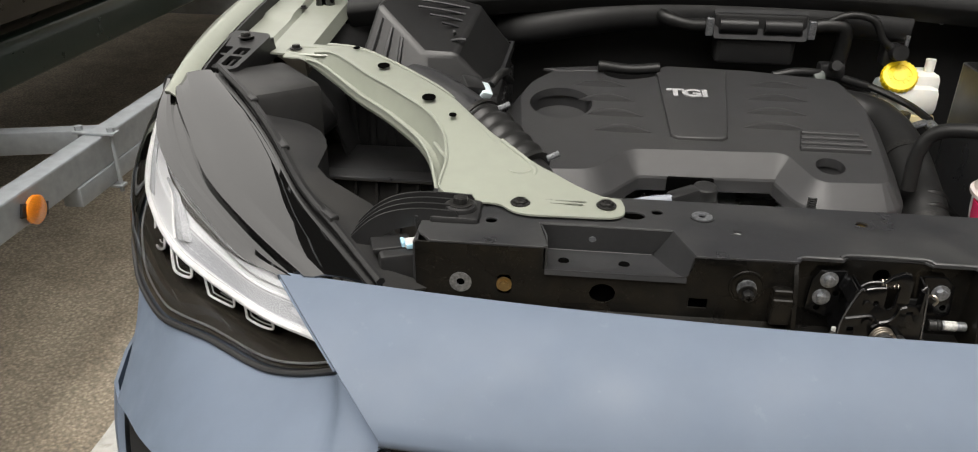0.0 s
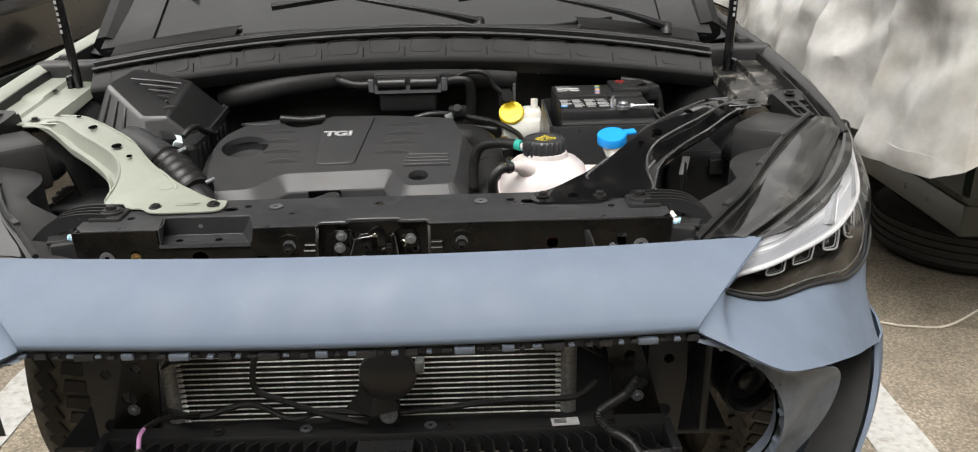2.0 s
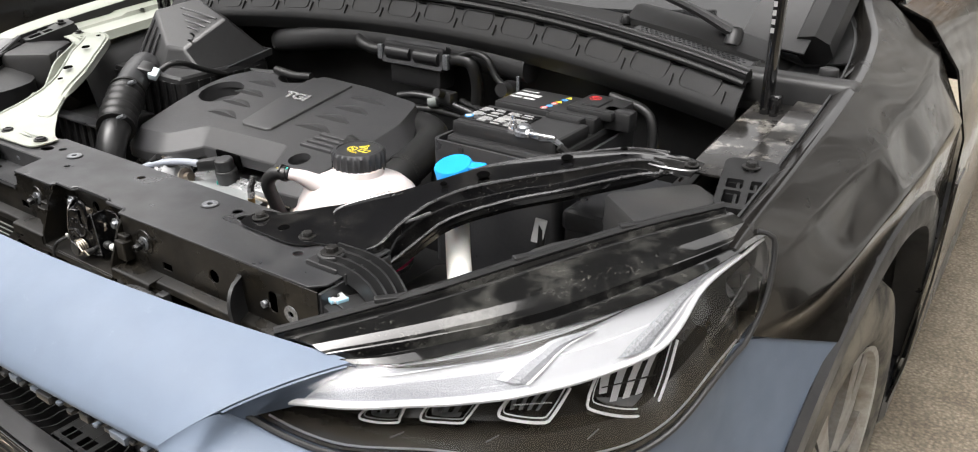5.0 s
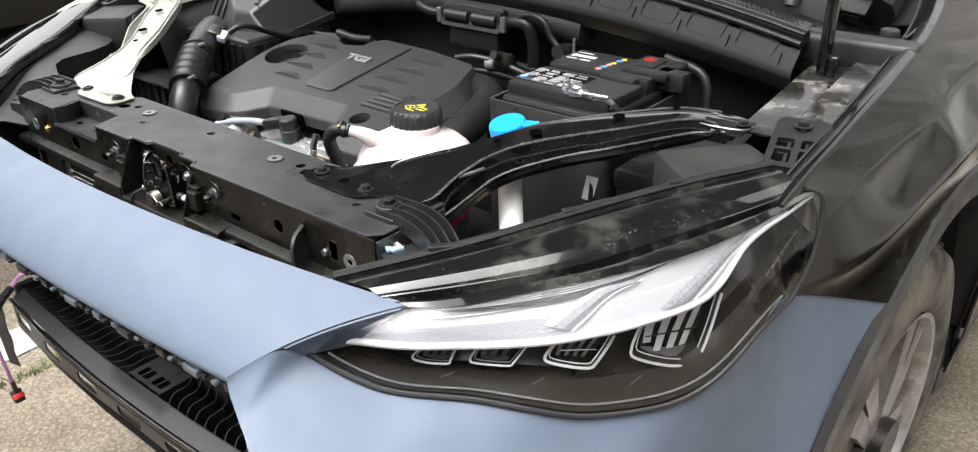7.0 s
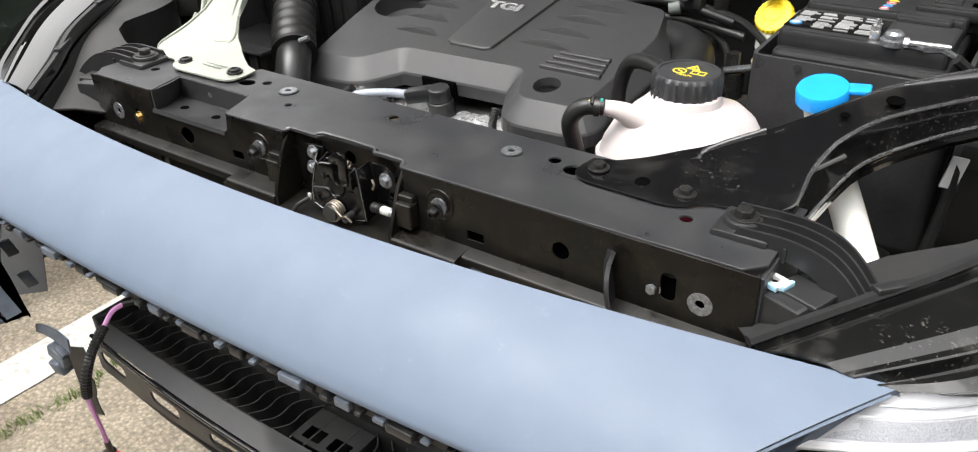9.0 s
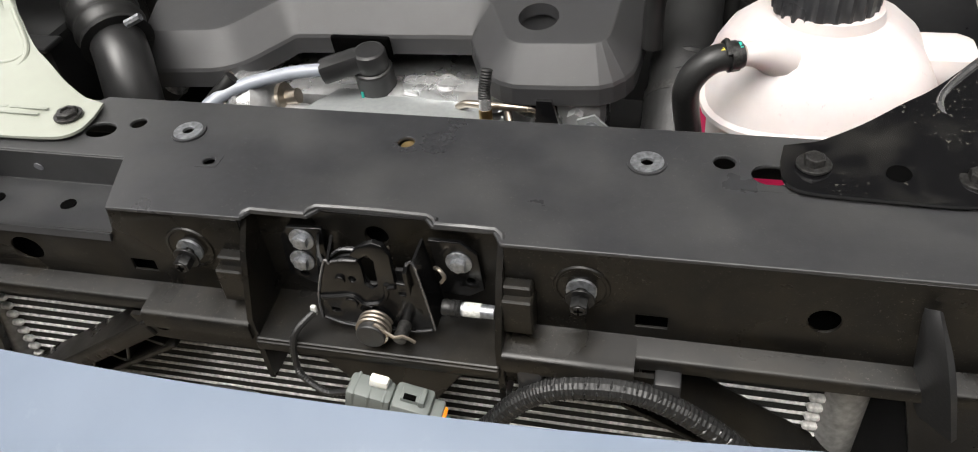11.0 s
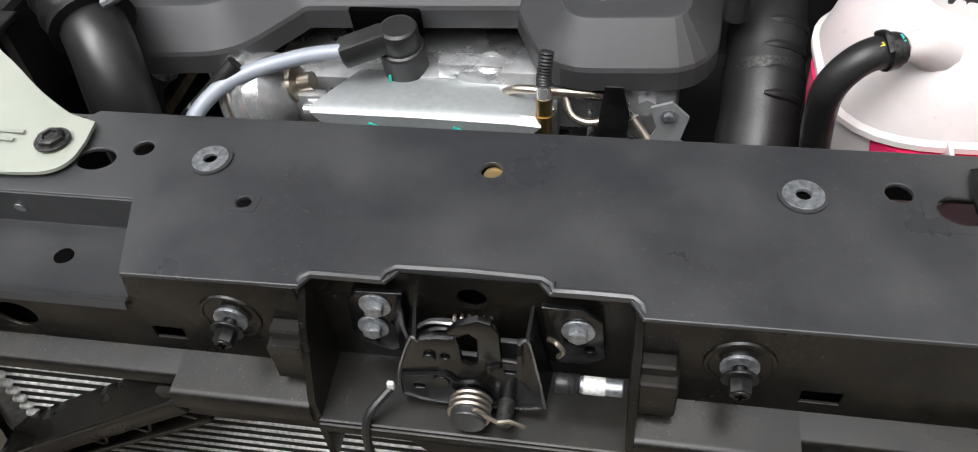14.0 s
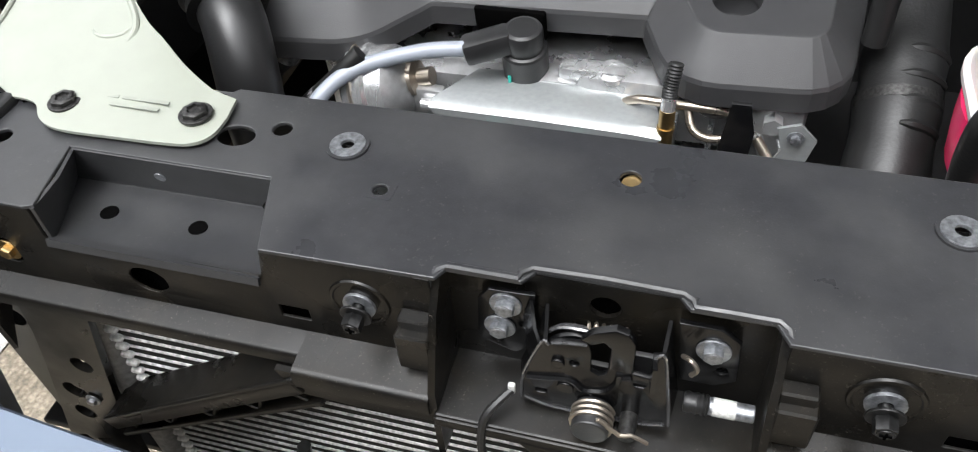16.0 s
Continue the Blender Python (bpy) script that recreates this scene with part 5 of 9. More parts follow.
# ---- car: engine bay shell ----
bay = part("bay_floor", join(box(1.16, 0.80, 0.01, (0, 0.45, 0.50), 0.002), box(1.40, 0.012, 0.55, (0, 0.80, 0.755), 0.004)), DEEP_BLACK, car, "black bulkhead and floor of the engine bay")
for s in (-1, 1):
    part("inner_wing", sheet([[(s * 0.60, y, 0.50), (s * 0.60, y, 0.80), (s * 0.63, y, 0.88 + 0.14 * max(0, y - 0.2)), (s * 0.68, y, 0.915 + 0.16 * max(0, y - 0.2))] for y in np.linspace(0.38, 0.82, 8)], 0.004), DEEP_BLACK, car, "black inner wing panel")
    # the painted rail on top of the inner wing
    part("wing_rail", sheet([[(s * 0.672, y, 0.925 + 0.10 * y), (s * 0.680, y, 0.942 + 0.10 * y), (s * 0.735, y, 0.944 + 0.10 * y), (s * 0.740, y, 0.949 + 0.10 * y + 0.004 * (y > 0.55)), (s * 0.788, y, 0.949 + 0.10 * y + 0.004 * (y > 0.55)), (s * 0.795, y, 0.93 + 0.10 * y)] for y in np.linspace(0.42, 0.72, 22)], 0.003),
         PALE_PRIMER if s < 0 else SCUFFED_SHEEN, car, "painted wing rail with scuffed paint")
    # black patch on the rail, painted as a shaded slot
    part("slot_shade_patch", box(0.010, 0.022, 0.002, (s * 0.765, 0.560, 1.0045), 0.0008, rot=(6, 0, 90)), SHADE_BLACK, car)
    bolt(car, (s * 0.735, 0.60, 1.010), 0.007)
    part("corner_block", join(box(0.170, 0.045, 0.050, (s * 0.733, 0.708, 1.030), 0.012, 3), box(0.06, 0.05, 0.06, (s * 0.668, 0.715, 1.022), 0.010), cyl(0.014, 0.018, (s * 0.765, 0.735, 1.046), seg=16, bev=0.004)), DUSTY_BLACK, car, "moulded black corner cap of the cowl")
    part("pillar_base", sheet([side_x([(0.655, 0.80, 1.060), (0.69, 0.90, 1.10), (0.69, 1.06, 1.19), (0.68, 1.25, 1.30)], s), side_x([(0.70, 0.85, 1.035), (0.73, 0.94, 1.065), (0.72, 1.05, 1.14), (0.70, 1.25, 1.28)], s), side_x([(0.785, 0.86, 1.050), (0.765, 0.945, 1.078), (0.735, 1.03, 1.115), (0.705, 1.12, 1.165)], s)], 0.003), SATIN_BLACK, car, "black trim at the foot of the windscreen pillar")
    part("gutter", sheet([[(s * x, y, z + 0.02 * (y - 0.73)) for y in (0.73, 0.85, 1.05)] for x, z in ((0.655, 1.055), (0.68, 1.025), (0.74, 1.015), (0.775, 1.030), (0.79, 1.055))], 0.003), DUSTY_BLACK, car, "black plastic gutter below the windscreen pillar")
    # gas strut of the bonnet
    strut = part("bonnet_strut", tube([(s * 0.706, 0.648, 0.99), (s * 0.707, 0.640, 1.17), (s * 0.708, 0.632, 1.30)], 0.0095, 12, 2), GLOSS_BLACK, car, "black gas strut holding the bonnet")
    part("rod", tube([(s * 0.708, 0.632, 1.30), (s * 0.71, 0.60, 1.70)], 0.005, 10, 2), ZINC, strut)
    part("strut_foot", join(box(0.05, 0.03, 0.012, (s * 0.70, 0.645, 0.982), 0.003), box(0.012, 0.028, 0.06, (s * 0.72, 0.648, 1.005), 0.004)), GLOSS_BLACK, strut)
    bars([(-0.004, -0.05 + 0.012 * k, 0.005, 0.007) for k in range(8)], pose(s * 0.7066, 0.632, 1.18, 92, 0, 0) @ pose(0, 0, 0.008), GREY_PRINT, strut)

# cowl panel in front of the windscreen
def cowl_front(x):
    return Vector((x, 0.705 - 0.19 * x * x, 1.036 - 0.076 * x * x))


def cowl_seal(x):
    return Vector((x, 0.742 - 0.19 * x * x, 1.098 - 0.105 * x * x))


xs = np.linspace(-0.67, 0.67, 45)
rows = [[cowl_front(x) + Vector((0, 0.02, -0.030)) for x in xs], [cowl_front(x) + Vector((0, 0, -0.004)) for x in xs], [cowl_front(x) for x in xs], [lerp3(cowl_front(x), cowl_seal(x), 0.12) + Vector((0, 0, 0.004)) for x in xs],
        [lerp3(cowl_front(x), cowl_seal(x), 0.8) + Vector((0, 0, -0.004)) for x in xs], [cowl_seal(x) + Vector((0, 0, -0.006)) for x in xs], [cowl_seal(x) + Vector((0, 0.02, -0.006)) for x in xs]]
cowl = part("cowl_panel", sheet(rows, 0.003), COWL_BLACK, car, "black plastic cowl panel under the windscreen")
for k in range(14):
    x = -0.60 + 1.2 * k / 13
    c, d = lerp3(cowl_front(x), cowl_seal(x), 0.5), cowl_seal(x) - cowl_front(x)
    part("recess_panel", plate(rect(-0.034, -0.017, 0.034, 0.017, 0.010), [rect(-0.0332, -0.0162, 0.0332, 0.0162, 0.0098)], 0.002, pose(0, 0, 0.0004)), COWL_BLACK, cowl, at=pose(c.x, c.y - 0.001, c.z + 0.002, math.degrees(math.atan2(d.z, d.y)), math.degrees(0.21 * x), math.degrees(-0.36 * x)))
    c = lerp3(cowl_front(x + 0.045), cowl_seal(x + 0.045), 0.3)
    part("rib", box(0.002, 0.020, 0.008, tuple(c + Vector((0, 0, 0.002))), 0.0008, rot=(55, 0, 0)), COWL_BLACK, cowl)
    # the slot is a black strip, its shade given by colour
    c = lerp3(cowl_front(x + 0.045), cowl_seal(x + 0.045), 0.72)
    part("slot", box(0.018, 0.002, 0.0025, tuple(c + Vector((0, -0.0005, 0.001))), 0.0005, rot=(0, 6 * x, -20 * x)), SHADE_BLACK, cowl)
part("rubber_seal", tube([cowl_seal(x) + Vector((0, 0.008, 0.001)) for x in xs], 0.009, 10, 1), RUBBER, cowl, "thick black rubber bonnet seal")
for dy, dz in ((0.0, 0.006), (0.014, 0.009)):
    part("rubber_ridge", tube([cowl_seal(x) + Vector((0, dy, dz)) for x in xs], 0.0026, 6, 1), RUBBER, cowl)
part("rubber_lip", tube([cowl_seal(x) + Vector((0, -0.010, -0.006)) for x in xs], 0.005, 8, 1), RUBBER, cowl)
part("scuttle", sheet([[cowl_seal(x) + Vector((0, 0.015, -0.010)) for x in xs], [Vector((x, 0.80 - 0.12 * x * x, 1.075 - 0.05 * x * x)) for x in xs], [Vector((x, 0.845 - 0.10 * x * x, 1.095 - 0.05 * x * x)) for x in xs],
                       [Vector((x, 0.86 - 0.10 * x * x, 1.088 - 0.05 * x * x)) for x in xs]], 0.003), COWL_BLACK, cowl, "dusty black scuttle tray")
for s in (-1, 1):
    mesh_cells = []
    for i in range(22):
        for j in range(7):
            mesh_cells.append(circle(s * (0.44 + 0.0092 * i + 0.0046 * (j % 2)), 0.700 + 0.0095 * j, 0.0036, 6))
    grille = plate(rect(min(s * 0.43, s * 0.65), 0.690, max(s * 0.43, s * 0.65), 0.765, 0.004), mesh_cells, 0.002)
    for v in grille.verts:
        p = cowl_seal(v.co.x)
        f = (v.co.y - 0.690) / 0.075
        v.co = Vector((v.co.x, p.y + 0.024 + 0.062 * f, p.z - 0.006 + 0.006 * f + v.co.z))
    part("air_grille", grille, BLACK_PLASTIC, cowl, "fresh air grille with round holes")
    part("grille_frame", sheet([[cowl_seal(s * x) + Vector((0, dy, dz)) for x in np.linspace(0.40, 0.67, 8)] for dy, dz in ((0.090, -0.004), (0.092, 0.006), (0.13, 0.022), (0.16, 0.02))], 0.003), COWL_BLACK, cowl)
for x, z in ((0.40, 0.0), (-0.38, 0.0)):
    part("washer_jet", lathe([(0.009, 0), (0.009, 0.006), (0.006, 0.013), (0.0, 0.015)], (x, 0.80, 1.078), (0, 0, 0), 12), SATIN_BLACK, cowl)
# wipers
for pivot, elbow, tip, b0, b1 in (((0.167, 0.822, 1.103), (0.06, 0.836, 1.125), (-0.12, 0.87, 1.155), (-0.32, 0.862, 1.142), (0.10, 0.90, 1.185)), ((0.60, 0.79, 1.085), (0.50, 0.82, 1.115), (0.32, 0.868, 1.152), (0.12, 0.872, 1.150), (0.50, 0.905, 1.185))):
    w = part("wiper", tube([pivot, elbow, tip], 0.014, 8, 8, radius=lambda s, i: 1.15 - 0.6 * s, flat=0.6), SATIN_BLACK, car, "black wiper arm with its blade")
    part("pivot_cap", lathe([(0.0, -0.02), (0.014, -0.02), (0.014, 0.003), (0.010, 0.009), (0.0, 0.010)], pivot, (-25, 0, 0), 16), SATIN_BLACK, w)
    part("blade", tube([b0, lerp3(b0, b1, 0.5) + Vector((0, -0.006, 0.004)), b1], 0.010, 6, 6), RUBBER, w)
# windscreen, pillars and what lies behind the glass
screen = part("windscreen", sheet([[(x, 0.86 + 0.9 * v - 0.12 * x * x, 1.085 + 0.50 * v - 0.05 * x * x) for x in np.linspace(-0.70, 0.70, 21)] for v in np.linspace(0, 1, 6)], 0.005), SCREEN, car, "windscreen that mirrors the grey sky")
screen.visible_shadow = False
for s in (-1, 1):
    part("screen_border", sheet([[(s * x, 0.857 + 0.9 * v - 0.12 * x * x, 1.0905 + 0.50 * v - 0.05 * x * x) for x in np.linspace(0.60, 0.71, 6)] for v in np.linspace(0, 1, 6)], 0.003), DEEP_BLACK, car, "black printed border of the windscreen")
part("dashboard", sheet([[(x, 0.92 + 0.7 * v, 1.03 + 0.04 * math.sin(3 * v)) for x in np.linspace(-0.68, 0.68, 8)] for v in np.linspace(0, 1, 6)], 0.01), SATIN_BLACK, car, "dark dashboard behind the windscreen")
for s in (-1, 1):
    part("pillar", tube([(s * 0.71, 0.84, 1.06), (s * 0.705, 1.2, 1.28), (s * 0.66, 1.75, 1.58)], 0.035, 8, 4), COWL_BLACK, car, "dark windscreen pillar")

# bonnet, raised on its struts
part("bonnet", sheet([[(x, 0.84 - 0.52 * v, 1.215 + 0.94 * v + 0.02 * math.cos(2 * x)) for x in np.linspace(-0.76, 0.76, 9)] for v in np.linspace(0, 1, 6)], 0.03), DEEP_BLACK, car, "raised bonnet with dark lining underneath")

# cabin and tail behind the windscreen
ROOF = [(1.76, 0.640, 1.585), (2.2, 0.655, 1.635), (2.8, 0.650, 1.635), (3.4, 0.620, 1.590), (3.75, 0.585, 1.530)]
part("roof", sheet([[(w * u, y, z - 0.05 * u ** 4) for u in np.linspace(-1, 1, 15)] for y, w, z in ROOF], 0.004), BROWN_PAINT, car, "dark brown roof")
part("rear_window", sheet([[(u * w, y - 0.06 * u * u, z) for u in np.linspace(-1, 1, 9)] for w, y, z in ((0.585, 3.75, 1.528), (0.66, 3.98, 1.10))], 0.004), SCREEN, car, "dark rear window")
part("tailgate", sheet([[(u * w, y - 0.09 * u * u, z) for u in np.linspace(-1, 1, 11)] for w, y, z in ((0.68, 3.98, 1.10), (0.84, 4.08, 0.95), (0.89, 4.12, 0.70), (0.88, 4.10, 0.45), (0.84, 4.02, 0.33))], 0.004), BROWN_PAINT, car, "dark brown tailgate")
for s in (-1, 1):
    part("rear_side", sheet([[(s * x * k, y, z) for y, k in ((2.42, 1.0), (3.0, 1.0), (3.6, 0.985), (4.03, 0.94))] for x, z in ((0.79, 1.10), (0.84, 1.08), (0.90, 1.0), (0.935, 0.88), (0.94, 0.70), (0.93, 0.5), (0.92, 0.35))], 0.004), BROWN_PAINT, car, "dark brown rear side panel")
    part("rear_side_window", sheet([[(s * x * k, y, z) for y, k in ((2.42, 1.0), (3.1, 0.99), (3.72, 0.95))] for x, z in ((0.79, 1.10), (0.73, 1.30), (0.655, 1.56))], 0.004), SCREEN, car, "dark rear side window")

# ---- car: wings, doors and wheels ----
WING_TOP = [(0.808, 0.250, 0.978), (0.812, 0.33, 1.000), (0.814, 0.45, 1.020), (0.812, 0.60, 1.040), (0.803, 0.78, 1.062), (0.780, 0.93, 1.085), (0.742, 1.02, 1.118), (0.705, 1.10, 1.165)]
WING_MID = [(0.830, 0.290, 0.935), (0.850, 0.37, 0.965), (0.866, 0.50, 0.985), (0.874, 0.65, 1.000), (0.876, 0.80, 1.008), (0.874, 0.98, 1.020), (0.866, 1.10, 1.030)]
WING_OUT = [(0.836, 0.265, 0.872), (0.872, 0.36, 0.880), (0.900, 0.50, 0.912), (0.915, 0.65, 0.935), (0.922, 0.80, 0.942), (0.925, 0.98, 0.930), (0.925, 1.105, 0.915)]


def arch(s, k, r=0.508):
    a = radians(56 + 124 * k)
    return Vector((s * (0.897 + 0.028 * min(1, 2.2 * k)), 0.72 - r * math.cos(a), 0.375 + r * math.sin(a)))


WING_ARCH = [tuple(arch(1, k / 8)) for k in range(8)]


def dent(p):
    """Inward push of the crumpled patch behind the lamp, and its raised folds."""
    g = lambda y, z, ry, rz: math.exp(-((p.y - y) / ry) ** 2 - ((p.z - z) / rz) ** 2)
    push = 0.010 * g(0.50, 0.955, 0.085, 0.04) + 0.008 * g(0.72, 0.975, 0.06, 0.035) - 0.005 * g(0.62, 0.965, 0.028, 0.03)
    push += 0.005 * g(0.58, 0.95, 0.16, 0.05) * abs(noise.noise((p.y * 9, p.z * 14, 2.0))) + 0.002 * noise.noise((p.y * 6, p.z * 6, 7.0)) * g(0.6, 0.93, 0.3, 0.12)
    return push


def wing(s, mat, label):
    cs = [resample(side_x(c, s), 72) for c in (WING_TOP, WING_MID, WING_OUT, WING_ARCH)]
    rows = [[p + Vector((-0.022 * s, 0, -0.012)) for p in cs[0]], [p + Vector((-0.006 * s, 0, 0.0)) for p in cs[0]]]
    for a, b in zip(cs, cs[1:]):
        rows += [[lerp3(p, q, t / 8) for p, q in zip(a, b)] for t in range(8)]
    rows.append(cs[-1])
    if s > 0:
        rows = rows[:3] + [[p - Vector((0.8 * dent(p), 0, 0.45 * dent(p))) for p in row] for row in rows[3:]]
    w = part("wing", sheet(rows, 0.002), mat, car, label, sharp=70)
    part("gap_gutter", sheet([[p + Vector((-0.024 * s, 0, -0.012)) for p in cs[0]], [p + Vector((-0.028 * s, 0, -0.06)) for p in cs[0]]], 0.003), DEEP_BLACK, w)
    part("arch_trim", sheet([[arch(s, -0.45 + 1.45 * k / 34, r) + Vector((dx * s, 0, 0)) for k in range(35)] for dx, r in ((-0.05, 0.448), (0.002, 0.450), (0.006, 0.462), (0.004, 0.502), (-0.006, 0.513))], 0.003), BLACK_PLASTIC, w, "black wheel arch trim")
    part("arch_liner", sheet([[arch(s, 0.22 + 0.78 * k / 24, 0.462) + Vector((-x * s, 0, 0)) for k in range(25)] for x in (0.02, 0.30)], 0.003), DEEP_BLACK, w)
    return w


wing(1, BROWN_PAINT, "dusty dark brown front wing with dents")
wing(-1, PALE_PRIMER, "pale green-white unpainted replacement front wing")
for s in (-1, 1):
    door = part("door", sheet([[(s * x, y, z) for y in np.linspace(1.118, 2.4, 8)] for x, z in ((0.78, 1.105), (0.84, 1.08), (0.90, 1.0), (0.935, 0.88), (0.94, 0.70), (0.93, 0.5), (0.92, 0.35))], 0.004), BROWN_PAINT, car, "dusty dark brown front door")
    part("side_window", sheet([[(s * x, y, z) for y in (1.14, 1.8, 2.4)] for x, z in ((0.79, 1.10), (0.73, 1.30), (0.66, 1.55))], 0.004), SCREEN, car, "dark side window")
    part("sill", box(0.1, 1.3, 0.15, (s * 0.87, 1.75, 0.29), 0.03), BLACK_PLASTIC, car)
    part("wing_flank", sheet([[(s * x, 1.10 + dy, z) for dy in (0.1, 0.0)] for x, z in ((0.945, 0.80), (0.945, 0.6), (0.935, 0.4), (0.92, 0.3))], 0.004), BROWN_PAINT if s > 0 else PALE_PRIMER, car)


def wheel(s):
    w = part("wheel", cyl(0.05, 0.10, (0, 0, -0.08), seg=20), BLACK_BOLT, car, "muddy alloy wheel with black tyre", at=pose(s * 0.885 if s > 0 else -0.868, 0.70, 0.375, 0, 0, -4 if s > 0 else 10) @ pose(0, 0, 0, 0, 90 * s, 0))
    prof = [(0.24, -0.20), (0.30, -0.21), (0.345, -0.20), (0.362, -0.17), (0.366, -0.11), (0.366, -0.09), (0.362, -0.03), (0.345, 0.0), (0.30, 0.012), (0.255, 0.010), (0.240, 0.0), (0.236, -0.02)]
    tyre = part("tyre", lathe(prof, seg=64), TYRE, w)
    lug = finish("tread_block", join(box(0.028, 0.045, 0.010, (0, 0, 0), 0.002, 1, rot=(0, 0, 25))), TREAD)
    for k in range(60):
        a = 6 * k
        for j, off in ((0, -0.155), (1, -0.10), (2, -0.045)):
            part("tread_block", lug, TREAD, w, at=pose(0, 0, 0, 0, 0, a + 3 * j) @ pose(0.366, 0, off, 0, 90, 0) @ pose(0, 0, 0, 0, 0, 50 if j % 2 else 0))
    part("rim", lathe([(0.232, -0.16), (0.236, 0.0), (0.242, 0.006), (0.232, 0.004), (0.222, -0.02), (0.215, -0.06), (0.05, -0.062)], seg=48), RIM, w)
    spoke = finish("spoke", sheet([[(0.04, -0.022, 0.002), (0.04, 0.0, 0.006), (0.04, 0.022, 0.002)], [(0.13, -0.020, 0.0), (0.13, 0.0, 0.005), (0.13, 0.020, 0.0)], [(0.232, -0.032, -0.006), (0.232, 0, -0.004), (0.232, 0.032, -0.006)]], 0.018), RIM)
    for k in range(5):
        for d in (-10, 10):
            part("spoke", spoke, RIM, w, at=pose(0, 0, -0.004, 0, 0, 72 * k + d))
    part("hub_cap", lathe([(0.0, 0), (0.034, 0), (0.032, 0.008), (0.0, 0.010)], (0, 0, 0.0), seg=24), SATIN_BLACK, w)


wheel(1)
wheel(-1)
# floor of the wheel wells and splash sheets inside the front corners
for s in (-1, 1):
    inner = [(0.430, 0.000, 0.870), (0.460, 0.040, 0.885), (0.505, 0.105, 0.900), (0.550, 0.112, 0.925), (0.583, 0.140, 0.932), (0.590, 0.205, 0.934), (0.625, 0.268, 0.934), (0.690, 0.292, 0.940)]
    outer = [(0.475, -0.068, 0.890), (0.525, -0.002, 0.905), (0.575, 0.055, 0.925), (0.600, 0.100, 0.935), (0.640, 0.160, 0.945), (0.675, 0.205, 0.952), (0.705, 0.245, 0.958)]
    a, b = resample(side_x(inner, s), 16), resample(side_x(outer, s), 16)
    part("splash_sheet", sheet([[p + Vector((0, 0, -0.12)) for p in a], [p + Vector((0, 0, -0.006)) for p in a], a, [lerp3(p, q, 0.5) + Vector((0, 0, 0.004)) for p, q in zip(a, b)], b], 0.003), DUSTY_BLACK, car, "dusty black plastic splash sheet beside the lamp", sharp=40)

# ---- radiator and front beam ----
radiator = thing("radiator", "aluminium radiator with flat bright tubes behind the support", "radiator")
part("core", box(0.636, 0.02, 0.42, (-0.026, 0.016, 0.63), 0.002), FIN, radiator)
end_mesh = finish("tube_end", box(0.010, 0.008, 0.0050, (0, 0, 0), 0.0022, 2), RAD_TUBE)
tube_mesh = finish("cooling_tube", box(0.604, 0.003, 0.0026, (0, 0, 0), 0.0008, 1), RAD_TUBE)
for k in range(40):
    part("cooling_tube", tube_mesh, RAD_TUBE, radiator, at=pose(-0.026, 0.0062, 0.4260 + 0.0098 * k))
    for s in (-1, 1):
        part("tube_end", end_mesh, RAD_TUBE, radiator, at=pose(-0.026 + s * 0.304, 0.0050, 0.4260 + 0.0098 * k))
for s in (-1, 1):
    part("header_tank", cyl(0.014, 0.425, (-0.026 + s * 0.321, 0.010, 0.42), seg=20, bev=0.003), HEADER, radiator)

beam = thing("front_crash_beam", "black plastic crash beam with wavy ribs and slots", "crash beam")


def beam_y(x, y):
    return y + 0.13 * x * x * min(1.0, max(0.0, -y / 0.14))


xs = np.linspace(-0.45, 0.45, 31)
part("back_rail", sheet([[(x, 0.0, 0.584) for x in xs], [(x, beam_y(x, -0.044), 0.582) for x in xs], [(x, beam_y(x, -0.047), 0.577) for x in xs], [(x, beam_y(x, -0.047), 0.545) for x in xs]], 0.003), SATIN_BLACK, beam)
# flat black floor paints the shade between the ribs
part("floor_plate", sheet([[(x, beam_y(x, -0.046), 0.532) for x in xs], [(x, beam_y(x, -0.115), 0.528) for x in xs]], 0.003), SHADE_BLACK, beam)
slots = []
for k in range(7):
    x = -0.40 + 0.1333 * k
    slots.append(rect(x - 0.034, 0.520, x + 0.034, 0.541, 0.010))
fp = plate(rect(-0.45, 0.498, 0.45, 0.557, 0.006), slots, 0.003)
bmesh.ops.subdivide_edges(fp, edges=[e for e in fp.edges if e.calc_length() > 0.1], cuts=4)
move(fp, front(0))
for v in fp.verts:
    v.co.y = beam_y(v.co.x, v.co.y - 0.141)
part("front_plate", fp, SATIN_BLACK, beam, "slotted front plate")
part("plate_top", sheet([[(x, beam_y(x, y), z) for x in xs] for y, z in ((-0.1085, 0.566), (-0.1095, 0.5735), (-0.1115, 0.5735), (-0.136, 0.5600))], 0.002), SATIN_BLACK, beam, "sloping black upper flange", sharp=40)
part("plate_lip", tube([(x, beam_y(x, -0.1405), 0.5585) for x in xs], 0.0034, 10, 1), GLOSS_BLACK, beam, "glossy rolled lip")
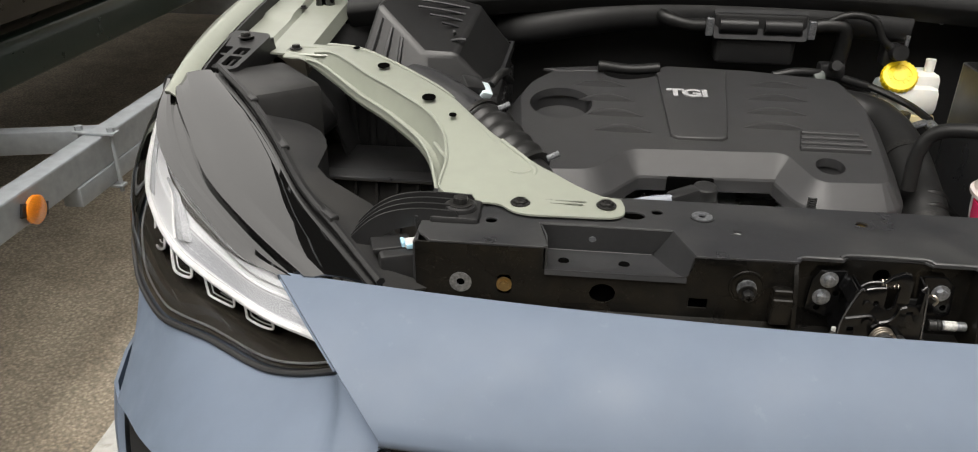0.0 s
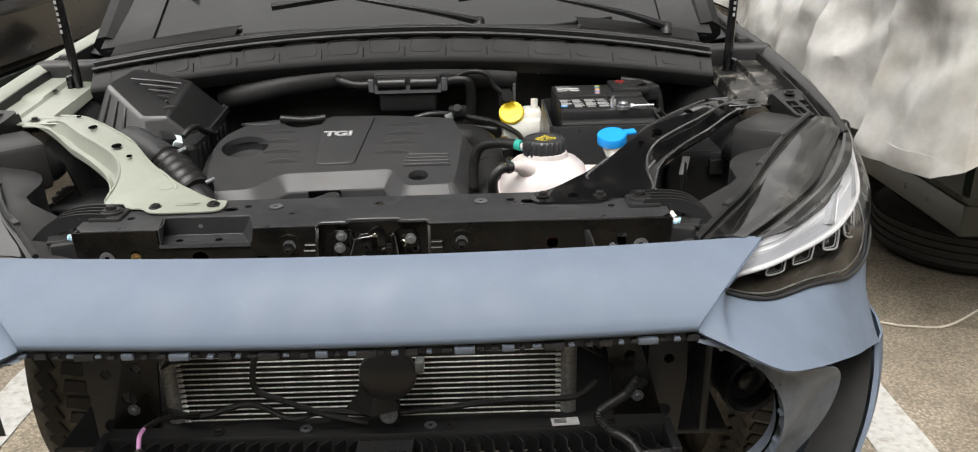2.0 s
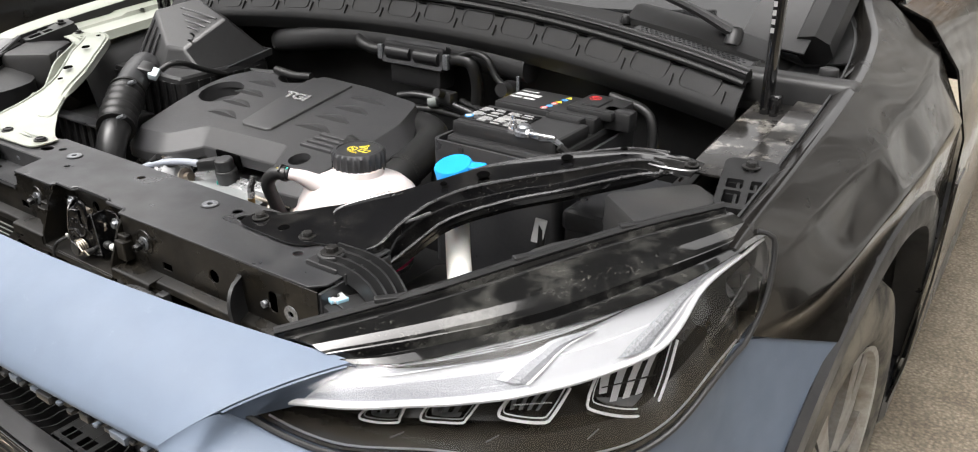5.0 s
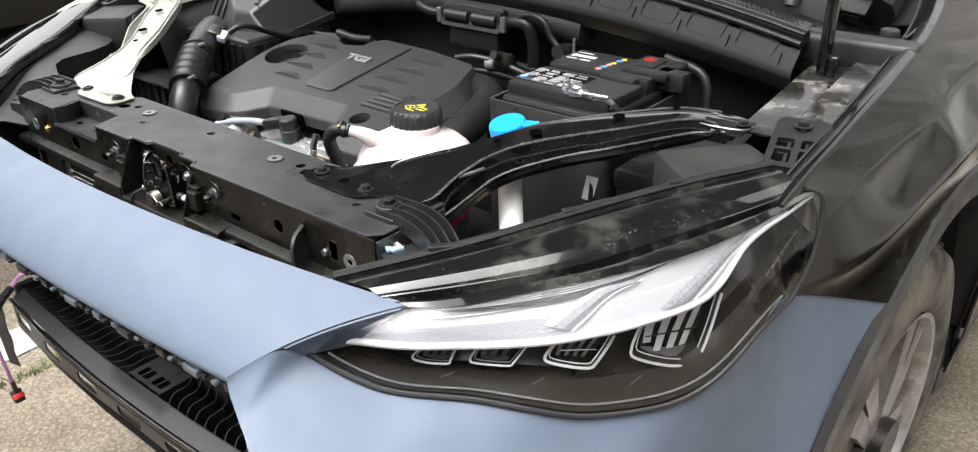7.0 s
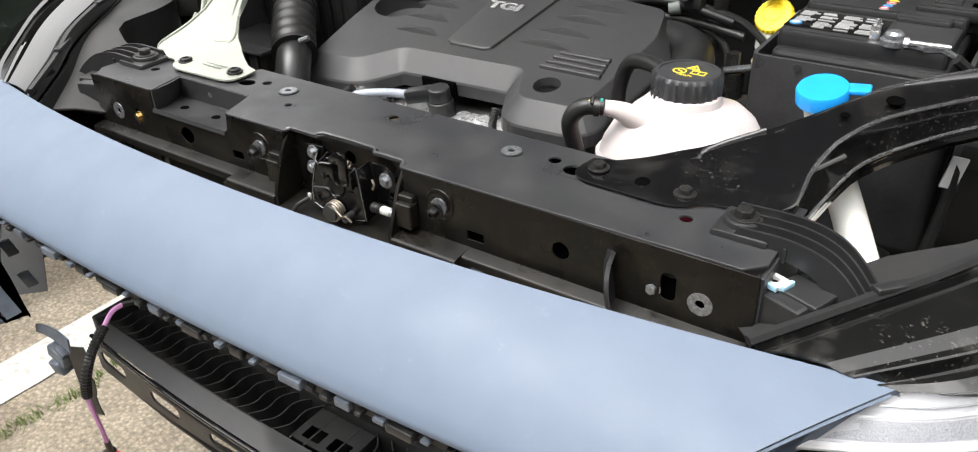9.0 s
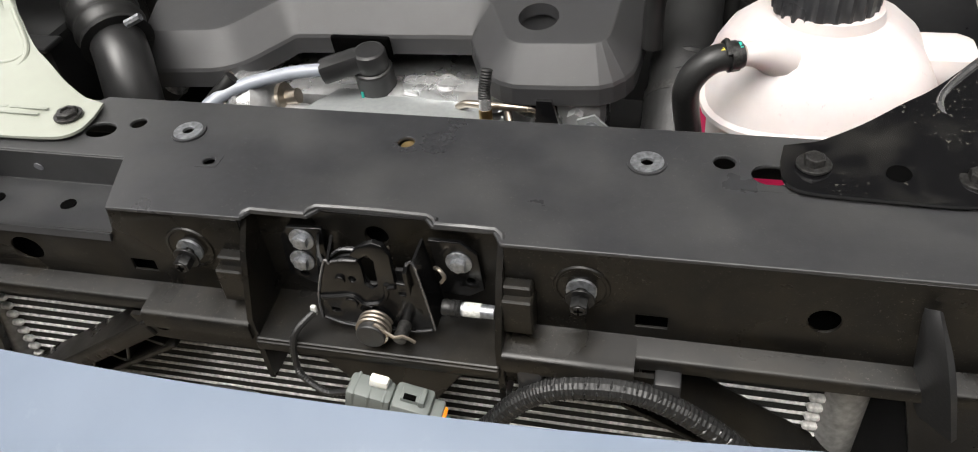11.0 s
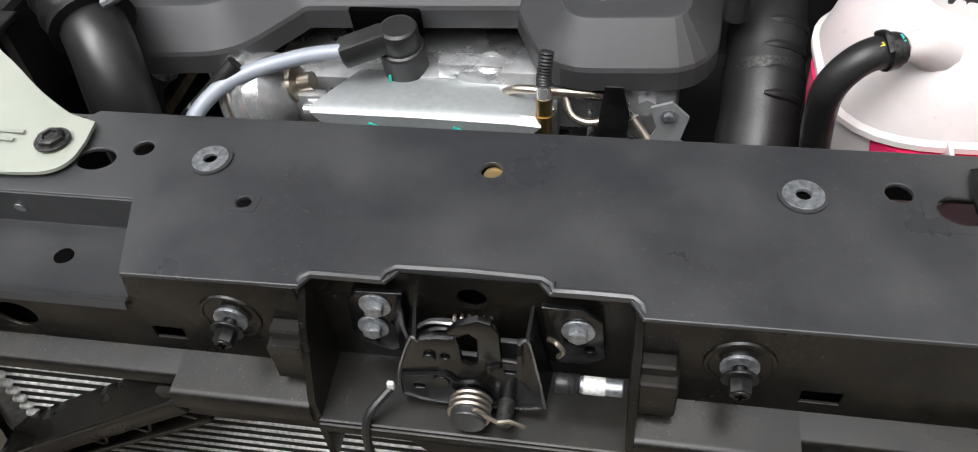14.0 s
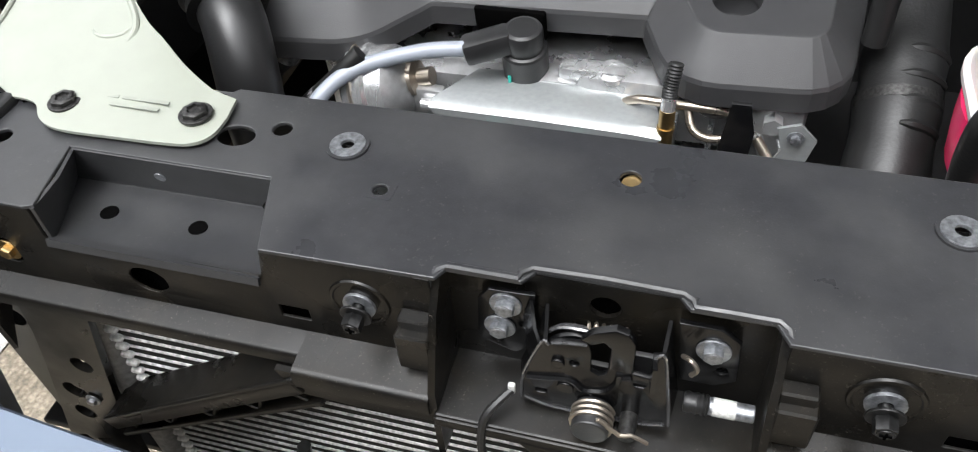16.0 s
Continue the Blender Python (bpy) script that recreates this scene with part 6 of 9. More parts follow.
for k in range(38):
    x = -0.425 + 0.85 * k / 37
    if abs(x) < 0.045:
        continue
    lean = -1 if x < 0 else 1
    rows = []
    for j in range(11):
        f = j / 10
        y = -0.048 - 0.061 * f
        dx = lean * (0.030 * (f - 0.5) + 0.006 * math.sin(2 * math.pi * f))
        rows.append([(x + dx, beam_y(x, y), 0.5765 - 0.004 * f), (x + dx, beam_y(x, y), 0.533)])
    part("wavy_rib", sheet(rows, 0.0018), SATIN_BLACK, beam)
for x in (-0.043, -0.02, 0.02, 0.043):
    part("web", box(0.003, 0.060, 0.045, (x, -0.078, 0.552), 0.001), SATIN_BLACK, beam)
part("centre_plate", plate(rect(-0.042, -0.105, 0.042, -0.050, 0.003), [rect(-0.034, -0.098, -0.006, -0.078, 0.002), rect(0.006, -0.098, 0.034, -0.078, 0.002)], 0.002, pose(0, 0, 0.574)), SATIN_BLACK, beam)
part("label", box(0.044, 0.020, 0.0006, (0.287, -0.030, 0.5855), 0, rot=(0, 0, 4)), WHITE_PRINT, beam, "small white sticker")
bars([(-0.018, 0.006 - 0.003 * k, 0.020, 0.001) for k in range(4)], pose(0.287, -0.030, 0.5860, 0, 0, 4), BLACK_BOLT, beam)
for x in (-0.27, -0.13, 0.10, 0.07, 0.36):
    bolt(beam, (x, -0.028, 0.584), 0.010, "washer" if x in (-0.13, 0.07) else "hex", mat=ZINC if x in (-0.13, 0.07) else BLACK_BOLT)
for s in (-1, 1):
    part("beam_end", box(0.016, 0.085, 0.075, (s * 0.452, -0.060, 0.545), 0.004), SATIN_BLACK, beam)

horn = thing("horn", "black round horn in front of the radiator", "horn")
part("body", lathe([(0.0, 0), (0.036, 0), (0.043, 0.006), (0.045, 0.018), (0.043, 0.026), (0.036, 0.030), (0.0, 0.031)], (0.010, -0.026, 0.692), (90, 0, 0), 36), SATIN_BLACK, horn)
part("bell", sheet([[(-0.034, -0.034, 0.690), (-0.010, -0.046, 0.690), (0.012, -0.040, 0.684)], [(-0.040, -0.036, 0.655), (-0.014, -0.050, 0.655), (0.014, -0.042, 0.650)], [(-0.060, -0.034, 0.628), (-0.020, -0.056, 0.624), (0.024, -0.044, 0.626)]], 0.003), SATIN_BLACK, horn, "flared horn mouth")
part("mount", box(0.02, 0.016, 0.07, (0.012, -0.020, 0.620), 0.004), BLACK_BOLT, horn)
part("mount_ring", lathe([(0.012, 0), (0.015, 0.002), (0.012, 0.004)], (0.006, -0.040, 0.616), (70, 0, 0), 20, open_start=True), ZINC, horn)
part("plug", box(0.014, 0.022, 0.020, (0.060, -0.042, 0.706), 0.003), GREY_CONN, horn)

duct = thing("brake_air_duct", "black round air duct beside the crash beam", "duct")
part("mouth", lathe([(0.048, -0.02), (0.053, 0.0), (0.053, 0.016), (0.050, 0.020), (0.043, 0.016), (0.041, -0.010), (0.030, -0.014), (0.0, -0.014)], (0.605, 0.05, 0.60), (90, 0, 12), 36, open_start=True), SATIN_BLACK, duct)
part("hub", lathe([(0.020, 0), (0.020, 0.012), (0.012, 0.018), (0.0, 0.018)], (0.605, 0.06, 0.60), (90, 0, 12), 20), BLACK_BOLT, duct)
part("pipe", tube([(0.605, 0.07, 0.60), (0.60, 0.14, 0.60), (0.57, 0.22, 0.62), (0.53, 0.30, 0.62)], 0.052, 20, 6, radius=ribbed(0.06)), RUBBER, duct)
part("bracket", box(0.012, 0.06, 0.17, (0.52, 0.03, 0.62), 0.003), SATIN_BLACK, duct)
bracket = thing("lamp_carrier", "black sheet metal carrier behind the bumper", "bracket", )
for s in (-1, 1):
    part("upright", plate([(0, 0.50), (0.055, 0.50), (0.065, 0.62), (0.060, 0.80), (0.0, 0.82)], [circle(0.030, 0.74, 0.012), circle(0.034, 0.66, 0.009), circle(0.028, 0.56, 0.014)], 0.004, Matrix.Translation((s * 0.430 - (0.065 if s < 0 else 0), 0, 0)) @ front(0.03)), SATIN_BLACK, bracket)
    part("stay", box(0.006, 0.16, 0.10, (s * 0.478, 0.115, 0.70), 0.002), SATIN_BLACK, bracket)
    bolt(bracket, (s * 0.46, 0.026, 0.78), 0.011, mat=BLACK_BOLT, rot=(90, 0, 0))

# ---- engine ----
engine = thing("engine", "car engine under a dark grey plastic cover", "engine")


def cover_z(y):
    return 0.884 + 0.205 * (y - 0.33)


COVER = [(-0.348, 0.303), (-0.268, 0.309), (-0.217, 0.362), (-0.008, 0.370), (0.022, 0.306), (0.110, 0.310), (0.118, 0.385), (0.126, 0.500), (0.105, 0.578), (-0.025, 0.597), (-0.160, 0.602), (-0.168, 0.566), (-0.22, 0.550), (-0.250, 0.563),
         (-0.254, 0.592), (-0.320, 0.580), (-0.360, 0.535), (-0.374, 0.490), (-0.366, 0.405)]


def rounded(outline, r, k=5):
    """The outline with its corners rounded off."""
    out = []
    m = len(outline)
    for i in range(m):
        p, a, b = (Vector(outline[j]) for j in (i, i - 1, (i + 1) % m))
        d, e = a - p, b - p
        u, v = p + d.normalized() * min(r, 0.42 * d.length), p + e.normalized() * min(r, 0.42 * e.length)
        out += [tuple((1 - s) ** 2 * u + 2 * s * (1 - s) * p + s * s * v) for s in (j / k for j in range(k + 1))]
    return out


COVER = rounded(COVER, 0.016)


def tilted(outline, hs, thick, rise=0.0, bev=0.004):
    bm = plate(outline, hs, thick, None, bev)
    for v in bm.verts:
        v.co.z += cover_z(v.co.y) + rise
    return bm


hole_l, hole_r = circle(-0.314, 0.474, 0.046, 32, 0.044), circle(0.044, 0.342, 0.019, 24)
cover = part("engine_cover", tilted(COVER, [hole_l, hole_r], 0.012, 0, 0.0), COVER_PLASTIC, engine, "dark grey moulded engine cover with lettering")
# skirt: chamfer and side walls that widen downward
n = len(COVER)
rows = []
for k, (out, dz) in enumerate(((0.0, 0.0), (0.0015, -0.0006), (0.0245, -0.0295), (0.026, -0.033), (0.026, -0.050))):
    row = []
    for i, (x, y) in enumerate(COVER):
        t = (Vector(COVER[(i + 1) % n]) - Vector(COVER[i - 1])).normalized()
        back = min(1, max(0, (y - 0.50) / 0.05))
        o = out * (1 - 0.65 * back)
        row.append((x + t.y * o, y - t.x * o, cover_z(y) + dz * (1 - 0.2 * back)))
    rows.append(row)
part("skirt", sheet(rows, 0.0, closed=True), COVER_PLASTIC, cover, sharp=11)
for c, r, d in (((-0.314, 0.474), 0.046, 0.034), ((0.044, 0.342), 0.019, 0.035)):
    part("well", lathe([(r + 0.0015, -0.002), (r * 0.97, -d * 0.9), (r * 0.7, -d), (0.001, -d)], (*c, cover_z(c[1])), (11.6, 0, 0), 32, open_start=True), COVER_PLASTIC, cover, sharp=60)
# raised middle panel, scalloped fins and the grille bars
part("raised_panel", tilted([(-0.160, 0.395), (-0.150, 0.388), (-0.090, 0.389), (-0.082, 0.396), (-0.062, 0.585), (-0.170, 0.585)], [], 0.012, 0.0045, 0.002), COVER_PLASTIC, cover)
def scallop(x, y, w, h=0.0065, deep=0.022, steps=14):
    """A leaf-shaped fin: a raised front lip that runs back into the cover."""
    rows = [[], [], [], []]
    for i in range(steps + 1):
        u = i / steps
        f = math.sin(math.pi * u)
        px = x + w * (u - 0.5)
        for r, (dy, rise) in enumerate(((-0.002 * f, -0.001), (0.0, h * f), (0.004 * f, h * f), (deep * f + 0.0005, -0.0005))):
            rows[r].append((px, y + dy, cover_z(y + dy) + rise))
    part("scallop", sheet(rows), COVER_PLASTIC, cover, sharp=40)


for k in range(4):
    scallop(-0.226 - 0.010 * k, 0.402 + 0.042 * k, 0.085)
    scallop(-0.012 + 0.008 * k, 0.428 + 0.040 * k, 0.092)
for k in range(4):
    y = 0.375 + 0.013 * k
    part("grille_bar", tilted(rect(0.012 + 0.003 * k, y, 0.104 - 0.002 * k, y + 0.008), [], 0.008, 0.0055, 0.0015), COVER_PLASTIC, cover)
for ch, x in (("T", -0.146), ("G", -0.122), ("I", -0.103)):
    lettering("letter", ch, 0.033, 0.0015, pose(x, 0.494, cover_z(0.497) + 0.0068, 11.6) @ Matrix.Diagonal((1.18, 0.86, 1, 1)), CHROME, cover, "bright silver raised letter", 0.0016)
# black box in place of the shade in a cut-out
part("cut_out", box(0.062, 0.006, 0.030, (-0.135, 0.337, 0.848), 0.003, rot=(8, 0, 0)), SHADE_BLACK, cover, "black box standing in for a shaded square cut-out")
part("edge_trim", tilted([(-0.345, 0.575), (-0.255, 0.590), (-0.255, 0.575), (-0.318, 0.567)], [], 0.004, 0.002, 0.001), COVER_PLASTIC, cover)
# block below
part("block", box(0.42, 0.24, 0.22, (-0.12, 0.46, 0.70), 0.02), ALUMINIUM, engine, "cast aluminium engine block")
part("cylinder_head", join(box(0.30, 0.05, 0.05, (-0.08, 0.335, 0.785), 0.012), box(0.09, 0.03, 0.03, (-0.03, 0.318, 0.812), 0.012), box(0.06, 0.03, 0.022, (-0.10, 0.318, 0.808), 0.01), cyl(0.02, 0.03, (0.04, 0.32, 0.80), seg=20, bev=0.004)), ALUMINIUM, engine, "cast aluminium cylinder head edge")
part("head_rib", join(*[box(0.005, 0.05, 0.04, (-0.20 + 0.03 * k, 0.322, 0.775), 0.002) for k in range(9)]), ALUMINIUM, engine)
shield = part("heat_shield", sheet([[(-0.160, 0.318, 0.812), (-0.09, 0.32, 0.814), (-0.024, 0.318, 0.812), (-0.004, 0.293, 0.812)], [(-0.186, 0.266, 0.816), (-0.10, 0.265, 0.818), (-0.02, 0.264, 0.817), (0.004, 0.262, 0.815)],
                             [(-0.187, 0.258, 0.812), (-0.10, 0.257, 0.813), (-0.02, 0.256, 0.812), (0.004, 0.256, 0.810)], [(-0.155, 0.255, 0.775), (-0.10, 0.254, 0.775), (-0.04, 0.254, 0.775), (-0.03, 0.254, 0.775)]], 0.0018), SHIELD, engine, "dull silver heat shield sheet")
for x in (-0.140, -0.070):
    bolt(shield, (x, 0.252, 0.800), 0.007, mat=ZINC, rot=(90, 0, 0))
    part("paint_mark", box(0.010, 0.002, 0.006, (x + 0.008, 0.2515, 0.806), 0.001, rot=(0, 30, 0)), GREEN_MARK, shield)
part("actuator", lathe([(0.0, 0), (0.030, 0), (0.038, 0.006), (0.038, 0.020), (0.040, 0.022), (0.040, 0.026), (0.036, 0.028), (0.034, 0.042), (0.020, 0.050), (0.0, 0.052)], (-0.262, 0.285, 0.800), (10, 75, 10), 32), ALUMINIUM, engine, "round aluminium turbo actuator")
part("actuator_seam", lathe([(0.038, 0), (0.0425, 0.001), (0.0425, 0.004), (0.038, 0.005)], (-0.2505, 0.2885, 0.803), (10, 75, 10), 36), STEEL_PIPE, engine)
part("actuator_cap", lathe([(0.0, 0), (0.016, 0), (0.016, 0.006), (0.008, 0.008), (0.008, 0.020), (0.0, 0.020)], (-0.214, 0.295, 0.811), (10, 75, 10), 24), STEEL_PIPE, engine)
side_hose = part("branch_hose", tube([(-0.300, 0.315, 0.86), (-0.314, 0.300, 0.843), (-0.332, 0.298, 0.820), (-0.352, 0.295, 0.800), (-0.362, 0.292, 0.76)], 0.0115, 12, 6), RUBBER, engine, "black rubber branch hose")
part("band", tube([(-0.326, 0.299, 0.829), (-0.334, 0.2975, 0.817)], 0.0124, 16, 3), SILVER_BAND, side_hose, "worn silver tape band")
side_hose = part("branch_hose", tube([(-0.245, 0.27, 0.85), (-0.259, 0.262, 0.837), (-0.280, 0.258, 0.817), (-0.302, 0.255, 0.795), (-0.315, 0.25, 0.76)], 0.0075, 12, 6), RUBBER, engine)
part("band", tube([(-0.284, 0.2575, 0.813), (-0.292, 0.2565, 0.805)], 0.0081, 16, 3), SILVER_BAND, side_hose)
part("actuator_fork", join(box(0.03, 0.012, 0.03, (-0.197, 0.288, 0.795), 0.004), cyl(0.005, 0.03, (-0.20, 0.276, 0.80), (0, 90, 0), 10)), ALUMINIUM, engine)
coil_body = part("ignition_coil", join(cyl(0.0195, 0.045, (-0.118, 0.322, 0.798), (10, 0, 0), 28, bev=0.003), cyl(0.0165, 0.024, (-0.118, 0.315, 0.838), (8, 0, 0), 28, bev=0.004)), SATIN_BLACK, engine, "black plug elbow")
part("elbow_arm", box(0.042, 0.023, 0.021, (-0.146, 0.303, 0.848), 0.005, rot=(0, -12, 20)), SATIN_BLACK, coil_body)
part("collar", lathe([(0.0215, 0), (0.024, 0.002), (0.024, 0.006), (0.0215, 0.008)], (-0.118, 0.323, 0.792), (10, 0, 0), 28), ALUMINIUM, coil_body)
part("paint_mark", box(0.003, 0.002, 0.012, (-0.128, 0.3005, 0.815), 0.0008), GREEN_MARK, coil_body)
part("grey_pipe", tube([(-0.155, 0.296, 0.848), (-0.20, 0.285, 0.846), (-0.25, 0.262, 0.838), (-0.275, 0.232, 0.822), (-0.282, 0.21, 0.79)], 0.0066, 10, 8), GREY_HOSE, engine, "grey plastic breather pipe")
lambda_body = part("lambda_sensor", join(cyl(0.0062, 0.042, (0.006, 0.262, 0.792), (-4, 0, 0), 14), cyl(0.009, 0.008, (0.006, 0.262, 0.786), (-4, 0, 0), 6), cyl(0.0070, 0.003, (0.006, 0.2635, 0.815), (-4, 0, 0), 14)), BRASS, engine, "brass-coloured lambda sensor")
part("collar", cyl(0.0060, 0.012, (0.006, 0.265, 0.833), (-4, 0, 0), 14, bev=0.0008), CHROME, lambda_body)
part("sensor_boot", tube([(0.006, 0.2655, 0.844), (0.006, 0.267, 0.852), (0.007, 0.270, 0.860), (0.008, 0.274, 0.870)], 0.0050, 12, 8, radius=ribbed(0.22)), RUBBER, lambda_body)
part("oil_pipe", tube([(-0.035, 0.300, 0.806), (-0.02, 0.288, 0.822), (0.00, 0.285, 0.824), (0.04, 0.285, 0.823), (0.055, 0.292, 0.815)], 0.0038, 10, 6), STEEL_PIPE, engine, "bare steel oil pipe")
part("oil_pipe", tube([(0.02, 0.290, 0.818), (0.026, 0.280, 0.805), (0.040, 0.277, 0.800), (0.06, 0.280, 0.803)], 0.0036, 10, 6), STEEL_PIPE, engine)
part("oil_pipe", tube([(0.075, 0.285, 0.800), (0.088, 0.275, 0.785), (0.095, 0.262, 0.772), (0.12, 0.258, 0.770), (0.15, 0.258, 0.770)], 0.0042, 10, 6), STEEL_PIPE, engine)
part("flange_plate", plate([(-0.012, -0.02), (0.014, -0.016), (0.02, 0.012), (0.006, 0.026), (-0.010, 0.02), (-0.004, 0.0)], [circle(0.006, 0.012, 0.003, 12)], 0.003, Matrix.Translation((0.098, 0.274, 0.800)) @ FACE_FRONT), SHIELD, engine)
for x, z in ((0.102, 0.815), (0.112, 0.785)):
    bolt(engine, (x, 0.272, z), 0.0065, mat=ZINC, rot=(90, 0, 0))
part("casting_boss", join(lathe([(0.0, 0), (0.013, 0), (0.014, 0.002), (0.012, 0.005), (0.007, 0.006), (0.006, 0.003), (0.0, 0.003)], (-0.045, 0.316, 0.822), (14, 0, 0), 24), box(0.06, 0.02, 0.014, (-0.060, 0.318, 0.822), 0.006)), ALUMINIUM, engine)
part("oil_pipe", tube([(-0.005, 0.33, 0.818), (0.02, 0.325, 0.822), (0.05, 0.33, 0.82)], 0.004, 8, 6), ALUMINIUM, engine)
part("oil_pipe", tube([(0.06, 0.32, 0.815), (0.075, 0.295, 0.80), (0.085, 0.28, 0.785), (0.11, 0.275, 0.782), (0.14, 0.275, 0.782)], 0.004, 8, 8), ALUMINIUM, engine)
part("lift_bracket", plate([(-0.012, 0), (0.014, 0), (0.016, 0.05), (0.010, 0.075), (-0.004, 0.075), (-0.008, 0.04)], [circle(0.002, 0.012, 0.002)], 0.004, Matrix.Translation((0.056, 0.272, 0.765)) @ FACE_FRONT), GLOSS_BLACK, engine, "black sheet bracket")
part("cast_corner", join(box(0.05, 0.04, 0.06, (0.085, 0.31, 0.80), 0.01), cyl(0.008, 0.012, (0.085, 0.292, 0.815), (90, 0, 0), 6), cyl(0.007, 0.010, (0.10, 0.292, 0.785), (90, 0, 0), 6)), ALUMINIUM, engine)

intake = thing("charge_air_hose", "thick black ribbed rubber charge air hose", "hose")
part("hose", tube([(0.06, 0.57, 0.885), (0.12, 0.575, 0.890), (0.165, 0.545, 0.885), (0.180, 0.48, 0.87), (0.180, 0.40, 0.845), (0.176, 0.32, 0.81), (0.17, 0.25, 0.76), (0.165, 0.20, 0.70)], 0.031, 18, 6, radius=lambda s, i: 1.0 + (0.05 if s > 0.60 and i % 3 == 0 else 0)), RUBBER, intake)
for p, q in (((0.180, 0.455, 0.862), (0.180, 0.445, 0.859)), ((0.176, 0.33, 0.815), (0.176, 0.322, 0.811))):
    part("hose_clamp", tube([p, q], 0.0325, 24, 2), BLACK_BOLT, intake, "dark steel hose clamp")
def arc_ribs(owner, c, along, r, spans):
    """Short raised ribs across the visible side of a hose."""
    d = Vector(along).normalized()
    side = Vector((1, 0, 0))
    up = side.cross(d).normalized()
    for k, (shift, a0, a1) in enumerate(spans):
        q = Vector(c) + d * shift
        pts = [q + r * (math.cos(math.radians(a)) * up + math.sin(math.radians(a)) * side) for a in np.linspace(a0, a1, 9)]
        part("raised_rib", tube(pts, 0.0042, 8, 2, radius=lambda s, i: 0.35 + 0.65 * min(1, 5 * min(s, 1 - s))), RUBBER, owner)


arc_ribs(intake, (0.178, 0.36, 0.828), (0.008, 0.08, 0.038), 0.031, [(0.0, -10, 80), (-0.022, -10, 80), (-0.043, -5, 80), (-0.064, 0, 80)])
vent_hose = thing("coolant_hose", "thin black coolant vent hose with green end", "hose")
part("hose", tube([(0.215, 0.172, 0.953), (0.195, 0.163, 0.952), (0.182, 0.16, 0.935), (0.183, 0.168, 0.905), (0.19, 0.18, 0.86), (0.195, 0.19, 0.82)], 0.0095, 12, 8), RUBBER, vent_hose)
part("paint_mark", tube([(0.214, 0.171, 0.9565), (0.207, 0.1675, 0.957)], 0.0062, 8, 3), GREEN_MARK, vent_hose)
part("hose_clip", tube([(0.212, 0.170, 0.953), (0.206, 0.1675, 0.953)], 0.0107, 14, 2), BLACK_BOLT, vent_hose)
part("paint_mark", tube([(0.2035, 0.1635, 0.9605), (0.2005, 0.1620, 0.9598)], 0.0022, 8, 3), YELLOW_PRINT, vent_hose)
part("wire_clip", tube([(0.208, 0.158, 0.960), (0.205, 0.168, 0.965), (0.203, 0.178, 0.958)], 0.0018, 6, 4), BLACK_BOLT, vent_hose)
vent_hose2 = thing("coolant_hose", "black coolant hose running behind the tank", "hose")
part("hose", tube([(0.235, 0.29, 0.955), (0.20, 0.315, 0.953), (0.165, 0.34, 0.94), (0.150, 0.345, 0.91), (0.148, 0.34, 0.86)], 0.0095, 12, 8), RUBBER, vent_hose2)
part("paint_mark", tube([(0.238, 0.287, 0.955), (0.228, 0.295, 0.955)], 0.0099, 12, 3), GREEN_MARK, vent_hose2)

# ---- coolant tank ----
tank = thing("coolant_tank", "milky white coolant expansion tank with pink fluid", "coolant tank")
prof = [(0.02, -0.075), (0.05, -0.073), (0.071, -0.063), (0.080, -0.045), (0.083, -0.020), (0.084, 0.001), (0.0885, 0.003), (0.0885, 0.007), (0.0845, 0.009), (0.080, 0.024), (0.070, 0.042), (0.054, 0.056), (0.040, 0.062), (0.036, 0.064), (0.034, 0.072), (0.0, 0.072)]
def squarish(a, j):
    return 0.006 * math.cos(4 * a) * -1 if 2 < j < 12 else 0
body = lathe(prof, (0, 0, 0), seg=48, wave=squarish)
for v in body.verts:
    v.co.x *= 1.05
    v.co.y *= 0.95
part("body", move(body, pose(0.278, 0.240, 0.885)), TANK, tank, sharp=30)
part("fluid", lathe([(0.0, -0.078), (0.052, -0.0765), (0.0735, -0.066), (0.0832, -0.046), (0.0866, -0.022), (0.0880, 0.0005), (0.0, 0.0005)], (0.278, 0.239, 0.8845), seg=40), COOLANT, tank, "pink coolant low in the tank")
part("outlet", tube([(0.215, 0.172, 0.953), (0.230, 0.182, 0.948), (0.252, 0.205, 0.928)], 0.0082, 12, 4, radius=lambda s, i: 1 + 1.1 * s * s), TANK, tank)
part("outlet", tube([(0.238, 0.288, 0.955), (0.255, 0.27, 0.945)], 0.0075, 12, 3), TANK, tank)
for x in (0.258, 0.290):
    part("rib", box(0.003, 0.03, 0.05, (x, 0.157, 0.868), 0.001, rot=(18, 0, 0)), TANK, tank)
part("shoulder", box(0.07, 0.05, 0.035, (0.355, 0.255, 0.905), 0.014), TANK, tank)
cap = part("cap", lathe([(0.036, 0), (0.0365, 0.004), (0.0365, 0.024), (0.034, 0.028), (0.030, 0.0285), (0.0295, 0.027), (0.0, 0.027)], (0.274, 0.247, 0.952), seg=96, wave=lambda a, j: 0.0012 * (1 if math.sin(24 * a) > 0 else -0.4) if j < 3 else 0), BLACK_PLASTIC, tank, "black ribbed screw cap with yellow symbols")
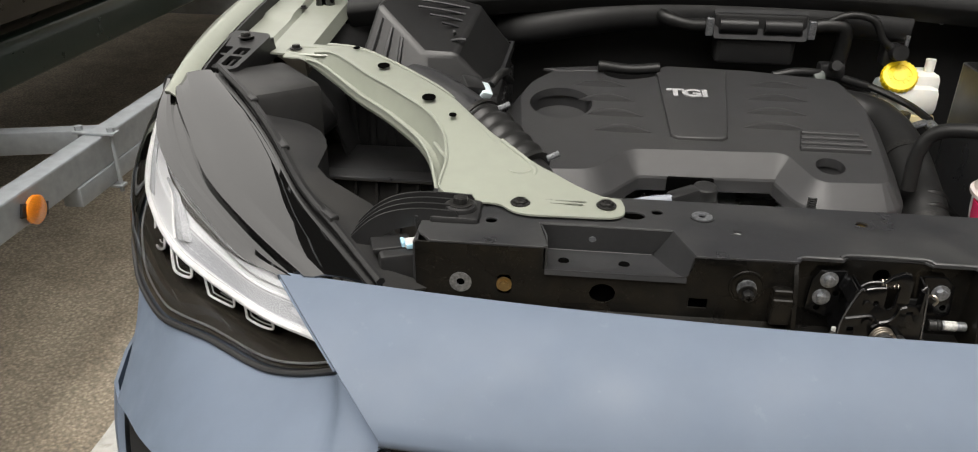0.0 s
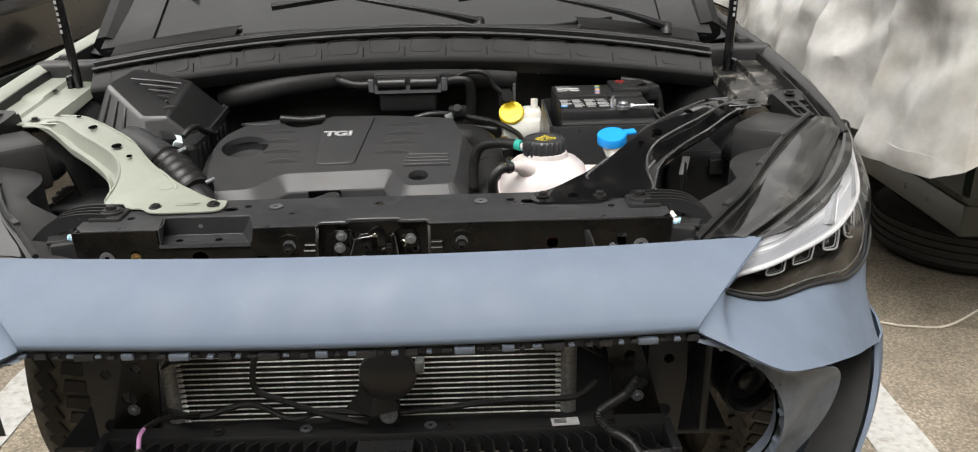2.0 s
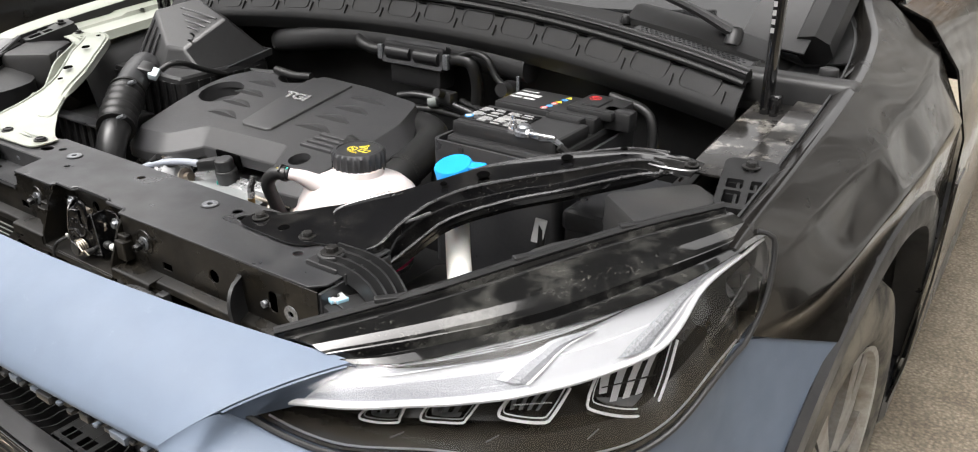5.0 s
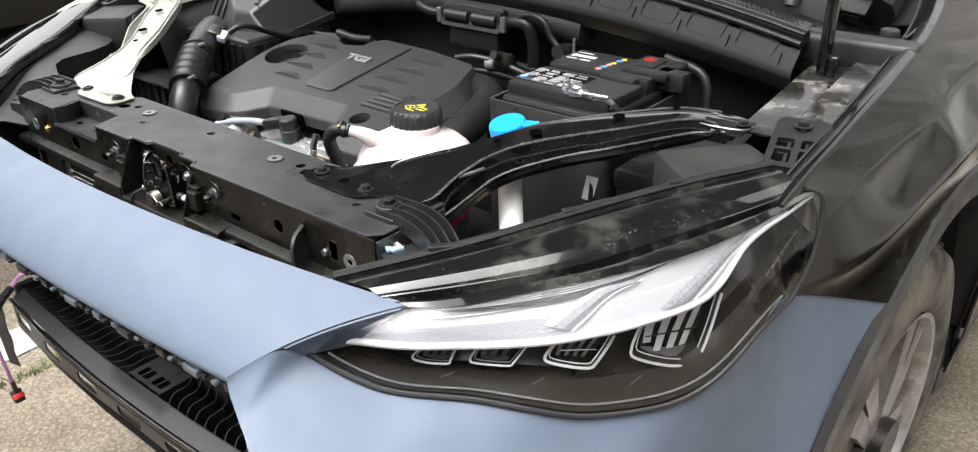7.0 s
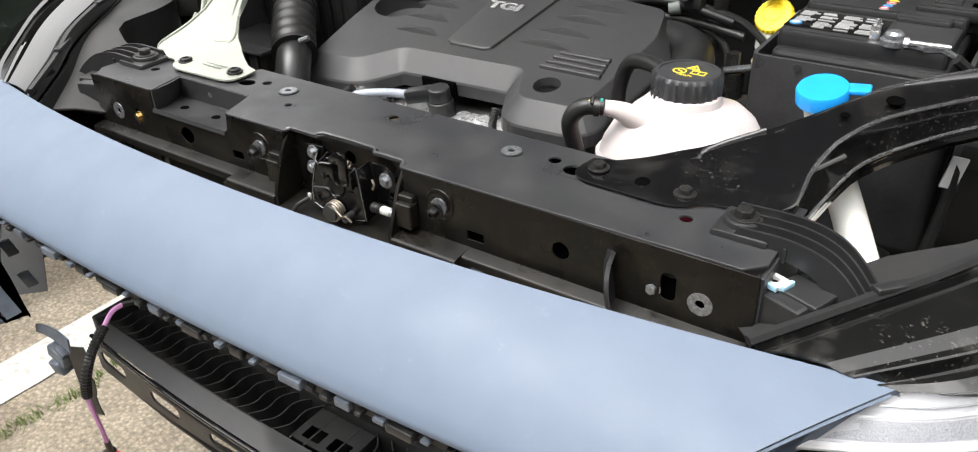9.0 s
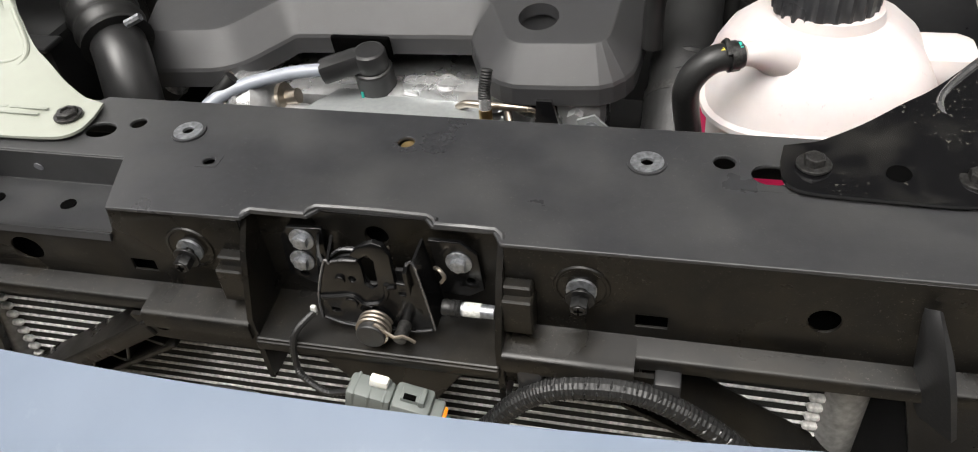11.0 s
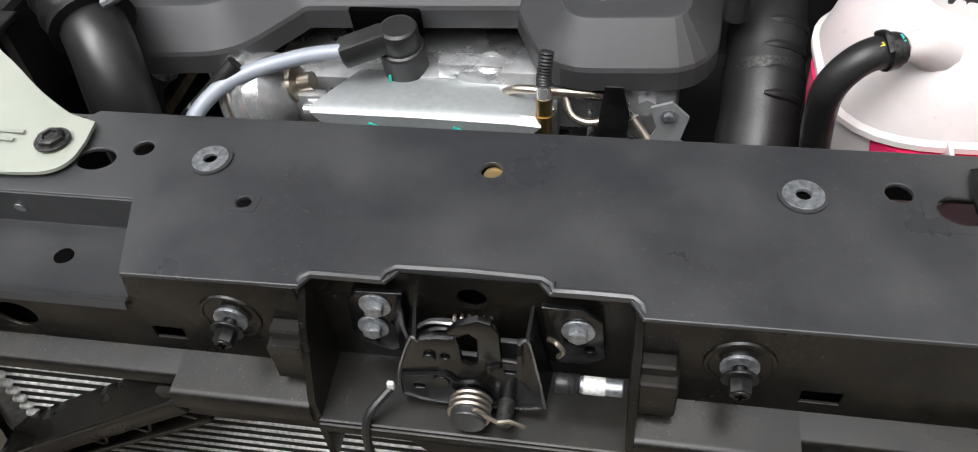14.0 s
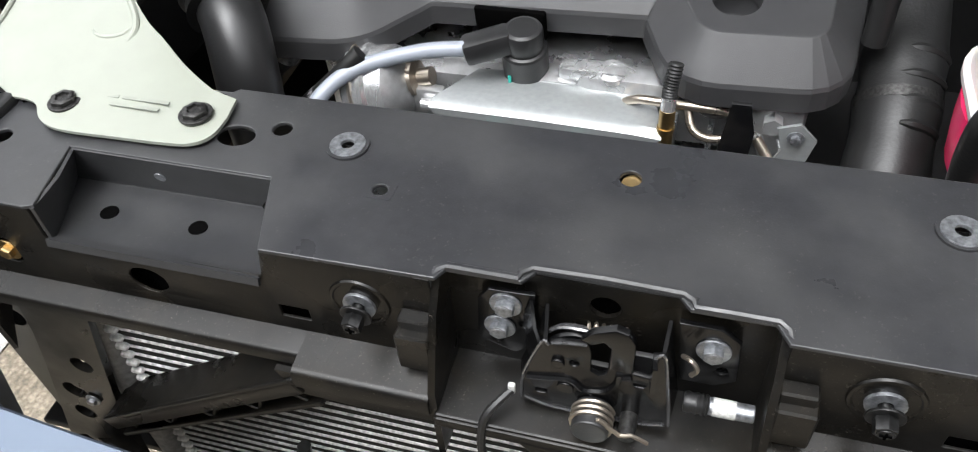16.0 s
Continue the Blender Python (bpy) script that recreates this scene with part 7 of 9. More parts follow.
# yellow warning symbols on the cap
zc = 0.9795
def outline_tri(s, w):
    return [(0, s), (-s * 0.9, -s * 0.6), (s * 0.9, -s * 0.6)], [(0, s - 2 * w), (-s * 0.9 + 1.8 * w, -s * 0.6 + w), (s * 0.9 - 1.8 * w, -s * 0.6 + w)]
a, b = outline_tri(0.0085, 0.0014)
part("warning_triangle", plate(a, [b], 0.0005), YELLOW_PRINT, cap, at=pose(0.2765, 0.259, zc))
part("warning_ring", plate(circle(0, 0, 0.0075), [circle(0, 0, 0.006)], 0.0005), YELLOW_PRINT, cap, at=pose(0.266, 0.244, zc))
part("book_symbol", plate(rect(-0.008, -0.005, 0.008, 0.005), [rect(-0.0068, -0.0038, -0.0006, 0.0038), rect(0.0006, -0.0038, 0.0068, 0.0038)], 0.0005), YELLOW_PRINT, cap, at=pose(0.286, 0.246, zc))
bars([(-0.002, 0.0, 0.004, 0.0012), (-0.003, 0.002, 0.002, 0.001), (0.001, -0.002, 0.003, 0.001)], pose(0.266, 0.244, zc - 0.0003), YELLOW_PRINT, cap)
bars([(-0.001, 0.0005, 0.002, 0.004)], pose(0.2765, 0.2585, zc - 0.0003), YELLOW_PRINT, cap)
lettering("pressure_print", "140kPa", 0.0062, 0.0002, pose(0.275, 0.2315, zc), YELLOW_PRINT, cap)

# ---- washer filler ----
washer = thing("washer_filler", "milky filler neck with bright blue flip cap", "filler neck")
part("neck", tube([(0.402, 0.300, 0.955), (0.410, 0.290, 0.930), (0.432, 0.262, 0.905), (0.462, 0.225, 0.872), (0.500, 0.180, 0.825)], 0.0165, 16, 6, radius=lambda s, i: 1.25 - 0.25 * min(1, 4 * s)), MILK, washer)
part("cap", join(lathe([(0.0, 0), (0.0245, 0), (0.0265, 0.002), (0.0265, 0.015), (0.0250, 0.0175), (0.0, 0.0185)], (0.402, 0.300, 0.953), (14, -4, 0), 36), box(0.028, 0.018, 0.006, (0.432, 0.305, 0.970), 0.0025, rot=(10, -4, 8))), CYAN_CAP, washer, "bright blue flip cap")
part("grommet", lathe([(0.024, 0), (0.026, 0.01), (0.018, 0.016), (0.0, 0.016)], (0.495, 0.186, 0.826), (-35, 30, 0), 20), RUBBER, washer)

# ---- battery ----
battery = thing("battery", "black car battery in a plastic jacket with a clamp", "battery")
part("case", box(0.185, 0.225, 0.17, (0.410, 0.500, 0.885), 0.006), SATIN_BLACK, battery)
part("lid", join(box(0.180, 0.100, 0.022, (0.408, 0.452, 0.978), 0.005), box(0.180, 0.095, 0.026, (0.408, 0.560, 0.980), 0.005)), SATIN_BLACK, battery, "black lid in two raised halves")
part("jacket", sheet([[Vector((x, y, z)) for x, y in rect(0.297, 0.380, 0.520, 0.618, 0.012)] for z in (0.76, 0.955, 0.962)], 0.005, closed=True), BLACK_PLASTIC, battery, "black plastic insulating jacket")
part("front_label", box(0.105, 0.070, 0.0008, (0.372, 0.452, 0.9895), 0), GLOSS_BLACK, battery, "black label with white print")
rng = random.Random(31)
bars([(-0.048 + 0.024 * j + 0.002 * rng.random(), 0.029 - 0.0048 * k, 0.012 + 0.010 * rng.random(), 0.0016 + 0.0012 * rng.random()) for k in range(13) for j in range(4) if rng.random() < 0.86 and not (j == 0 and k > 8)], pose(0.372, 0.452, 0.990), GREY_PRINT, battery)
part("label_emblem", cyl(0.007, 0.001, (0.329, 0.432, 0.9898)), BLUE_PRINT, battery)
part("label_emblem", cyl(0.0045, 0.0006, (0.329, 0.432, 0.9906)), WHITE_PRINT, battery)
bars([(-0.035, 0.012, 0.045, 0.012), (-0.035, 0.030, 0.03, 0.003), (-0.035, -0.006, 0.02, 0.005), (-0.01, -0.006, 0.02, 0.005)], pose(0.362, 0.556, 0.9933), WHITE_PRINT, battery)
for k in range(6):
    x, y = 0.406 + 0.0015 * k, 0.522 + 0.0135 * k
    if k in (3, 5):
        part("hazard_sign", prism([(-0.0058, -0.004), (0.0058, -0.004), (0, 0.0055)], 0.0006), YELLOW_PRINT, battery, at=pose(x, y, 0.9938))
    else:
        sign = part("hazard_sign", cyl(0.0055, 0.0008, (x, y, 0.9932)), BLUE_PRINT if k in (1, 4) else WHITE_PRINT, battery)
        if k not in (1, 4):
            part("red_ring", plate(circle(x, y, 0.0055, 20), [circle(x, y, 0.0041, 20)], 0.0004, pose(0, 0, 0.9944)), RED_PRINT, sign)
part("positive_cover", join(box(0.078, 0.085, 0.014, (0.477, 0.575, 0.993), 0.004), box(0.03, 0.05, 0.004, (0.470, 0.575, 1.0005), 0.002), box(0.05, 0.03, 0.03, (0.515, 0.56, 0.985), 0.005)), SATIN_BLACK, battery, "black hinged cover of the plus pole")
part("plus_sign", join(plate(circle(0, 0, 0.010), [circle(0, 0, 0.0085)], 0.0006), box(0.012, 0.0018, 0.0006, (0, 0, 0), 0), box(0.0018, 0.012, 0.0006, (0, 0, 0.0001), 0)), RED_PRINT, battery, at=pose(0.461, 0.586, 1.0032))
part("grip", box(0.06, 0.02, 0.014, (0.455, 0.503, 0.988), 0.004), SATIN_BLACK, battery)
clamp = part("minus_clamp", join(lathe([(0.010, 0), (0.010, 0.012), (0.007, 0.015), (0.0, 0.015)], (0.440, 0.412, 0.987), seg=20), lathe([(0.014, 0), (0.014, 0.006), (0.011, 0.007)], (0.440, 0.412, 0.987), seg=20), box(0.040, 0.014, 0.005, (0.455, 0.409, 0.991), 0.0015, rot=(0, 0, -12))), ZINC, battery, "zinc pole clamp")
part("clamp_screw", join(cyl(0.003, 0.045, (0.452, 0.400, 0.995), (0, 90, 4), 10), cyl(0.0055, 0.005, (0.452, 0.400, 0.995), (0, 90, 4), 6)), CHROME, clamp)
part("clamp_nut", join(box(0.010, 0.012, 0.012, (0.420, 0.413, 0.994), 0.002), cyl(0.0055, 0.005, (0.420, 0.413, 1.0), seg=6), cyl(0.003, 0.012, (0.420, 0.413, 1.0), seg=8)), CHROME, clamp)
part("cable_lug", sheet([[(0.472, 0.400, 0.990), (0.472, 0.416, 0.990)], [(0.490, 0.402, 0.992), (0.490, 0.414, 0.992)], [(0.506, 0.403, 0.986), (0.506, 0.411, 0.986)]], 0.003), ZINC, clamp)
part("earth_cable", tube([(0.505, 0.40, 0.985), (0.53, 0.42, 0.96), (0.535, 0.47, 0.94), (0.52, 0.55, 0.90)], 0.006, 8, 6), RUBBER, battery)
part("lid_plug", cyl(0.0045, 0.002, (0.352, 0.3795, 0.955), (90, 0, 0), 12), DEEP_BLACK, battery)

# ---- brake fluid reservoir ----
brake = thing("brake_fluid_reservoir", "cream brake fluid reservoir with yellow screw cap", "reservoir")
part("body", join(box(0.09, 0.08, 0.05, (0.258, 0.70, 0.880), 0.014), box(0.05, 0.06, 0.035, (0.28, 0.705, 0.905), 0.012)), MILK, brake)
part("fluid_level", box(0.092, 0.082, 0.022, (0.258, 0.70, 0.848), 0.010), FLUID, brake)
part("neck", cyl(0.022, 0.035, (0.238, 0.708, 0.895), (55, 0, -10), 24), MILK, brake)
ycap = part("cap", lathe([(0.0, 0), (0.026, 0), (0.028, 0.002), (0.028, 0.012), (0.026, 0.0145), (0.0185, 0.015), (0.0178, 0.0138), (0.0105, 0.0138), (0.010, 0.015), (0.004, 0.015), (0.0, 0.0148)], (0.236, 0.684, 0.912), (48, 0, -10), 120, wave=lambda a, j: 0.0008 * math.cos(24 * a) if 0 < j < 4 else 0), YELLOW, brake, "yellow knurled cap", sharp=30)
for k in range(12):
    part("raised_mark", box(0.0022, 0.004, 0.0012, (0, 0.0142, 0.0143), 0.0004), YELLOW, ycap, at=pose(0.236, 0.684, 0.912, 48, 0, -10) @ pose(0, 0, 0, 0, 0, 30 * k))
part("nipple", cyl(0.008, 0.025, (0.288, 0.70, 0.918), seg=12), MILK, brake)

# ---- air filter box ----
airbox = thing("air_filter_box", "black ribbed air filter box with sloping lid", "air filter box")
LIDTOP = [(-0.600, 0.545, 1.035), (-0.575, 0.640, 1.048), (-0.448, 0.610, 1.024), (-0.478, 0.512, 0.968), (-0.525, 0.508, 0.968)]
LIDLOW = [(-0.630, 0.500, 0.935), (-0.630, 0.670, 0.945), (-0.405, 0.680, 0.945), (-0.420, 0.515, 0.915), (-0.520, 0.480, 0.915)]
lid = sheet([[lerp3(p, q, t) for p, q in zip(LIDTOP, LIDLOW)] for t in (0, 1)], 0.0, closed=True)
lid.faces.new([lid.verts.new(p) for p in LIDTOP])
bmesh.ops.remove_doubles(lid, verts=lid.verts, dist=1e-5)
bmesh.ops.recalc_face_normals(lid, faces=lid.faces)
bmesh.ops.bevel(lid, geom=[e for e in lid.edges if e.is_manifold and e.calc_face_angle(0) > 0.3], offset=0.006, segments=3, affect="EDGES", profile=0.5)
part("lid", lid, SATIN_BLACK, airbox, sharp=30)
for k in range(6):
    f = 0.10 + 0.13 * k
    p = lerp3(lerp3(LIDTOP[1], LIDTOP[0], 0.5), LIDTOP[4], f) + Vector((0.018 + 0.012 * k, 0, 0.001))
    q = lerp3(LIDTOP[2], LIDTOP[3], f) + Vector((-0.016, 0, 0.001))
    part("lid_rib", tube([p, lerp3(p, q, 0.5) + Vector((0, 0, 0.001)), q], 0.0022, 6, 3), BLACK_PLASTIC, airbox)
for k in range(3):
    p, q = lerp3(LIDTOP[0], LIDTOP[4], 0.15 + 0.2 * k), lerp3(LIDLOW[0], LIDLOW[4], 0.15 + 0.22 * k)
    part("lid_rib", tube([lerp3(p, q, 0.12), lerp3(p, q, 0.5) + Vector((0, -0.002, 0.001)), lerp3(p, q, 0.9)], 0.003, 6, 3), BLACK_PLASTIC, airbox)
part("base", box(0.235, 0.235, 0.16, (-0.520, 0.560, 0.85), 0.012), SATIN_BLACK, airbox)
part("base_rib", join(*[box(0.004, 0.012, 0.12, (-0.400, 0.46 + 0.03 * k, 0.86), 0.001) for k in range(7)], *[box(0.012, 0.004, 0.12, (-0.62 + 0.028 * k, 0.440, 0.86), 0.001) for k in range(8)]), SATIN_BLACK, airbox)
part("rim", sheet([[Vector(p) + Vector((0, 0, dz)) + o * (Vector((p[0], p[1], 0)) - Vector((-0.52, 0.55, 0))).normalized() for p in LIDLOW] for dz, o in ((0.004, 0.0), (0.004, 0.008), (-0.010, 0.008), (-0.010, 0.0))], 0.0, closed=True), BLACK_PLASTIC, airbox)
part("outlet_stub", tube([(-0.530, 0.455, 0.938), (-0.500, 0.423, 0.940), (-0.455, 0.375, 0.934), (-0.414, 0.331, 0.923)], 0.029, 20, 5), BLACK_PLASTIC, airbox)
air_duct = thing("air_intake_hose", "black ribbed intake hose with steel clamps", "hose")
part("bellows", tube([(-0.422, 0.340, 0.926), (-0.400, 0.316, 0.917), (-0.374, 0.286, 0.903), (-0.348, 0.260, 0.888)], 0.031, 24, 10, radius=lambda s, i: 1.0 + 0.11 * (0.5 + 0.5 * math.cos(i * 1.2566))), RUBBER, air_duct)
part("elbow", tube([(-0.352, 0.264, 0.889), (-0.336, 0.244, 0.878), (-0.326, 0.226, 0.850), (-0.324, 0.218, 0.81), (-0.324, 0.218, 0.76)], 0.026, 20, 6), SATIN_BLACK, air_duct)
for p, q, r in (((-0.4225, 0.3405, 0.9262), (-0.4185, 0.3362, 0.9245), 0.0345), ((-0.353, 0.2655, 0.8895), (-0.350, 0.262, 0.888), 0.0325)):
    clip = part("hose_clamp", tube([p, q], r, 28, 2), BLACK_BOLT, air_duct, "thin steel worm clamp")
    part("clamp_screw", cyl(0.004, 0.016, (q[0] + 0.024, q[1] - 0.008, q[2] + 0.024), (0, 70, 20), 8), ZINC, clip)
maf = thing("air_mass_sensor", "air mass sensor with pale blue connector", "sensor")
part("body", box(0.03, 0.03, 0.03, (-0.440, 0.400, 0.950), 0.004, rot=(20, 15, 30)), SATIN_BLACK, maf)
part("connector", box(0.018, 0.024, 0.016, (-0.422, 0.402, 0.948), 0.003, rot=(30, 20, 35)), PALE_CONN, maf, "pale blue plastic connector")
part("cable", tube([(-0.412, 0.412, 0.955), (-0.402, 0.430, 0.965), (-0.395, 0.455, 0.962), (-0.400, 0.49, 0.945), (-0.395, 0.55, 0.92)], 0.006, 10, 8), RUBBER, maf)

# ---- bulkhead boxes and cables ----
ecu = thing("fuel_filter_box", "small black rectangular box on the bulkhead", "box")
part("body", box(0.150, 0.05, 0.045, (0.004, 0.715, 0.985), 0.005), SATIN_BLACK, ecu)
part("frame", plate(rect(-0.075, -0.024, 0.075, 0.024, 0.004), [rect(-0.068, -0.017, -0.004, 0.017, 0.004), rect(0.004, -0.017, 0.068, 0.017, 0.004)], 0.006, pose(0.004, 0.692, 0.990, 70)), BLACK_PLASTIC, ecu)
part("roller", join(cyl(0.013, 0.060, (-0.062, 0.694, 0.988), (0, 90, 0), 16), cyl(0.013, 0.058, (0.010, 0.694, 0.988), (0, 90, 0), 16)), SATIN_BLACK, ecu)
part("lower_case", box(0.13, 0.05, 0.045, (0.002, 0.72, 0.945), 0.008), SATIN_BLACK, ecu)
for x in (-0.078, 0.086):
    part("clip", box(0.012, 0.01, 0.03, (x, 0.69, 0.985), 0.002), ZINC, ecu)
for label, pts, r in (("fabric-taped black cable on the bulkhead", [(-0.07, 0.705, 0.985), (-0.11, 0.70, 0.985), (-0.145, 0.705, 0.993), (-0.16, 0.72, 1.0)], 0.011),
                      ("fabric-taped black cable on the bulkhead", [(0.08, 0.705, 0.985), (0.115, 0.70, 0.992), (0.140, 0.70, 0.985), (0.145, 0.71, 0.94), (0.135, 0.715, 0.88), (0.13, 0.70, 0.84)], 0.012),
                      ("thin black cable looping to a sensor", [(0.10, 0.70, 0.99), (0.14, 0.695, 1.01), (0.18, 0.69, 1.005), (0.20, 0.69, 0.975), (0.225, 0.69, 0.955)], 0.006),
                      ("black cable behind the battery", [(0.47, 0.62, 1.0), (0.54, 0.61, 0.985), (0.555, 0.60, 0.93), (0.55, 0.58, 0.86)], 0.007),
                      ("black pipe along the bulkhead", [(0.44, 0.70, 0.99), (0.38, 0.705, 1.0), (0.33, 0.71, 1.015)], 0.004),
                      ("black cable under the engine cover edge", [(0.02, 0.63, 0.90), (0.08, 0.64, 0.905), (0.14, 0.66, 0.895), (0.20, 0.66, 0.885)], 0.007),
                      ("black cable in the notch of the engine cover", [(-0.26, 0.572, 0.945), (-0.21, 0.574, 0.940), (-0.165, 0.578, 0.943)], 0.008)):
    c = thing("cable", label, "cable")
    part("sleeve", tube(pts, r, 10, 8, radius=ribbed(0.05)), RUBBER, c)
sensor = thing("pressure_sensor", "small black sensor on the bulkhead", "sensor")
part("body", join(box(0.03, 0.03, 0.035, (0.222, 0.705, 0.948), 0.005), cyl(0.013, 0.02, (0.226, 0.69, 0.955), (80, 0, 0), 16)), SATIN_BLACK, sensor)
part("bracket", box(0.006, 0.004, 0.05, (0.243, 0.70, 0.955), 0.001), ZINC, sensor)
part("firewall_tube", tube([(-0.42, 0.74, 0.955), (-0.36, 0.72, 0.97), (-0.20, 0.735, 0.995), (0.0, 0.745, 1.0), (0.25, 0.735, 0.99)], 0.030, 12, 6), DEEP_BLACK, car, "black sound insulation roll on the bulkhead")

# ---- fuse box and lower corner ----
fuse = thing("fuse_box", "black fuse box lid beside the battery", "fuse box")
part("base", box(0.16, 0.18, 0.10, (0.610, 0.465, 0.835), 0.008), SATIN_BLACK, fuse)
part("lid", box(0.166, 0.186, 0.03, (0.610, 0.465, 0.892), 0.008), BLACK_PLASTIC, fuse)
part("latch", box(0.026, 0.012, 0.03, (0.615, 0.366, 0.880), 0.003), SATIN_BLACK, fuse)
part("white_tag", box(0.016, 0.003, 0.035, (0.537, 0.30, 0.905), 0.001, rot=(0, 10, 20)), WHITE_PRINT, fuse, "white paper tag on a cable")
part("tag_cable", tube([(0.537, 0.305, 0.915), (0.537, 0.302, 0.87), (0.53, 0.29, 0.80)], 0.0065, 8, 6), RUBBER, fuse)
gearbox = thing("gearbox_parts", "dark gearbox parts below the battery", "gearbox")
part("housing", join(box(0.20, 0.18, 0.12, (0.40, 0.30, 0.70), 0.02), box(0.09, 0.10, 0.05, (0.45, 0.25, 0.775), 0.01)), BLACK_BOLT, gearbox)
for k in range(5):
    bolt(gearbox, (0.42 + 0.02 * k, 0.22 + 0.008 * k, 0.80), 0.008, mat=ZINC)
part("selector", box(0.08, 0.05, 0.03, (0.23, 0.56, 0.80), 0.01), BLACK_BOLT, gearbox)
for x in (0.205, 0.222):
    part("bleed_valve", tube([(x, 0.50, 0.80), (x, 0.505, 0.845), (x, 0.505, 0.865)], 0.009, 10, 4, radius=ribbed(0.2)), RUBBER, gearbox)

shift = thing("gear_shift_linkage", "grey cast gear shift linkage with cables", "linkage")
part("tower", join(box(0.07, 0.05, 0.05, (0.215, 0.575, 0.800), 0.010), cyl(0.018, 0.05, (0.215, 0.575, 0.815), seg=20, bev=0.003), cyl(0.010, 0.03, (0.215, 0.575, 0.860), seg=6)), BLACK_BOLT, shift)
part("lever", box(0.06, 0.014, 0.006, (0.235, 0.570, 0.872), 0.002, rot=(0, -8, 25)), ZINC, shift)
part("shift_cable", tube([(0.258, 0.580, 0.878), (0.24, 0.64, 0.885), (0.18, 0.69, 0.900), (0.10, 0.72, 0.905)], 0.006, 8, 8), RUBBER, shift)
part("shift_cable", tube([(0.20, 0.60, 0.850), (0.17, 0.66, 0.870), (0.10, 0.70, 0.885)], 0.005, 8, 8), RUBBER, shift)
part("cable_end", cyl(0.008, 0.02, (0.258, 0.575, 0.872), (90, 0, 0), 14, bev=0.002), ZINC, shift)
fitting = thing("vacuum_pipe", "black pipe with a grey clip behind the engine", "pipe")
part("pipe", tube([(0.02, 0.625, 0.925), (0.06, 0.63, 0.932), (0.11, 0.645, 0.925), (0.18, 0.66, 0.905)], 0.007, 10, 8), SATIN_BLACK, fitting)
part("clip", cyl(0.011, 0.018, (0.085, 0.636, 0.920), (0, 80, 20), 16, bev=0.002), GREY_CONN, fitting)
part("valve", join(box(0.04, 0.025, 0.022, (0.115, 0.650, 0.932), 0.004), cyl(0.008, 0.02, (0.115, 0.64, 0.94), (70, 0, 0), 14)), SATIN_BLACK, fitting)
for x, y, z in ((-0.236, 0.752, 0.998), (-0.417, 0.742, 0.945), (0.30, 0.756, 1.000), (0.10, 0.758, 1.012)):
    bolt(car, (x, y - 0.03, z), 0.006, mat=ZINC, rot=(90, 0, 0))
reson = thing("intake_resonator", "black ribbed plastic box under the wing brace", "plastic box")
part("shell", box(0.17, 0.12, 0.10, (-0.572, 0.375, 0.800), 0.010), SATIN_BLACK, reson)
part("ledge", box(0.185, 0.030, 0.006, (-0.572, 0.318, 0.848), 0.002), BLACK_PLASTIC, reson)
for k in range(6):
    part("rib", box(0.004, 0.010, 0.085, (-0.645 + 0.029 * k, 0.313, 0.80), 0.001), SATIN_BLACK, reson)
part("mark", cyl(0.010, 0.001, (-0.640, 0.235, 0.9015), seg=16), GREEN_MARK, reson, "green paint dab")

# ---- bonnet latch ----
latch = thing("bonnet_latch", "black steel bonnet latch with bright spring", "latch")
part("flange", plate([(-0.066, 0.872), (-0.064, 0.905), (-0.058, 0.914), (-0.034, 0.915), (-0.036, 0.872), (-0.046, 0.864)], [circle(-0.040, 0.890, 0.0028, 12), circle(-0.055, 0.874, 0.003, 12)], 0.003, front(0.004), 0.0006), LATCH_BLACK, latch, "bolted flange")
part("flange", plate([(0.036, 0.914), (0.056, 0.914), (0.066, 0.905), (0.068, 0.875), (0.058, 0.868), (0.040, 0.868)], [circle(0.060, 0.882, 0.0028, 12)], 0.003, front(0.004), 0.0006), LATCH_BLACK, latch, "bolted flange")
part("cheek", sheet([[(-0.0285, 0.004, 0.911), (-0.031, 0.004, 0.895), (-0.043, 0.004, 0.858)], [(-0.025, -0.016, 0.907), (-0.035, -0.016, 0.880), (-0.038, -0.016, 0.854)]], 0.0018), LATCH_BLACK, latch)
part("cheek", sheet([[(0.033, 0.004, 0.915), (0.037, 0.004, 0.885), (0.041, 0.004, 0.858)], [(0.032, -0.016, 0.912), (0.036, -0.016, 0.882), (0.039, -0.016, 0.854)]], 0.0018), LATCH_BLACK, latch)
part("front_plate", plate([(-0.038, 0.853), (-0.036, 0.877), (-0.026, 0.907), (-0.0235, 0.905), (-0.021, 0.908), (-0.014, 0.910), (-0.003, 0.911), (-0.002, 0.904), (-0.002, 0.890), (0.002, 0.887), (0.006, 0.890), (0.007, 0.909), (0.018, 0.909), (0.0185, 0.894), (0.027, 0.893),
                           (0.0265, 0.911), (0.032, 0.913), (0.036, 0.884), (0.039, 0.853), (0.020, 0.849), (-0.020, 0.849)],
                          [circle(-0.010, 0.894, 0.0025, 10), rect(-0.030, 0.862, -0.024, 0.866, 0.001), rect(0.019, 0.884, 0.025, 0.887, 0.001)], 0.003, front(-0.016), 0.0007), LATCH_BLACK, latch, "stamped front plate")
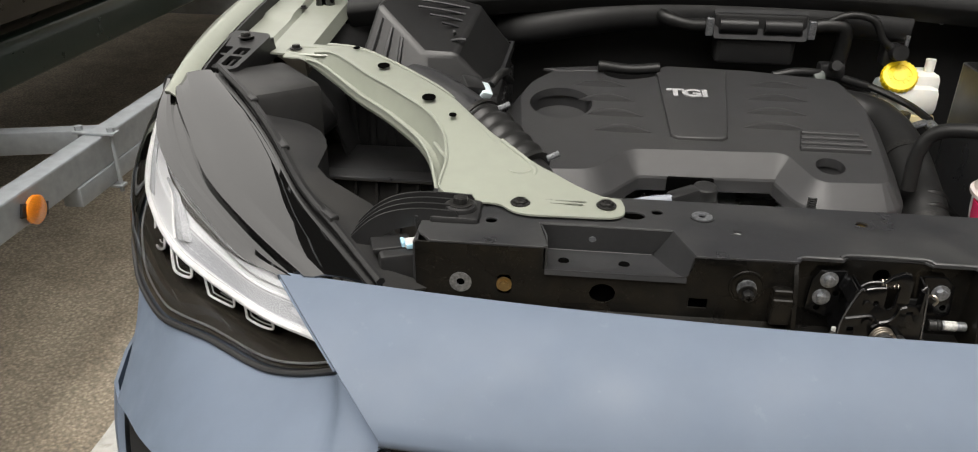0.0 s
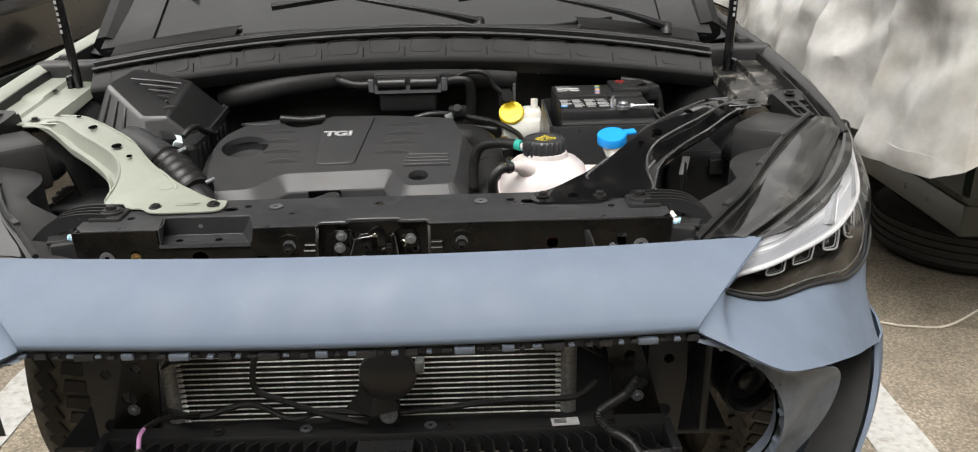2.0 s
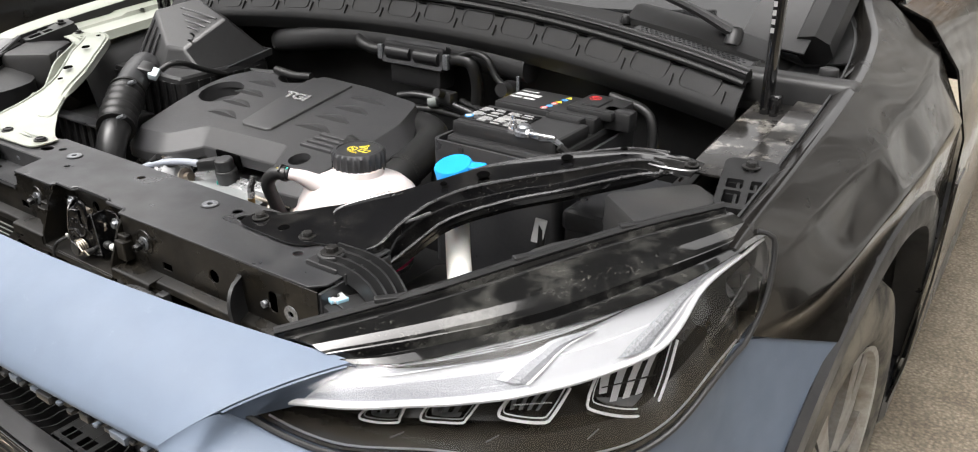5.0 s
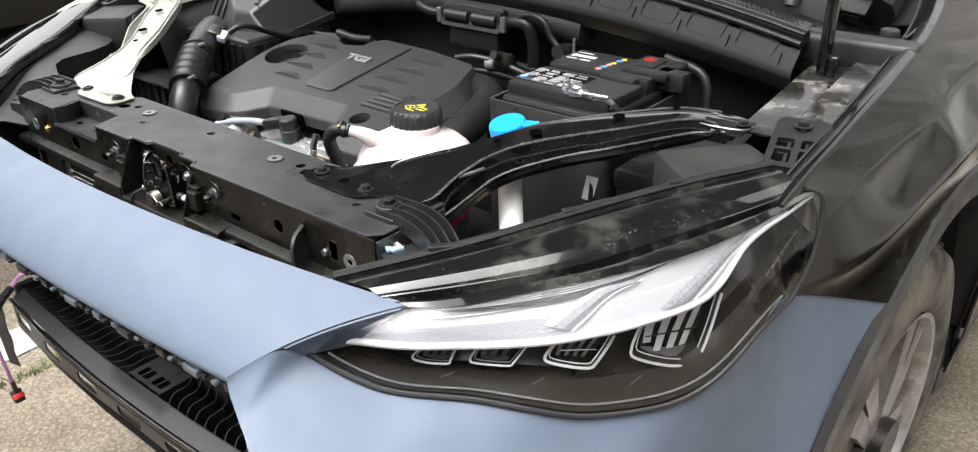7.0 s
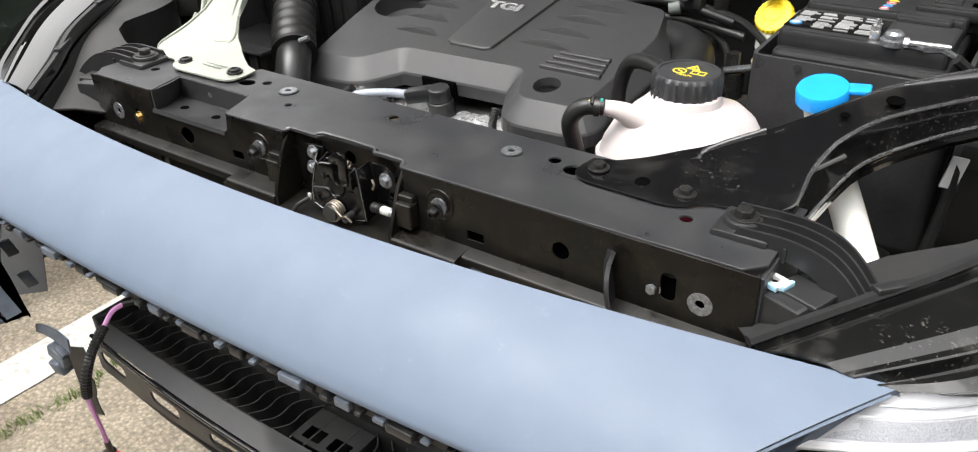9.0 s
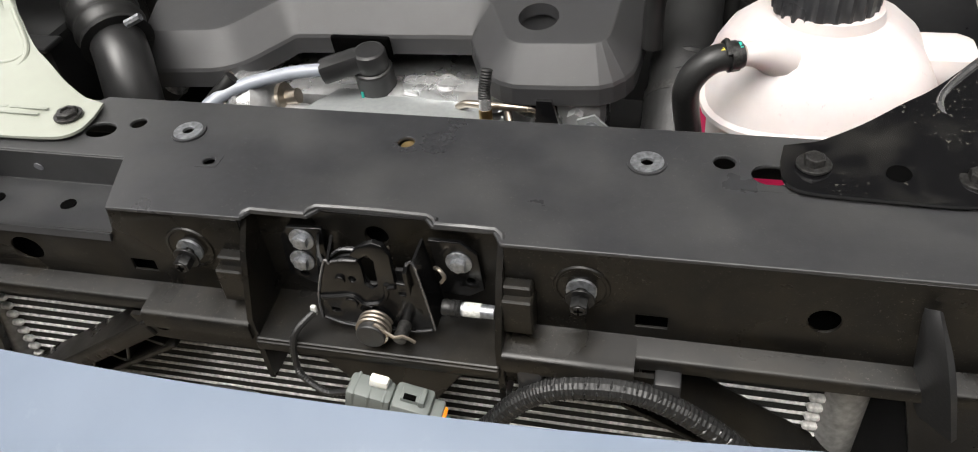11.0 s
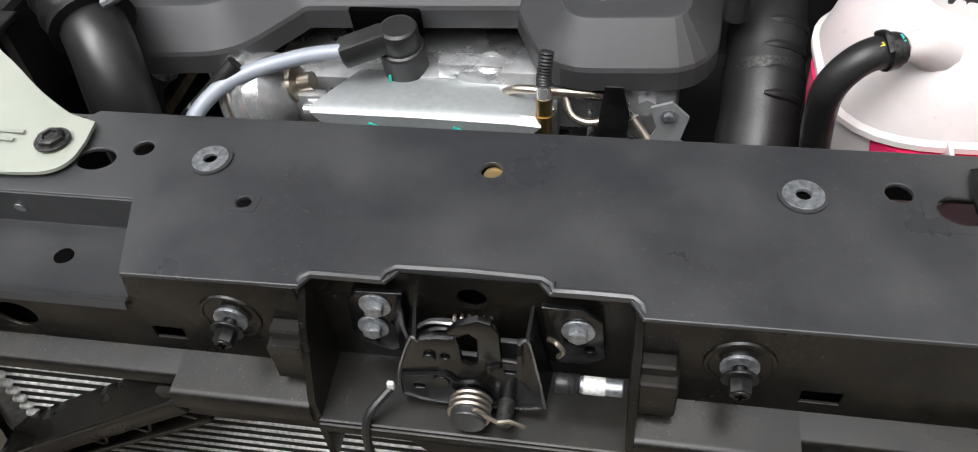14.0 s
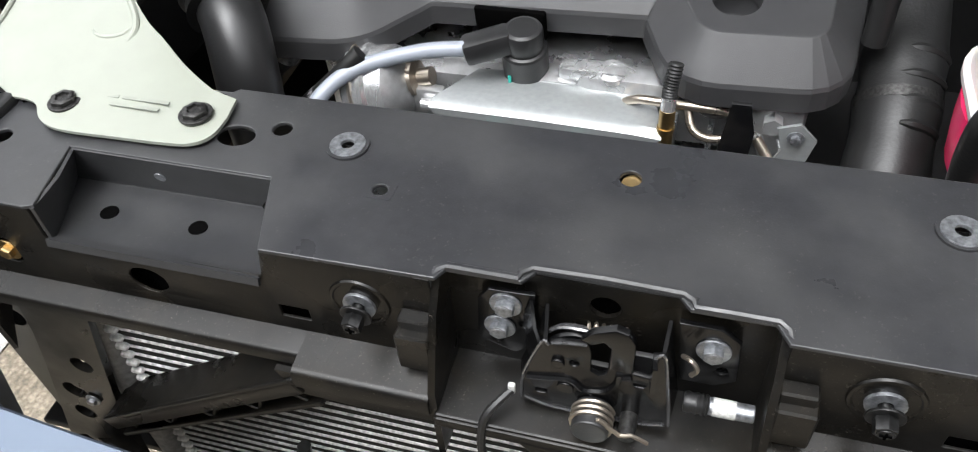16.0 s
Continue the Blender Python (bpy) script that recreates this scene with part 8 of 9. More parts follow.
# thin lighter lines drawn along the plate's edges as highlights
for pts in ([(-0.038, 0.855), (-0.036, 0.877), (-0.026, 0.907), (-0.0225, 0.906)], [(-0.021, 0.908), (-0.014, 0.910), (-0.004, 0.911)], [(0.0275, 0.911), (0.032, 0.913), (0.036, 0.884), (0.039, 0.855)], [(-0.036, 0.856), (-0.020, 0.851), (0.020, 0.851), (0.037, 0.855)]):
    part("edge_highlight_line", tube([(x, -0.0162, z) for x, z in pts], 0.0009, 6, 4), EDGE_HIGHLIGHT, latch)
part("strap", sheet([[(-0.036, 0.002, 0.914), (-0.034, -0.004, 0.9145), (-0.031, -0.012, 0.910), (-0.028, -0.016, 0.906)], [(-0.040, 0.002, 0.900), (-0.037, -0.005, 0.897), (-0.034, -0.013, 0.892), (-0.031, -0.016, 0.888)]], 0.0016), LATCH_BLACK, latch)
part("guide_rail", tube([(-0.026, -0.006, 0.902), (-0.018, -0.007, 0.910), (-0.008, -0.008, 0.9125), (0.002, -0.008, 0.9105)], 0.0024, 8, 6, flat=0.5), EDGE_HIGHLIGHT, latch)
part("wire_hook", tube([(0.040, -0.002, 0.897), (0.044, -0.006, 0.900), (0.0475, -0.008, 0.896), (0.045, -0.008, 0.891)], 0.0013, 6, 6), STEEL_PIPE, latch)
part("side_tab", sheet([[(0.0265, -0.017, 0.911), (0.0265, -0.017, 0.892)], [(0.0275, -0.023, 0.911), (0.0275, -0.023, 0.891)]], 0.0022), LATCH_BLACK, latch)
part("back_plate", plate([(-0.034, 0.855), (-0.032, 0.878), (-0.024, 0.890), (-0.012, 0.893), (-0.006, 0.878), (0.010, 0.878), (0.014, 0.893), (0.034, 0.893), (0.036, 0.855)], [], 0.003, front(-0.004), 0.0006), SATIN_BLACK, latch)
for pts in ([(-0.034, 0.876), (-0.024, 0.878), (-0.012, 0.880), (-0.006, 0.874), (0.000, 0.872)], [(-0.008, 0.868), (-0.003, 0.873), (0.006, 0.876), (0.011, 0.884), (0.012, 0.893)], [(0.018, 0.892), (0.012, 0.890)]):
    part("emboss", tube([(x, -0.0165, z) for x, z in pts], 0.0018, 6, 4), LATCH_BLACK, latch)
part("hook", plate([(-0.007, 0.916), (-0.001, 0.923), (0.009, 0.928), (0.015, 0.926), (0.0185, 0.919), (0.0185, 0.896), (0.007, 0.896), (0.0075, 0.913), (0.004, 0.917), (-0.002, 0.913)], [], 0.004, front(-0.0175), 0.001), LATCH_BLACK, latch, "hooked catch arm")
part("claw", tube([(-0.024, -0.008, 0.894), (-0.020, -0.008, 0.902), (-0.012, -0.008, 0.907), (-0.004, -0.008, 0.906)], 0.0036, 8, 5, flat=0.6), LATCH_BLACK, latch)
part("rivet", cyl(0.0045, 0.002, (-0.014, -0.016, 0.873), (90, 0, 0), 14, bev=0.0006), LATCH_BLACK, latch)
part("rivet", cyl(0.0035, 0.002, (-0.018, -0.016, 0.893), (90, 0, 0), 14, bev=0.0006), LATCH_BLACK, latch)
coil = [(0.001 + 0.0102 * math.cos(a), -0.019 - 0.00052 * a, 0.860 + 0.0102 * math.sin(a)) for a in np.linspace(0, 2 * math.pi * 3.2, 54)]
part("coil_spring", tube(coil + [(0.016, -0.030, 0.860), (0.022, -0.030, 0.862), (0.030, -0.030, 0.8575)], 0.0012, 6, 2), STEEL_PIPE, latch, "bronze wire coil spring")
part("spring_pin", cyl(0.0096, 0.016, (0.001, -0.0165, 0.860), (90, 0, 0), 24, bev=0.001), SATIN_BLACK, latch)
part("rivet", cyl(0.0045, 0.013, (0.019, -0.016, 0.857), (90, 0, 0), 14), BLACK_BOLT, latch)
part("top_spring", tube([(-0.006 + 0.0009 * k, -0.006 + 0.004 * math.cos(k * 1.57), 0.910 + 0.004 * math.sin(k * 1.57)) for k in range(24)], 0.0009, 5, 2), STEEL_PIPE, latch)
cable = part("release_cable", tube([(0.044, -0.010, 0.871), (0.052, -0.010, 0.871), (0.056, -0.010, 0.871)], 0.005, 10, 4, radius=ribbed(0.15)), RUBBER, latch, "release cable with silver end")
part("cable_end", cyl(0.0045, 0.022, (0.056, -0.010, 0.871), (0, 90, 0), 14, bev=0.0008), ZINC, cable)
part("cable_tag", cyl(0.0048, 0.011, (0.058, -0.010, 0.871), (0, 90, 0), 14), TAG_WHITE, cable)
part("switch_wire", tube([(-0.042, -0.016, 0.861), (-0.054, -0.030, 0.850), (-0.056, -0.036, 0.825), (-0.049, -0.040, 0.817), (-0.034, -0.044, 0.812), (-0.016, -0.046, 0.819)], 0.0022, 8, 12, radius=ribbed(0.22)), RUBBER, latch)
part("switch_tab", box(0.004, 0.003, 0.008, (-0.0425, -0.017, 0.862), 0.001), TAG_WHITE, latch)
plug = thing("grey_cable_connector", "grey plastic cable connector under the latch", "connector")
PLUG = pose(0.008, -0.046, 0.8155, 0, 14, 0)
part("socket", box(0.030, 0.018, 0.020, (-0.010, 0, 0), 0.003), GREY_CONN, plug, at=PLUG)
part("socket_rib", join(*[box(0.002, 0.0185, 0.0205, (-0.020 + 0.010 * k, 0, 0), 0.0006) for k in range(3)]), GREY_CONN, plug, at=PLUG)
part("collar", box(0.026, 0.021, 0.024, (0.018, 0, -0.001), 0.003), GREY_CONN, plug, at=PLUG)
part("lock_tab", join(box(0.014, 0.010, 0.004, (0.017, 0, 0.0125), 0.001), box(0.004, 0.012, 0.006, (0.024, 0, 0.013), 0.001)), GREY_CONN, plug, at=PLUG)
part("latch_slot", box(0.008, 0.004, 0.0012, (0.016, -0.003, 0.0147), 0.0003), SHADE_BLACK, plug, at=PLUG)
part("tab", box(0.012, 0.006, 0.007, (-0.006, 0.003, 0.0135), 0.001), MILK, plug, at=PLUG)
part("tail", box(0.010, 0.016, 0.016, (0.034, 0, -0.002), 0.002), GREY_CONN, plug, at=PLUG)
part("wire_seal", box(0.004, 0.010, 0.006, (0.0395, 0, 0.001), 0.0015), ORANGE, plug, "orange wire seal", at=PLUG)
for k, mat in enumerate((GREEN_MARK, SATIN_BLACK, GREEN_MARK)):
    part("wire", tube([(0.040, 0.002 * k - 0.002, -0.003), (0.050, 0.002 * k - 0.003, -0.008), (0.058, -0.004, -0.022)], 0.0011, 5, 4), mat, plug, at=PLUG)
harness = thing("wiring_harness", "black ribbed wiring harness in front of the radiator", "cable")
part("conduit", tube([(0.045, -0.045, 0.76), (0.072, -0.040, 0.790), (0.098, -0.036, 0.822), (0.125, -0.035, 0.838), (0.165, -0.035, 0.842), (0.199, -0.036, 0.827), (0.235, -0.040, 0.80), (0.27, -0.05, 0.76)], 0.0072, 12, 26, radius=ribbed(0.05)), RUBBER, harness, sharp=16)
part("tape_wrap", helix([(0.045, -0.045, 0.76), (0.072, -0.040, 0.790), (0.098, -0.036, 0.822), (0.125, -0.035, 0.838), (0.165, -0.035, 0.842), (0.199, -0.036, 0.827), (0.235, -0.040, 0.80), (0.27, -0.05, 0.76)], 0.0072, 0.0009, 40), GLOSS_TAPE, harness, "glossy spiral tape wrap")
for x, z in ((0.102, 0.824), (0.185, 0.828)):
    part("clip", box(0.016, 0.014, 0.022, (x, -0.026, z + 0.010), 0.002), SATIN_BLACK, harness)
pair = thing("wiring_harness", "two thin black cables in front of the radiator", "cable")
for d in (0.0, 0.006):
    part("cable", tube([(-0.20, -0.036, 0.735 - d), (-0.169, -0.04, 0.766 - d), (-0.143, -0.041, 0.788 - d), (-0.117, -0.042, 0.796 - 1.3 * d), (-0.094, -0.041, 0.791 - 1.5 * d), (-0.065, -0.04, 0.773 - d), (-0.04, -0.036, 0.745 - d)], 0.0026, 8, 8), RUBBER, pair)
lines = thing("wiring_harness", "thin taped wiring along the crash beam", "cable")
part("conduit", tube([(-0.36, 0.0, 0.61), (-0.30, -0.02, 0.608), (-0.22, -0.01, 0.622), (-0.15, -0.03, 0.606), (-0.10, -0.02, 0.612), (-0.02, -0.02, 0.605), (0.08, -0.02, 0.61), (0.18, -0.02, 0.622), (0.30, -0.02, 0.625), (0.34, 0.0, 0.64)], 0.005, 8, 8, radius=ribbed(0.15)), RUBBER, lines)
part("conduit", tube([(-0.20, -0.01, 0.72), (-0.205, -0.02, 0.66), (-0.16, -0.03, 0.64), (-0.09, -0.03, 0.61), (-0.03, -0.03, 0.595)], 0.005, 8, 8, radius=ribbed(0.15)), RUBBER, lines)
part("conduit", tube([(0.400, -0.04, 0.668), (0.375, -0.06, 0.652), (0.335, -0.07, 0.628), (0.345, -0.085, 0.610), (0.381, -0.11, 0.598), (0.400, -0.155, 0.565), (0.405, -0.165, 0.50), (0.405, -0.16, 0.42)], 0.0068, 10, 12, radius=ribbed(0.2)), RUBBER, lines)
part("conduit", tube([(-0.30, -0.02, 0.612), (-0.335, -0.07, 0.640), (-0.350, -0.105, 0.648)], 0.004, 8, 8, radius=ribbed(0.2)), RUBBER, lines)
part("pink_wire", tube([(-0.350, -0.105, 0.648), (-0.352, -0.120, 0.645), (-0.348, -0.140, 0.632)], 0.0034, 6, 4), PINK_WIRE, lines)
part("conduit", tube([(-0.348, -0.138, 0.633), (-0.340, -0.160, 0.622), (-0.337, -0.176, 0.605), (-0.343, -0.186, 0.575), (-0.350, -0.188, 0.548)], 0.0062, 8, 12, radius=ribbed(0.2)), RUBBER, lines)
part("pink_wire", tube([(-0.350, -0.188, 0.550), (-0.352, -0.187, 0.525), (-0.356, -0.183, 0.480), (-0.362, -0.180, 0.450)], 0.0034, 6, 4), PINK_WIRE, lines)
part("pigtail", tube([(-0.362, -0.180, 0.452), (-0.366, -0.178, 0.438), (-0.372, -0.176, 0.422)], 0.0045, 6, 4), RUBBER, lines)
part("plug", box(0.018, 0.018, 0.026, (-0.377, -0.175, 0.408), 0.003, rot=(0, -30, 0)), SATIN_BLACK, lines)
part("plug_lock", box(0.008, 0.019, 0.010, (-0.369, -0.175, 0.412), 0.002, rot=(0, -30, 0)), RED_PRINT, lines, "red locking tab")
# torn remains of the bumper's lower corner beside the beam
rows = []
for k in range(9):
    f = k / 8
    rows.append([(-0.474 - 0.030 * f + 0.004 * math.sin(9 * f), -0.140 + 0.006 * f, 0.560 - 0.140 * f), (-0.452 - 0.026 * f, -0.152 + 0.010 * f, 0.563 - 0.146 * f), (-0.424 - 0.036 * f + 0.005 * math.sin(14 * f), -0.142 + 0.008 * f, 0.566 - 0.152 * f)])
part("torn_flap", sheet(rows, 0.002), SATIN_BLACK, bumper, "torn black flap hanging from the bumper corner")
part("torn_strip", sheet([[(-0.525 + 0.085 * f, -0.152, 0.574 + 0.012 * math.sin(2.6 * f)), (-0.523 + 0.085 * f, -0.155, 0.562 + 0.010 * math.sin(2.6 * f) - 0.008 * f)] for f in np.linspace(0, 1, 9)], 0.003), BLUE_INNER, bumper, "torn blue plastic strip")
part("torn_piece", join(box(0.040, 0.016, 0.022, (-0.486, -0.150, 0.532), 0.003, rot=(0, 18, 0)), box(0.026, 0.020, 0.024, (-0.490, -0.152, 0.512), 0.003, rot=(10, -12, 0)), box(0.018, 0.012, 0.012, (-0.470, -0.152, 0.546), 0.002, rot=(0, 40, 0))), BLUE_INNER, bumper, "torn blue clip piece")

# ---- beside the car: boat on its trailer ----
trailer = thing("boat_trailer", "galvanised steel boat trailer frame with orange reflector", "trailer")
def beam_box(a, b, w, h):
    d = Vector(b) - Vector(a)
    m = Matrix.Translation((Vector(a) + Vector(b)) / 2) @ d.to_track_quat("Y", "Z").to_matrix().to_4x4()
    return move(box(w, d.length, h, (0, 0, 0), 0.006), m)
part("main_beam", beam_box((-1.580, -0.3, 0.449), (-1.595, 3.6, 0.449), 0.06, 0.088), GALVANISED, trailer)
part("upper_beam", beam_box((-1.578, 1.13, 0.378), (-1.592, 3.4, 0.378), 0.055, 0.056), GALVANISED, trailer)
part("cross_beam", beam_box((-1.605, 1.45, 0.425), (-3.2, 1.02, 0.43), 0.05, 0.07), GALVANISED, trailer)
part("cross_beam", beam_box((-1.60, 3.4, 0.40), (-3.4, 3.4, 0.40), 0.08, 0.10), GALVANISED, trailer)
part("post", beam_box((-1.75, 3.0, 0.40), (-1.80, 3.0, 0.75), 0.07, 0.12), HULL, trailer)
part("post", beam_box((-1.75, 4.2, 0.2), (-1.80, 4.2, 0.8), 0.07, 0.12), GALVANISED, trailer)
part("support_leg", beam_box((-1.60, 3.3, 0.0), (-1.60, 3.3, 0.36), 0.07, 0.07), GALVANISED, trailer)
part("u_bolt", join(box(0.12, 0.035, 0.008, (-1.582, 1.30, 0.498), 0.002), box(0.11, 0.03, 0.008, (-1.582, 1.30, 0.344), 0.002), cyl(0.006, 0.19, (-1.538, 1.30, 0.325), seg=10), cyl(0.006, 0.19, (-1.630, 1.30, 0.325), seg=10), cyl(0.011, 0.012, (-1.538, 1.30, 0.502), seg=6), cyl(0.011, 0.012, (-1.630, 1.30, 0.502), seg=6)), GALVANISED, trailer)
refl = part("reflector", lathe([(0.0, 0), (0.036, 0), (0.036, 0.008), (0.030, 0.012), (0.0, 0.013)], (-1.548, 0.941, 0.437), (0, 90, 0), 32), ORANGE, trailer, "round orange reflector")
part("reflector_base", box(0.006, 0.10, 0.034, (-1.5475, 0.941, 0.437), 0.002, rot=(-20, 0, 0)), SATIN_BLACK, refl)
boat = thing("boat", "black boat hull lying on its trailer", "boat")
rows = []
for k in range(24):
    y = -2.0 + 9.0 * k / 23
    w = 1.0 - 0.5 * max(0, (y - 3.5) / 3.5) ** 2
    rows.append([(-2.9 + w * 1.08, y, 1.38), (-2.9 + w * 1.07, y, 1.22), (-2.9 + w * 1.04, y, 1.0), (-2.9 + w * 1.03, y, 0.96), (-2.9 + w * 0.98, y, 0.80), (-2.9 + w * 0.94, y, 0.72), (-2.9 + w * 0.75, y, 0.60), (-2.9, y, 0.47), (-2.9 - w, y, 0.75), (-2.9 - w * 1.2, y, 1.38)])
part("hull", sheet(rows, 0.02), HULL, boat, sharp=20)
part("deck", sheet([[(-2.9 + u * (1.08 if u > 0 else 1.2) * (1.0 - 0.5 * max(0, (y - 3.5) / 3.5) ** 2), y, 1.39 + 0.06 * (1 - u * u)) for u in np.linspace(-1, 1, 9)] for y in np.linspace(-2, 7, 12)], 0.02), HULL, boat, "dark deck cover")
part("rub_strake", tube([(-1.84, -2, 0.98), (-1.85, 1, 0.98), (-1.85, 3, 0.98), (-1.95, 5, 0.98)], 0.03, 8, 6), HULL, boat)
part("keel_board", beam_box((-2.0, -1.0, 0.60), (-2.0, 5.0, 0.60), 0.06, 0.14), HULL_GREEN, boat)

# ---- beside the car: covered load and loose tyre ----
tarp_thing = thing("tarpaulin", "creased white tarpaulin draped over a load", "tarpaulin")
# the line of the hanging cloth in plan: along its hem, and where it lies over the load
HEM = [(1.72, 6.0, 0.42), (1.56, 4.2, 0.44), (1.50, 3.2, 0.47), (1.37, 2.55, 0.58), (1.385, 2.15, 0.60), (1.43, 1.92, 0.62), (1.455, 1.84, 0.63), (1.305, 1.765, 0.615), (1.355, 1.64, 0.625), (1.43, 1.50, 0.632), (1.475, 1.45, 0.63),
       (1.400, 1.395, 0.585), (1.425, 1.25, 0.595), (1.455, 1.07, 0.60), (1.50, 1.01, 0.64), (1.62, 1.00, 0.70), (1.95, 0.97, 0.71), (2.5, 0.95, 0.66), (3.3, 0.90, 0.68)]
RIDGE = [(1.66, 6.0), (1.62, 4.2), (1.60, 3.2), (1.58, 2.55), (1.58, 2.15), (1.57, 1.92), (1.565, 1.84), (1.56, 1.765), (1.56, 1.64), (1.555, 1.50), (1.55, 1.45), (1.55, 1.395), (1.55, 1.25), (1.55, 1.12), (1.57, 1.08), (1.65, 1.07), (1.95, 1.06), (2.5, 1.05), (3.3, 1.04)]


def crumple(p, size):
    """Flat facets that meet in sharp creases."""
    return noise.voronoi(Vector(p) / size)[0][0] * size


def cloth(v0, v1, nv, lift=0.0):
    rows = []
    for j in range(nv + 1):
        v = v0 + (v1 - v0) * j / nv
        row = []
        for k in range(len(HEM) - 1):
            n = max(3, int(((HEM[k + 1][0] - HEM[k][0]) ** 2 + (HEM[k + 1][1] - HEM[k][1]) ** 2) ** 0.5 / 0.014))
            for i in range(n + (k == len(HEM) - 2)):
                f = i / n
                hx, hy, hz = (HEM[k][c] + (HEM[k + 1][c] - HEM[k][c]) * f for c in range(3))
                rx, ry = (RIDGE[k][c] + (RIDGE[k + 1][c] - RIDGE[k][c]) * f for c in range(2))
                w = v ** 0.8 * (0.35 + 0.65 * min(1.0, max(0.0, (v - 0.64) / 0.24)))
                x, y, z = rx + (hx - rx) * w, ry + (hy - ry) * w, 2.5 + (hz - 2.5) * v
                q = (x * 0.8 + 0.3 * z, y + 0.35 * z, z * 0.75)
                d = 0.34 * (crumple(q, 0.30) - 0.12) + 0.26 * (crumple((q[0] + 3, q[1], q[2]), 0.12) - 0.05) + 0.008 * noise.noise((y * 9, z * 9, x * 9))
                d = d * (1 - 0.45 * max(0.0, v - 0.8) / 0.2) + lift
                s = min(1.0, max(0.0, (y - 1.0) / 0.12))
                row.append((x - d * s, y - d * (1 - s), z + 0.006 * noise.noise((y * 14, x * 14, 4))))
        rows.append(row)
    return rows


part("sheet_side", sheet(cloth(0.0, 1.0, 110), 0.003), TARP, tarp_thing, sharp=28)
part("hem", sheet(cloth(0.970, 1.003, 4, 0.0032), 0.002), TARP, tarp_thing, "doubled hem with eyelets", sharp=28)
part("sheet_top", sheet([[(1.55 + 1.75 * u, 1.06 + 4.9 * v, 2.5 + 0.05 * noise.noise((u * 5, v * 9, 1)) * math.sin(math.pi * u)) for u in np.linspace(0, 1, 20)] for v in np.linspace(0, 1, 30)], 0.003), TARP, tarp_thing, sharp=80)
for x, y, z in ((1.375, 2.40, 0.615), (1.395, 2.02, 0.645), (1.308, 1.745, 0.645), (1.402, 1.375, 0.613), (1.445, 1.12, 0.625)):
    eye = part("eyelet", lathe([(0.007, 0), (0.013, 0), (0.014, 0.002), (0.007, 0.003)], (x - 0.012, y, z), (0, -90, 0), 16), BRASS_EYE, tarp_thing, "tarnished metal eyelet")
    part("eyelet_hole", cyl(0.0072, 0.002, (x - 0.0135, y, z), (0, -90, 0), 12), BLACK_BOLT, eye)
load = thing("covered_load", "dark green frame under the tarpaulin", "load")
part("frame", box(1.5, 4.6, 2.0, (2.50, 3.65, 1.38), 0.04), HULL_GREEN, load)
part("runner", beam_box((1.86, 1.45, 0.30), (1.86, 5.8, 0.30), 0.10, 0.12), HULL_GREEN, load)
part("runner", beam_box((3.0, 1.45, 0.30), (3.0, 5.8, 0.30), 0.10, 0.12), HULL_GREEN, load)
for y in (3.2, 5.4):
    for x in (1.86, 3.0):
        part("foot", beam_box((x, y, 0.0), (x, y, 0.26), 0.12, 0.12), HULL_GREEN, load)
loose = thing("loose_tyre", "large black tyre lying on the ground", "tyre")
tyre_at, k, h = (2.09, 1.89, 0.0), 0.63, 0.82
part("sidewall", lathe([(r * k, z * h) for r, z in ((0.29, 0.25), (0.38, 0.28), (0.42, 0.278), (0.425, 0.284), (0.44, 0.282), (0.445, 0.272), (0.47, 0.26), (0.505, 0.228))], tyre_at, seg=72), OLD_TYRE, loose)
part("sidewall", lathe([(r * k, z * h) for r, z in ((0.30, 0.03), (0.40, 0.0), (0.48, 0.03), (0.505, 0.052))], tyre_at, seg=72), OLD_TYRE, loose)
tread = [(0.505, 0.052), (0.525, 0.066)]
for j in range(4):
    z = 0.066 + 0.037 * j
    tread += [(0.530, z + 0.004), (0.532, z + 0.030), (0.518, z + 0.032), (0.518, z + 0.036)]
tread += [(0.528, 0.216), (0.505, 0.228)]
part("tread", lathe([(r * k, z * h) for r, z in tread], tyre_at, seg=72), TREAD, loose, "worn tread with circular grooves")
rope = thing("rope", "thin pale rope hanging to the ground", "rope")
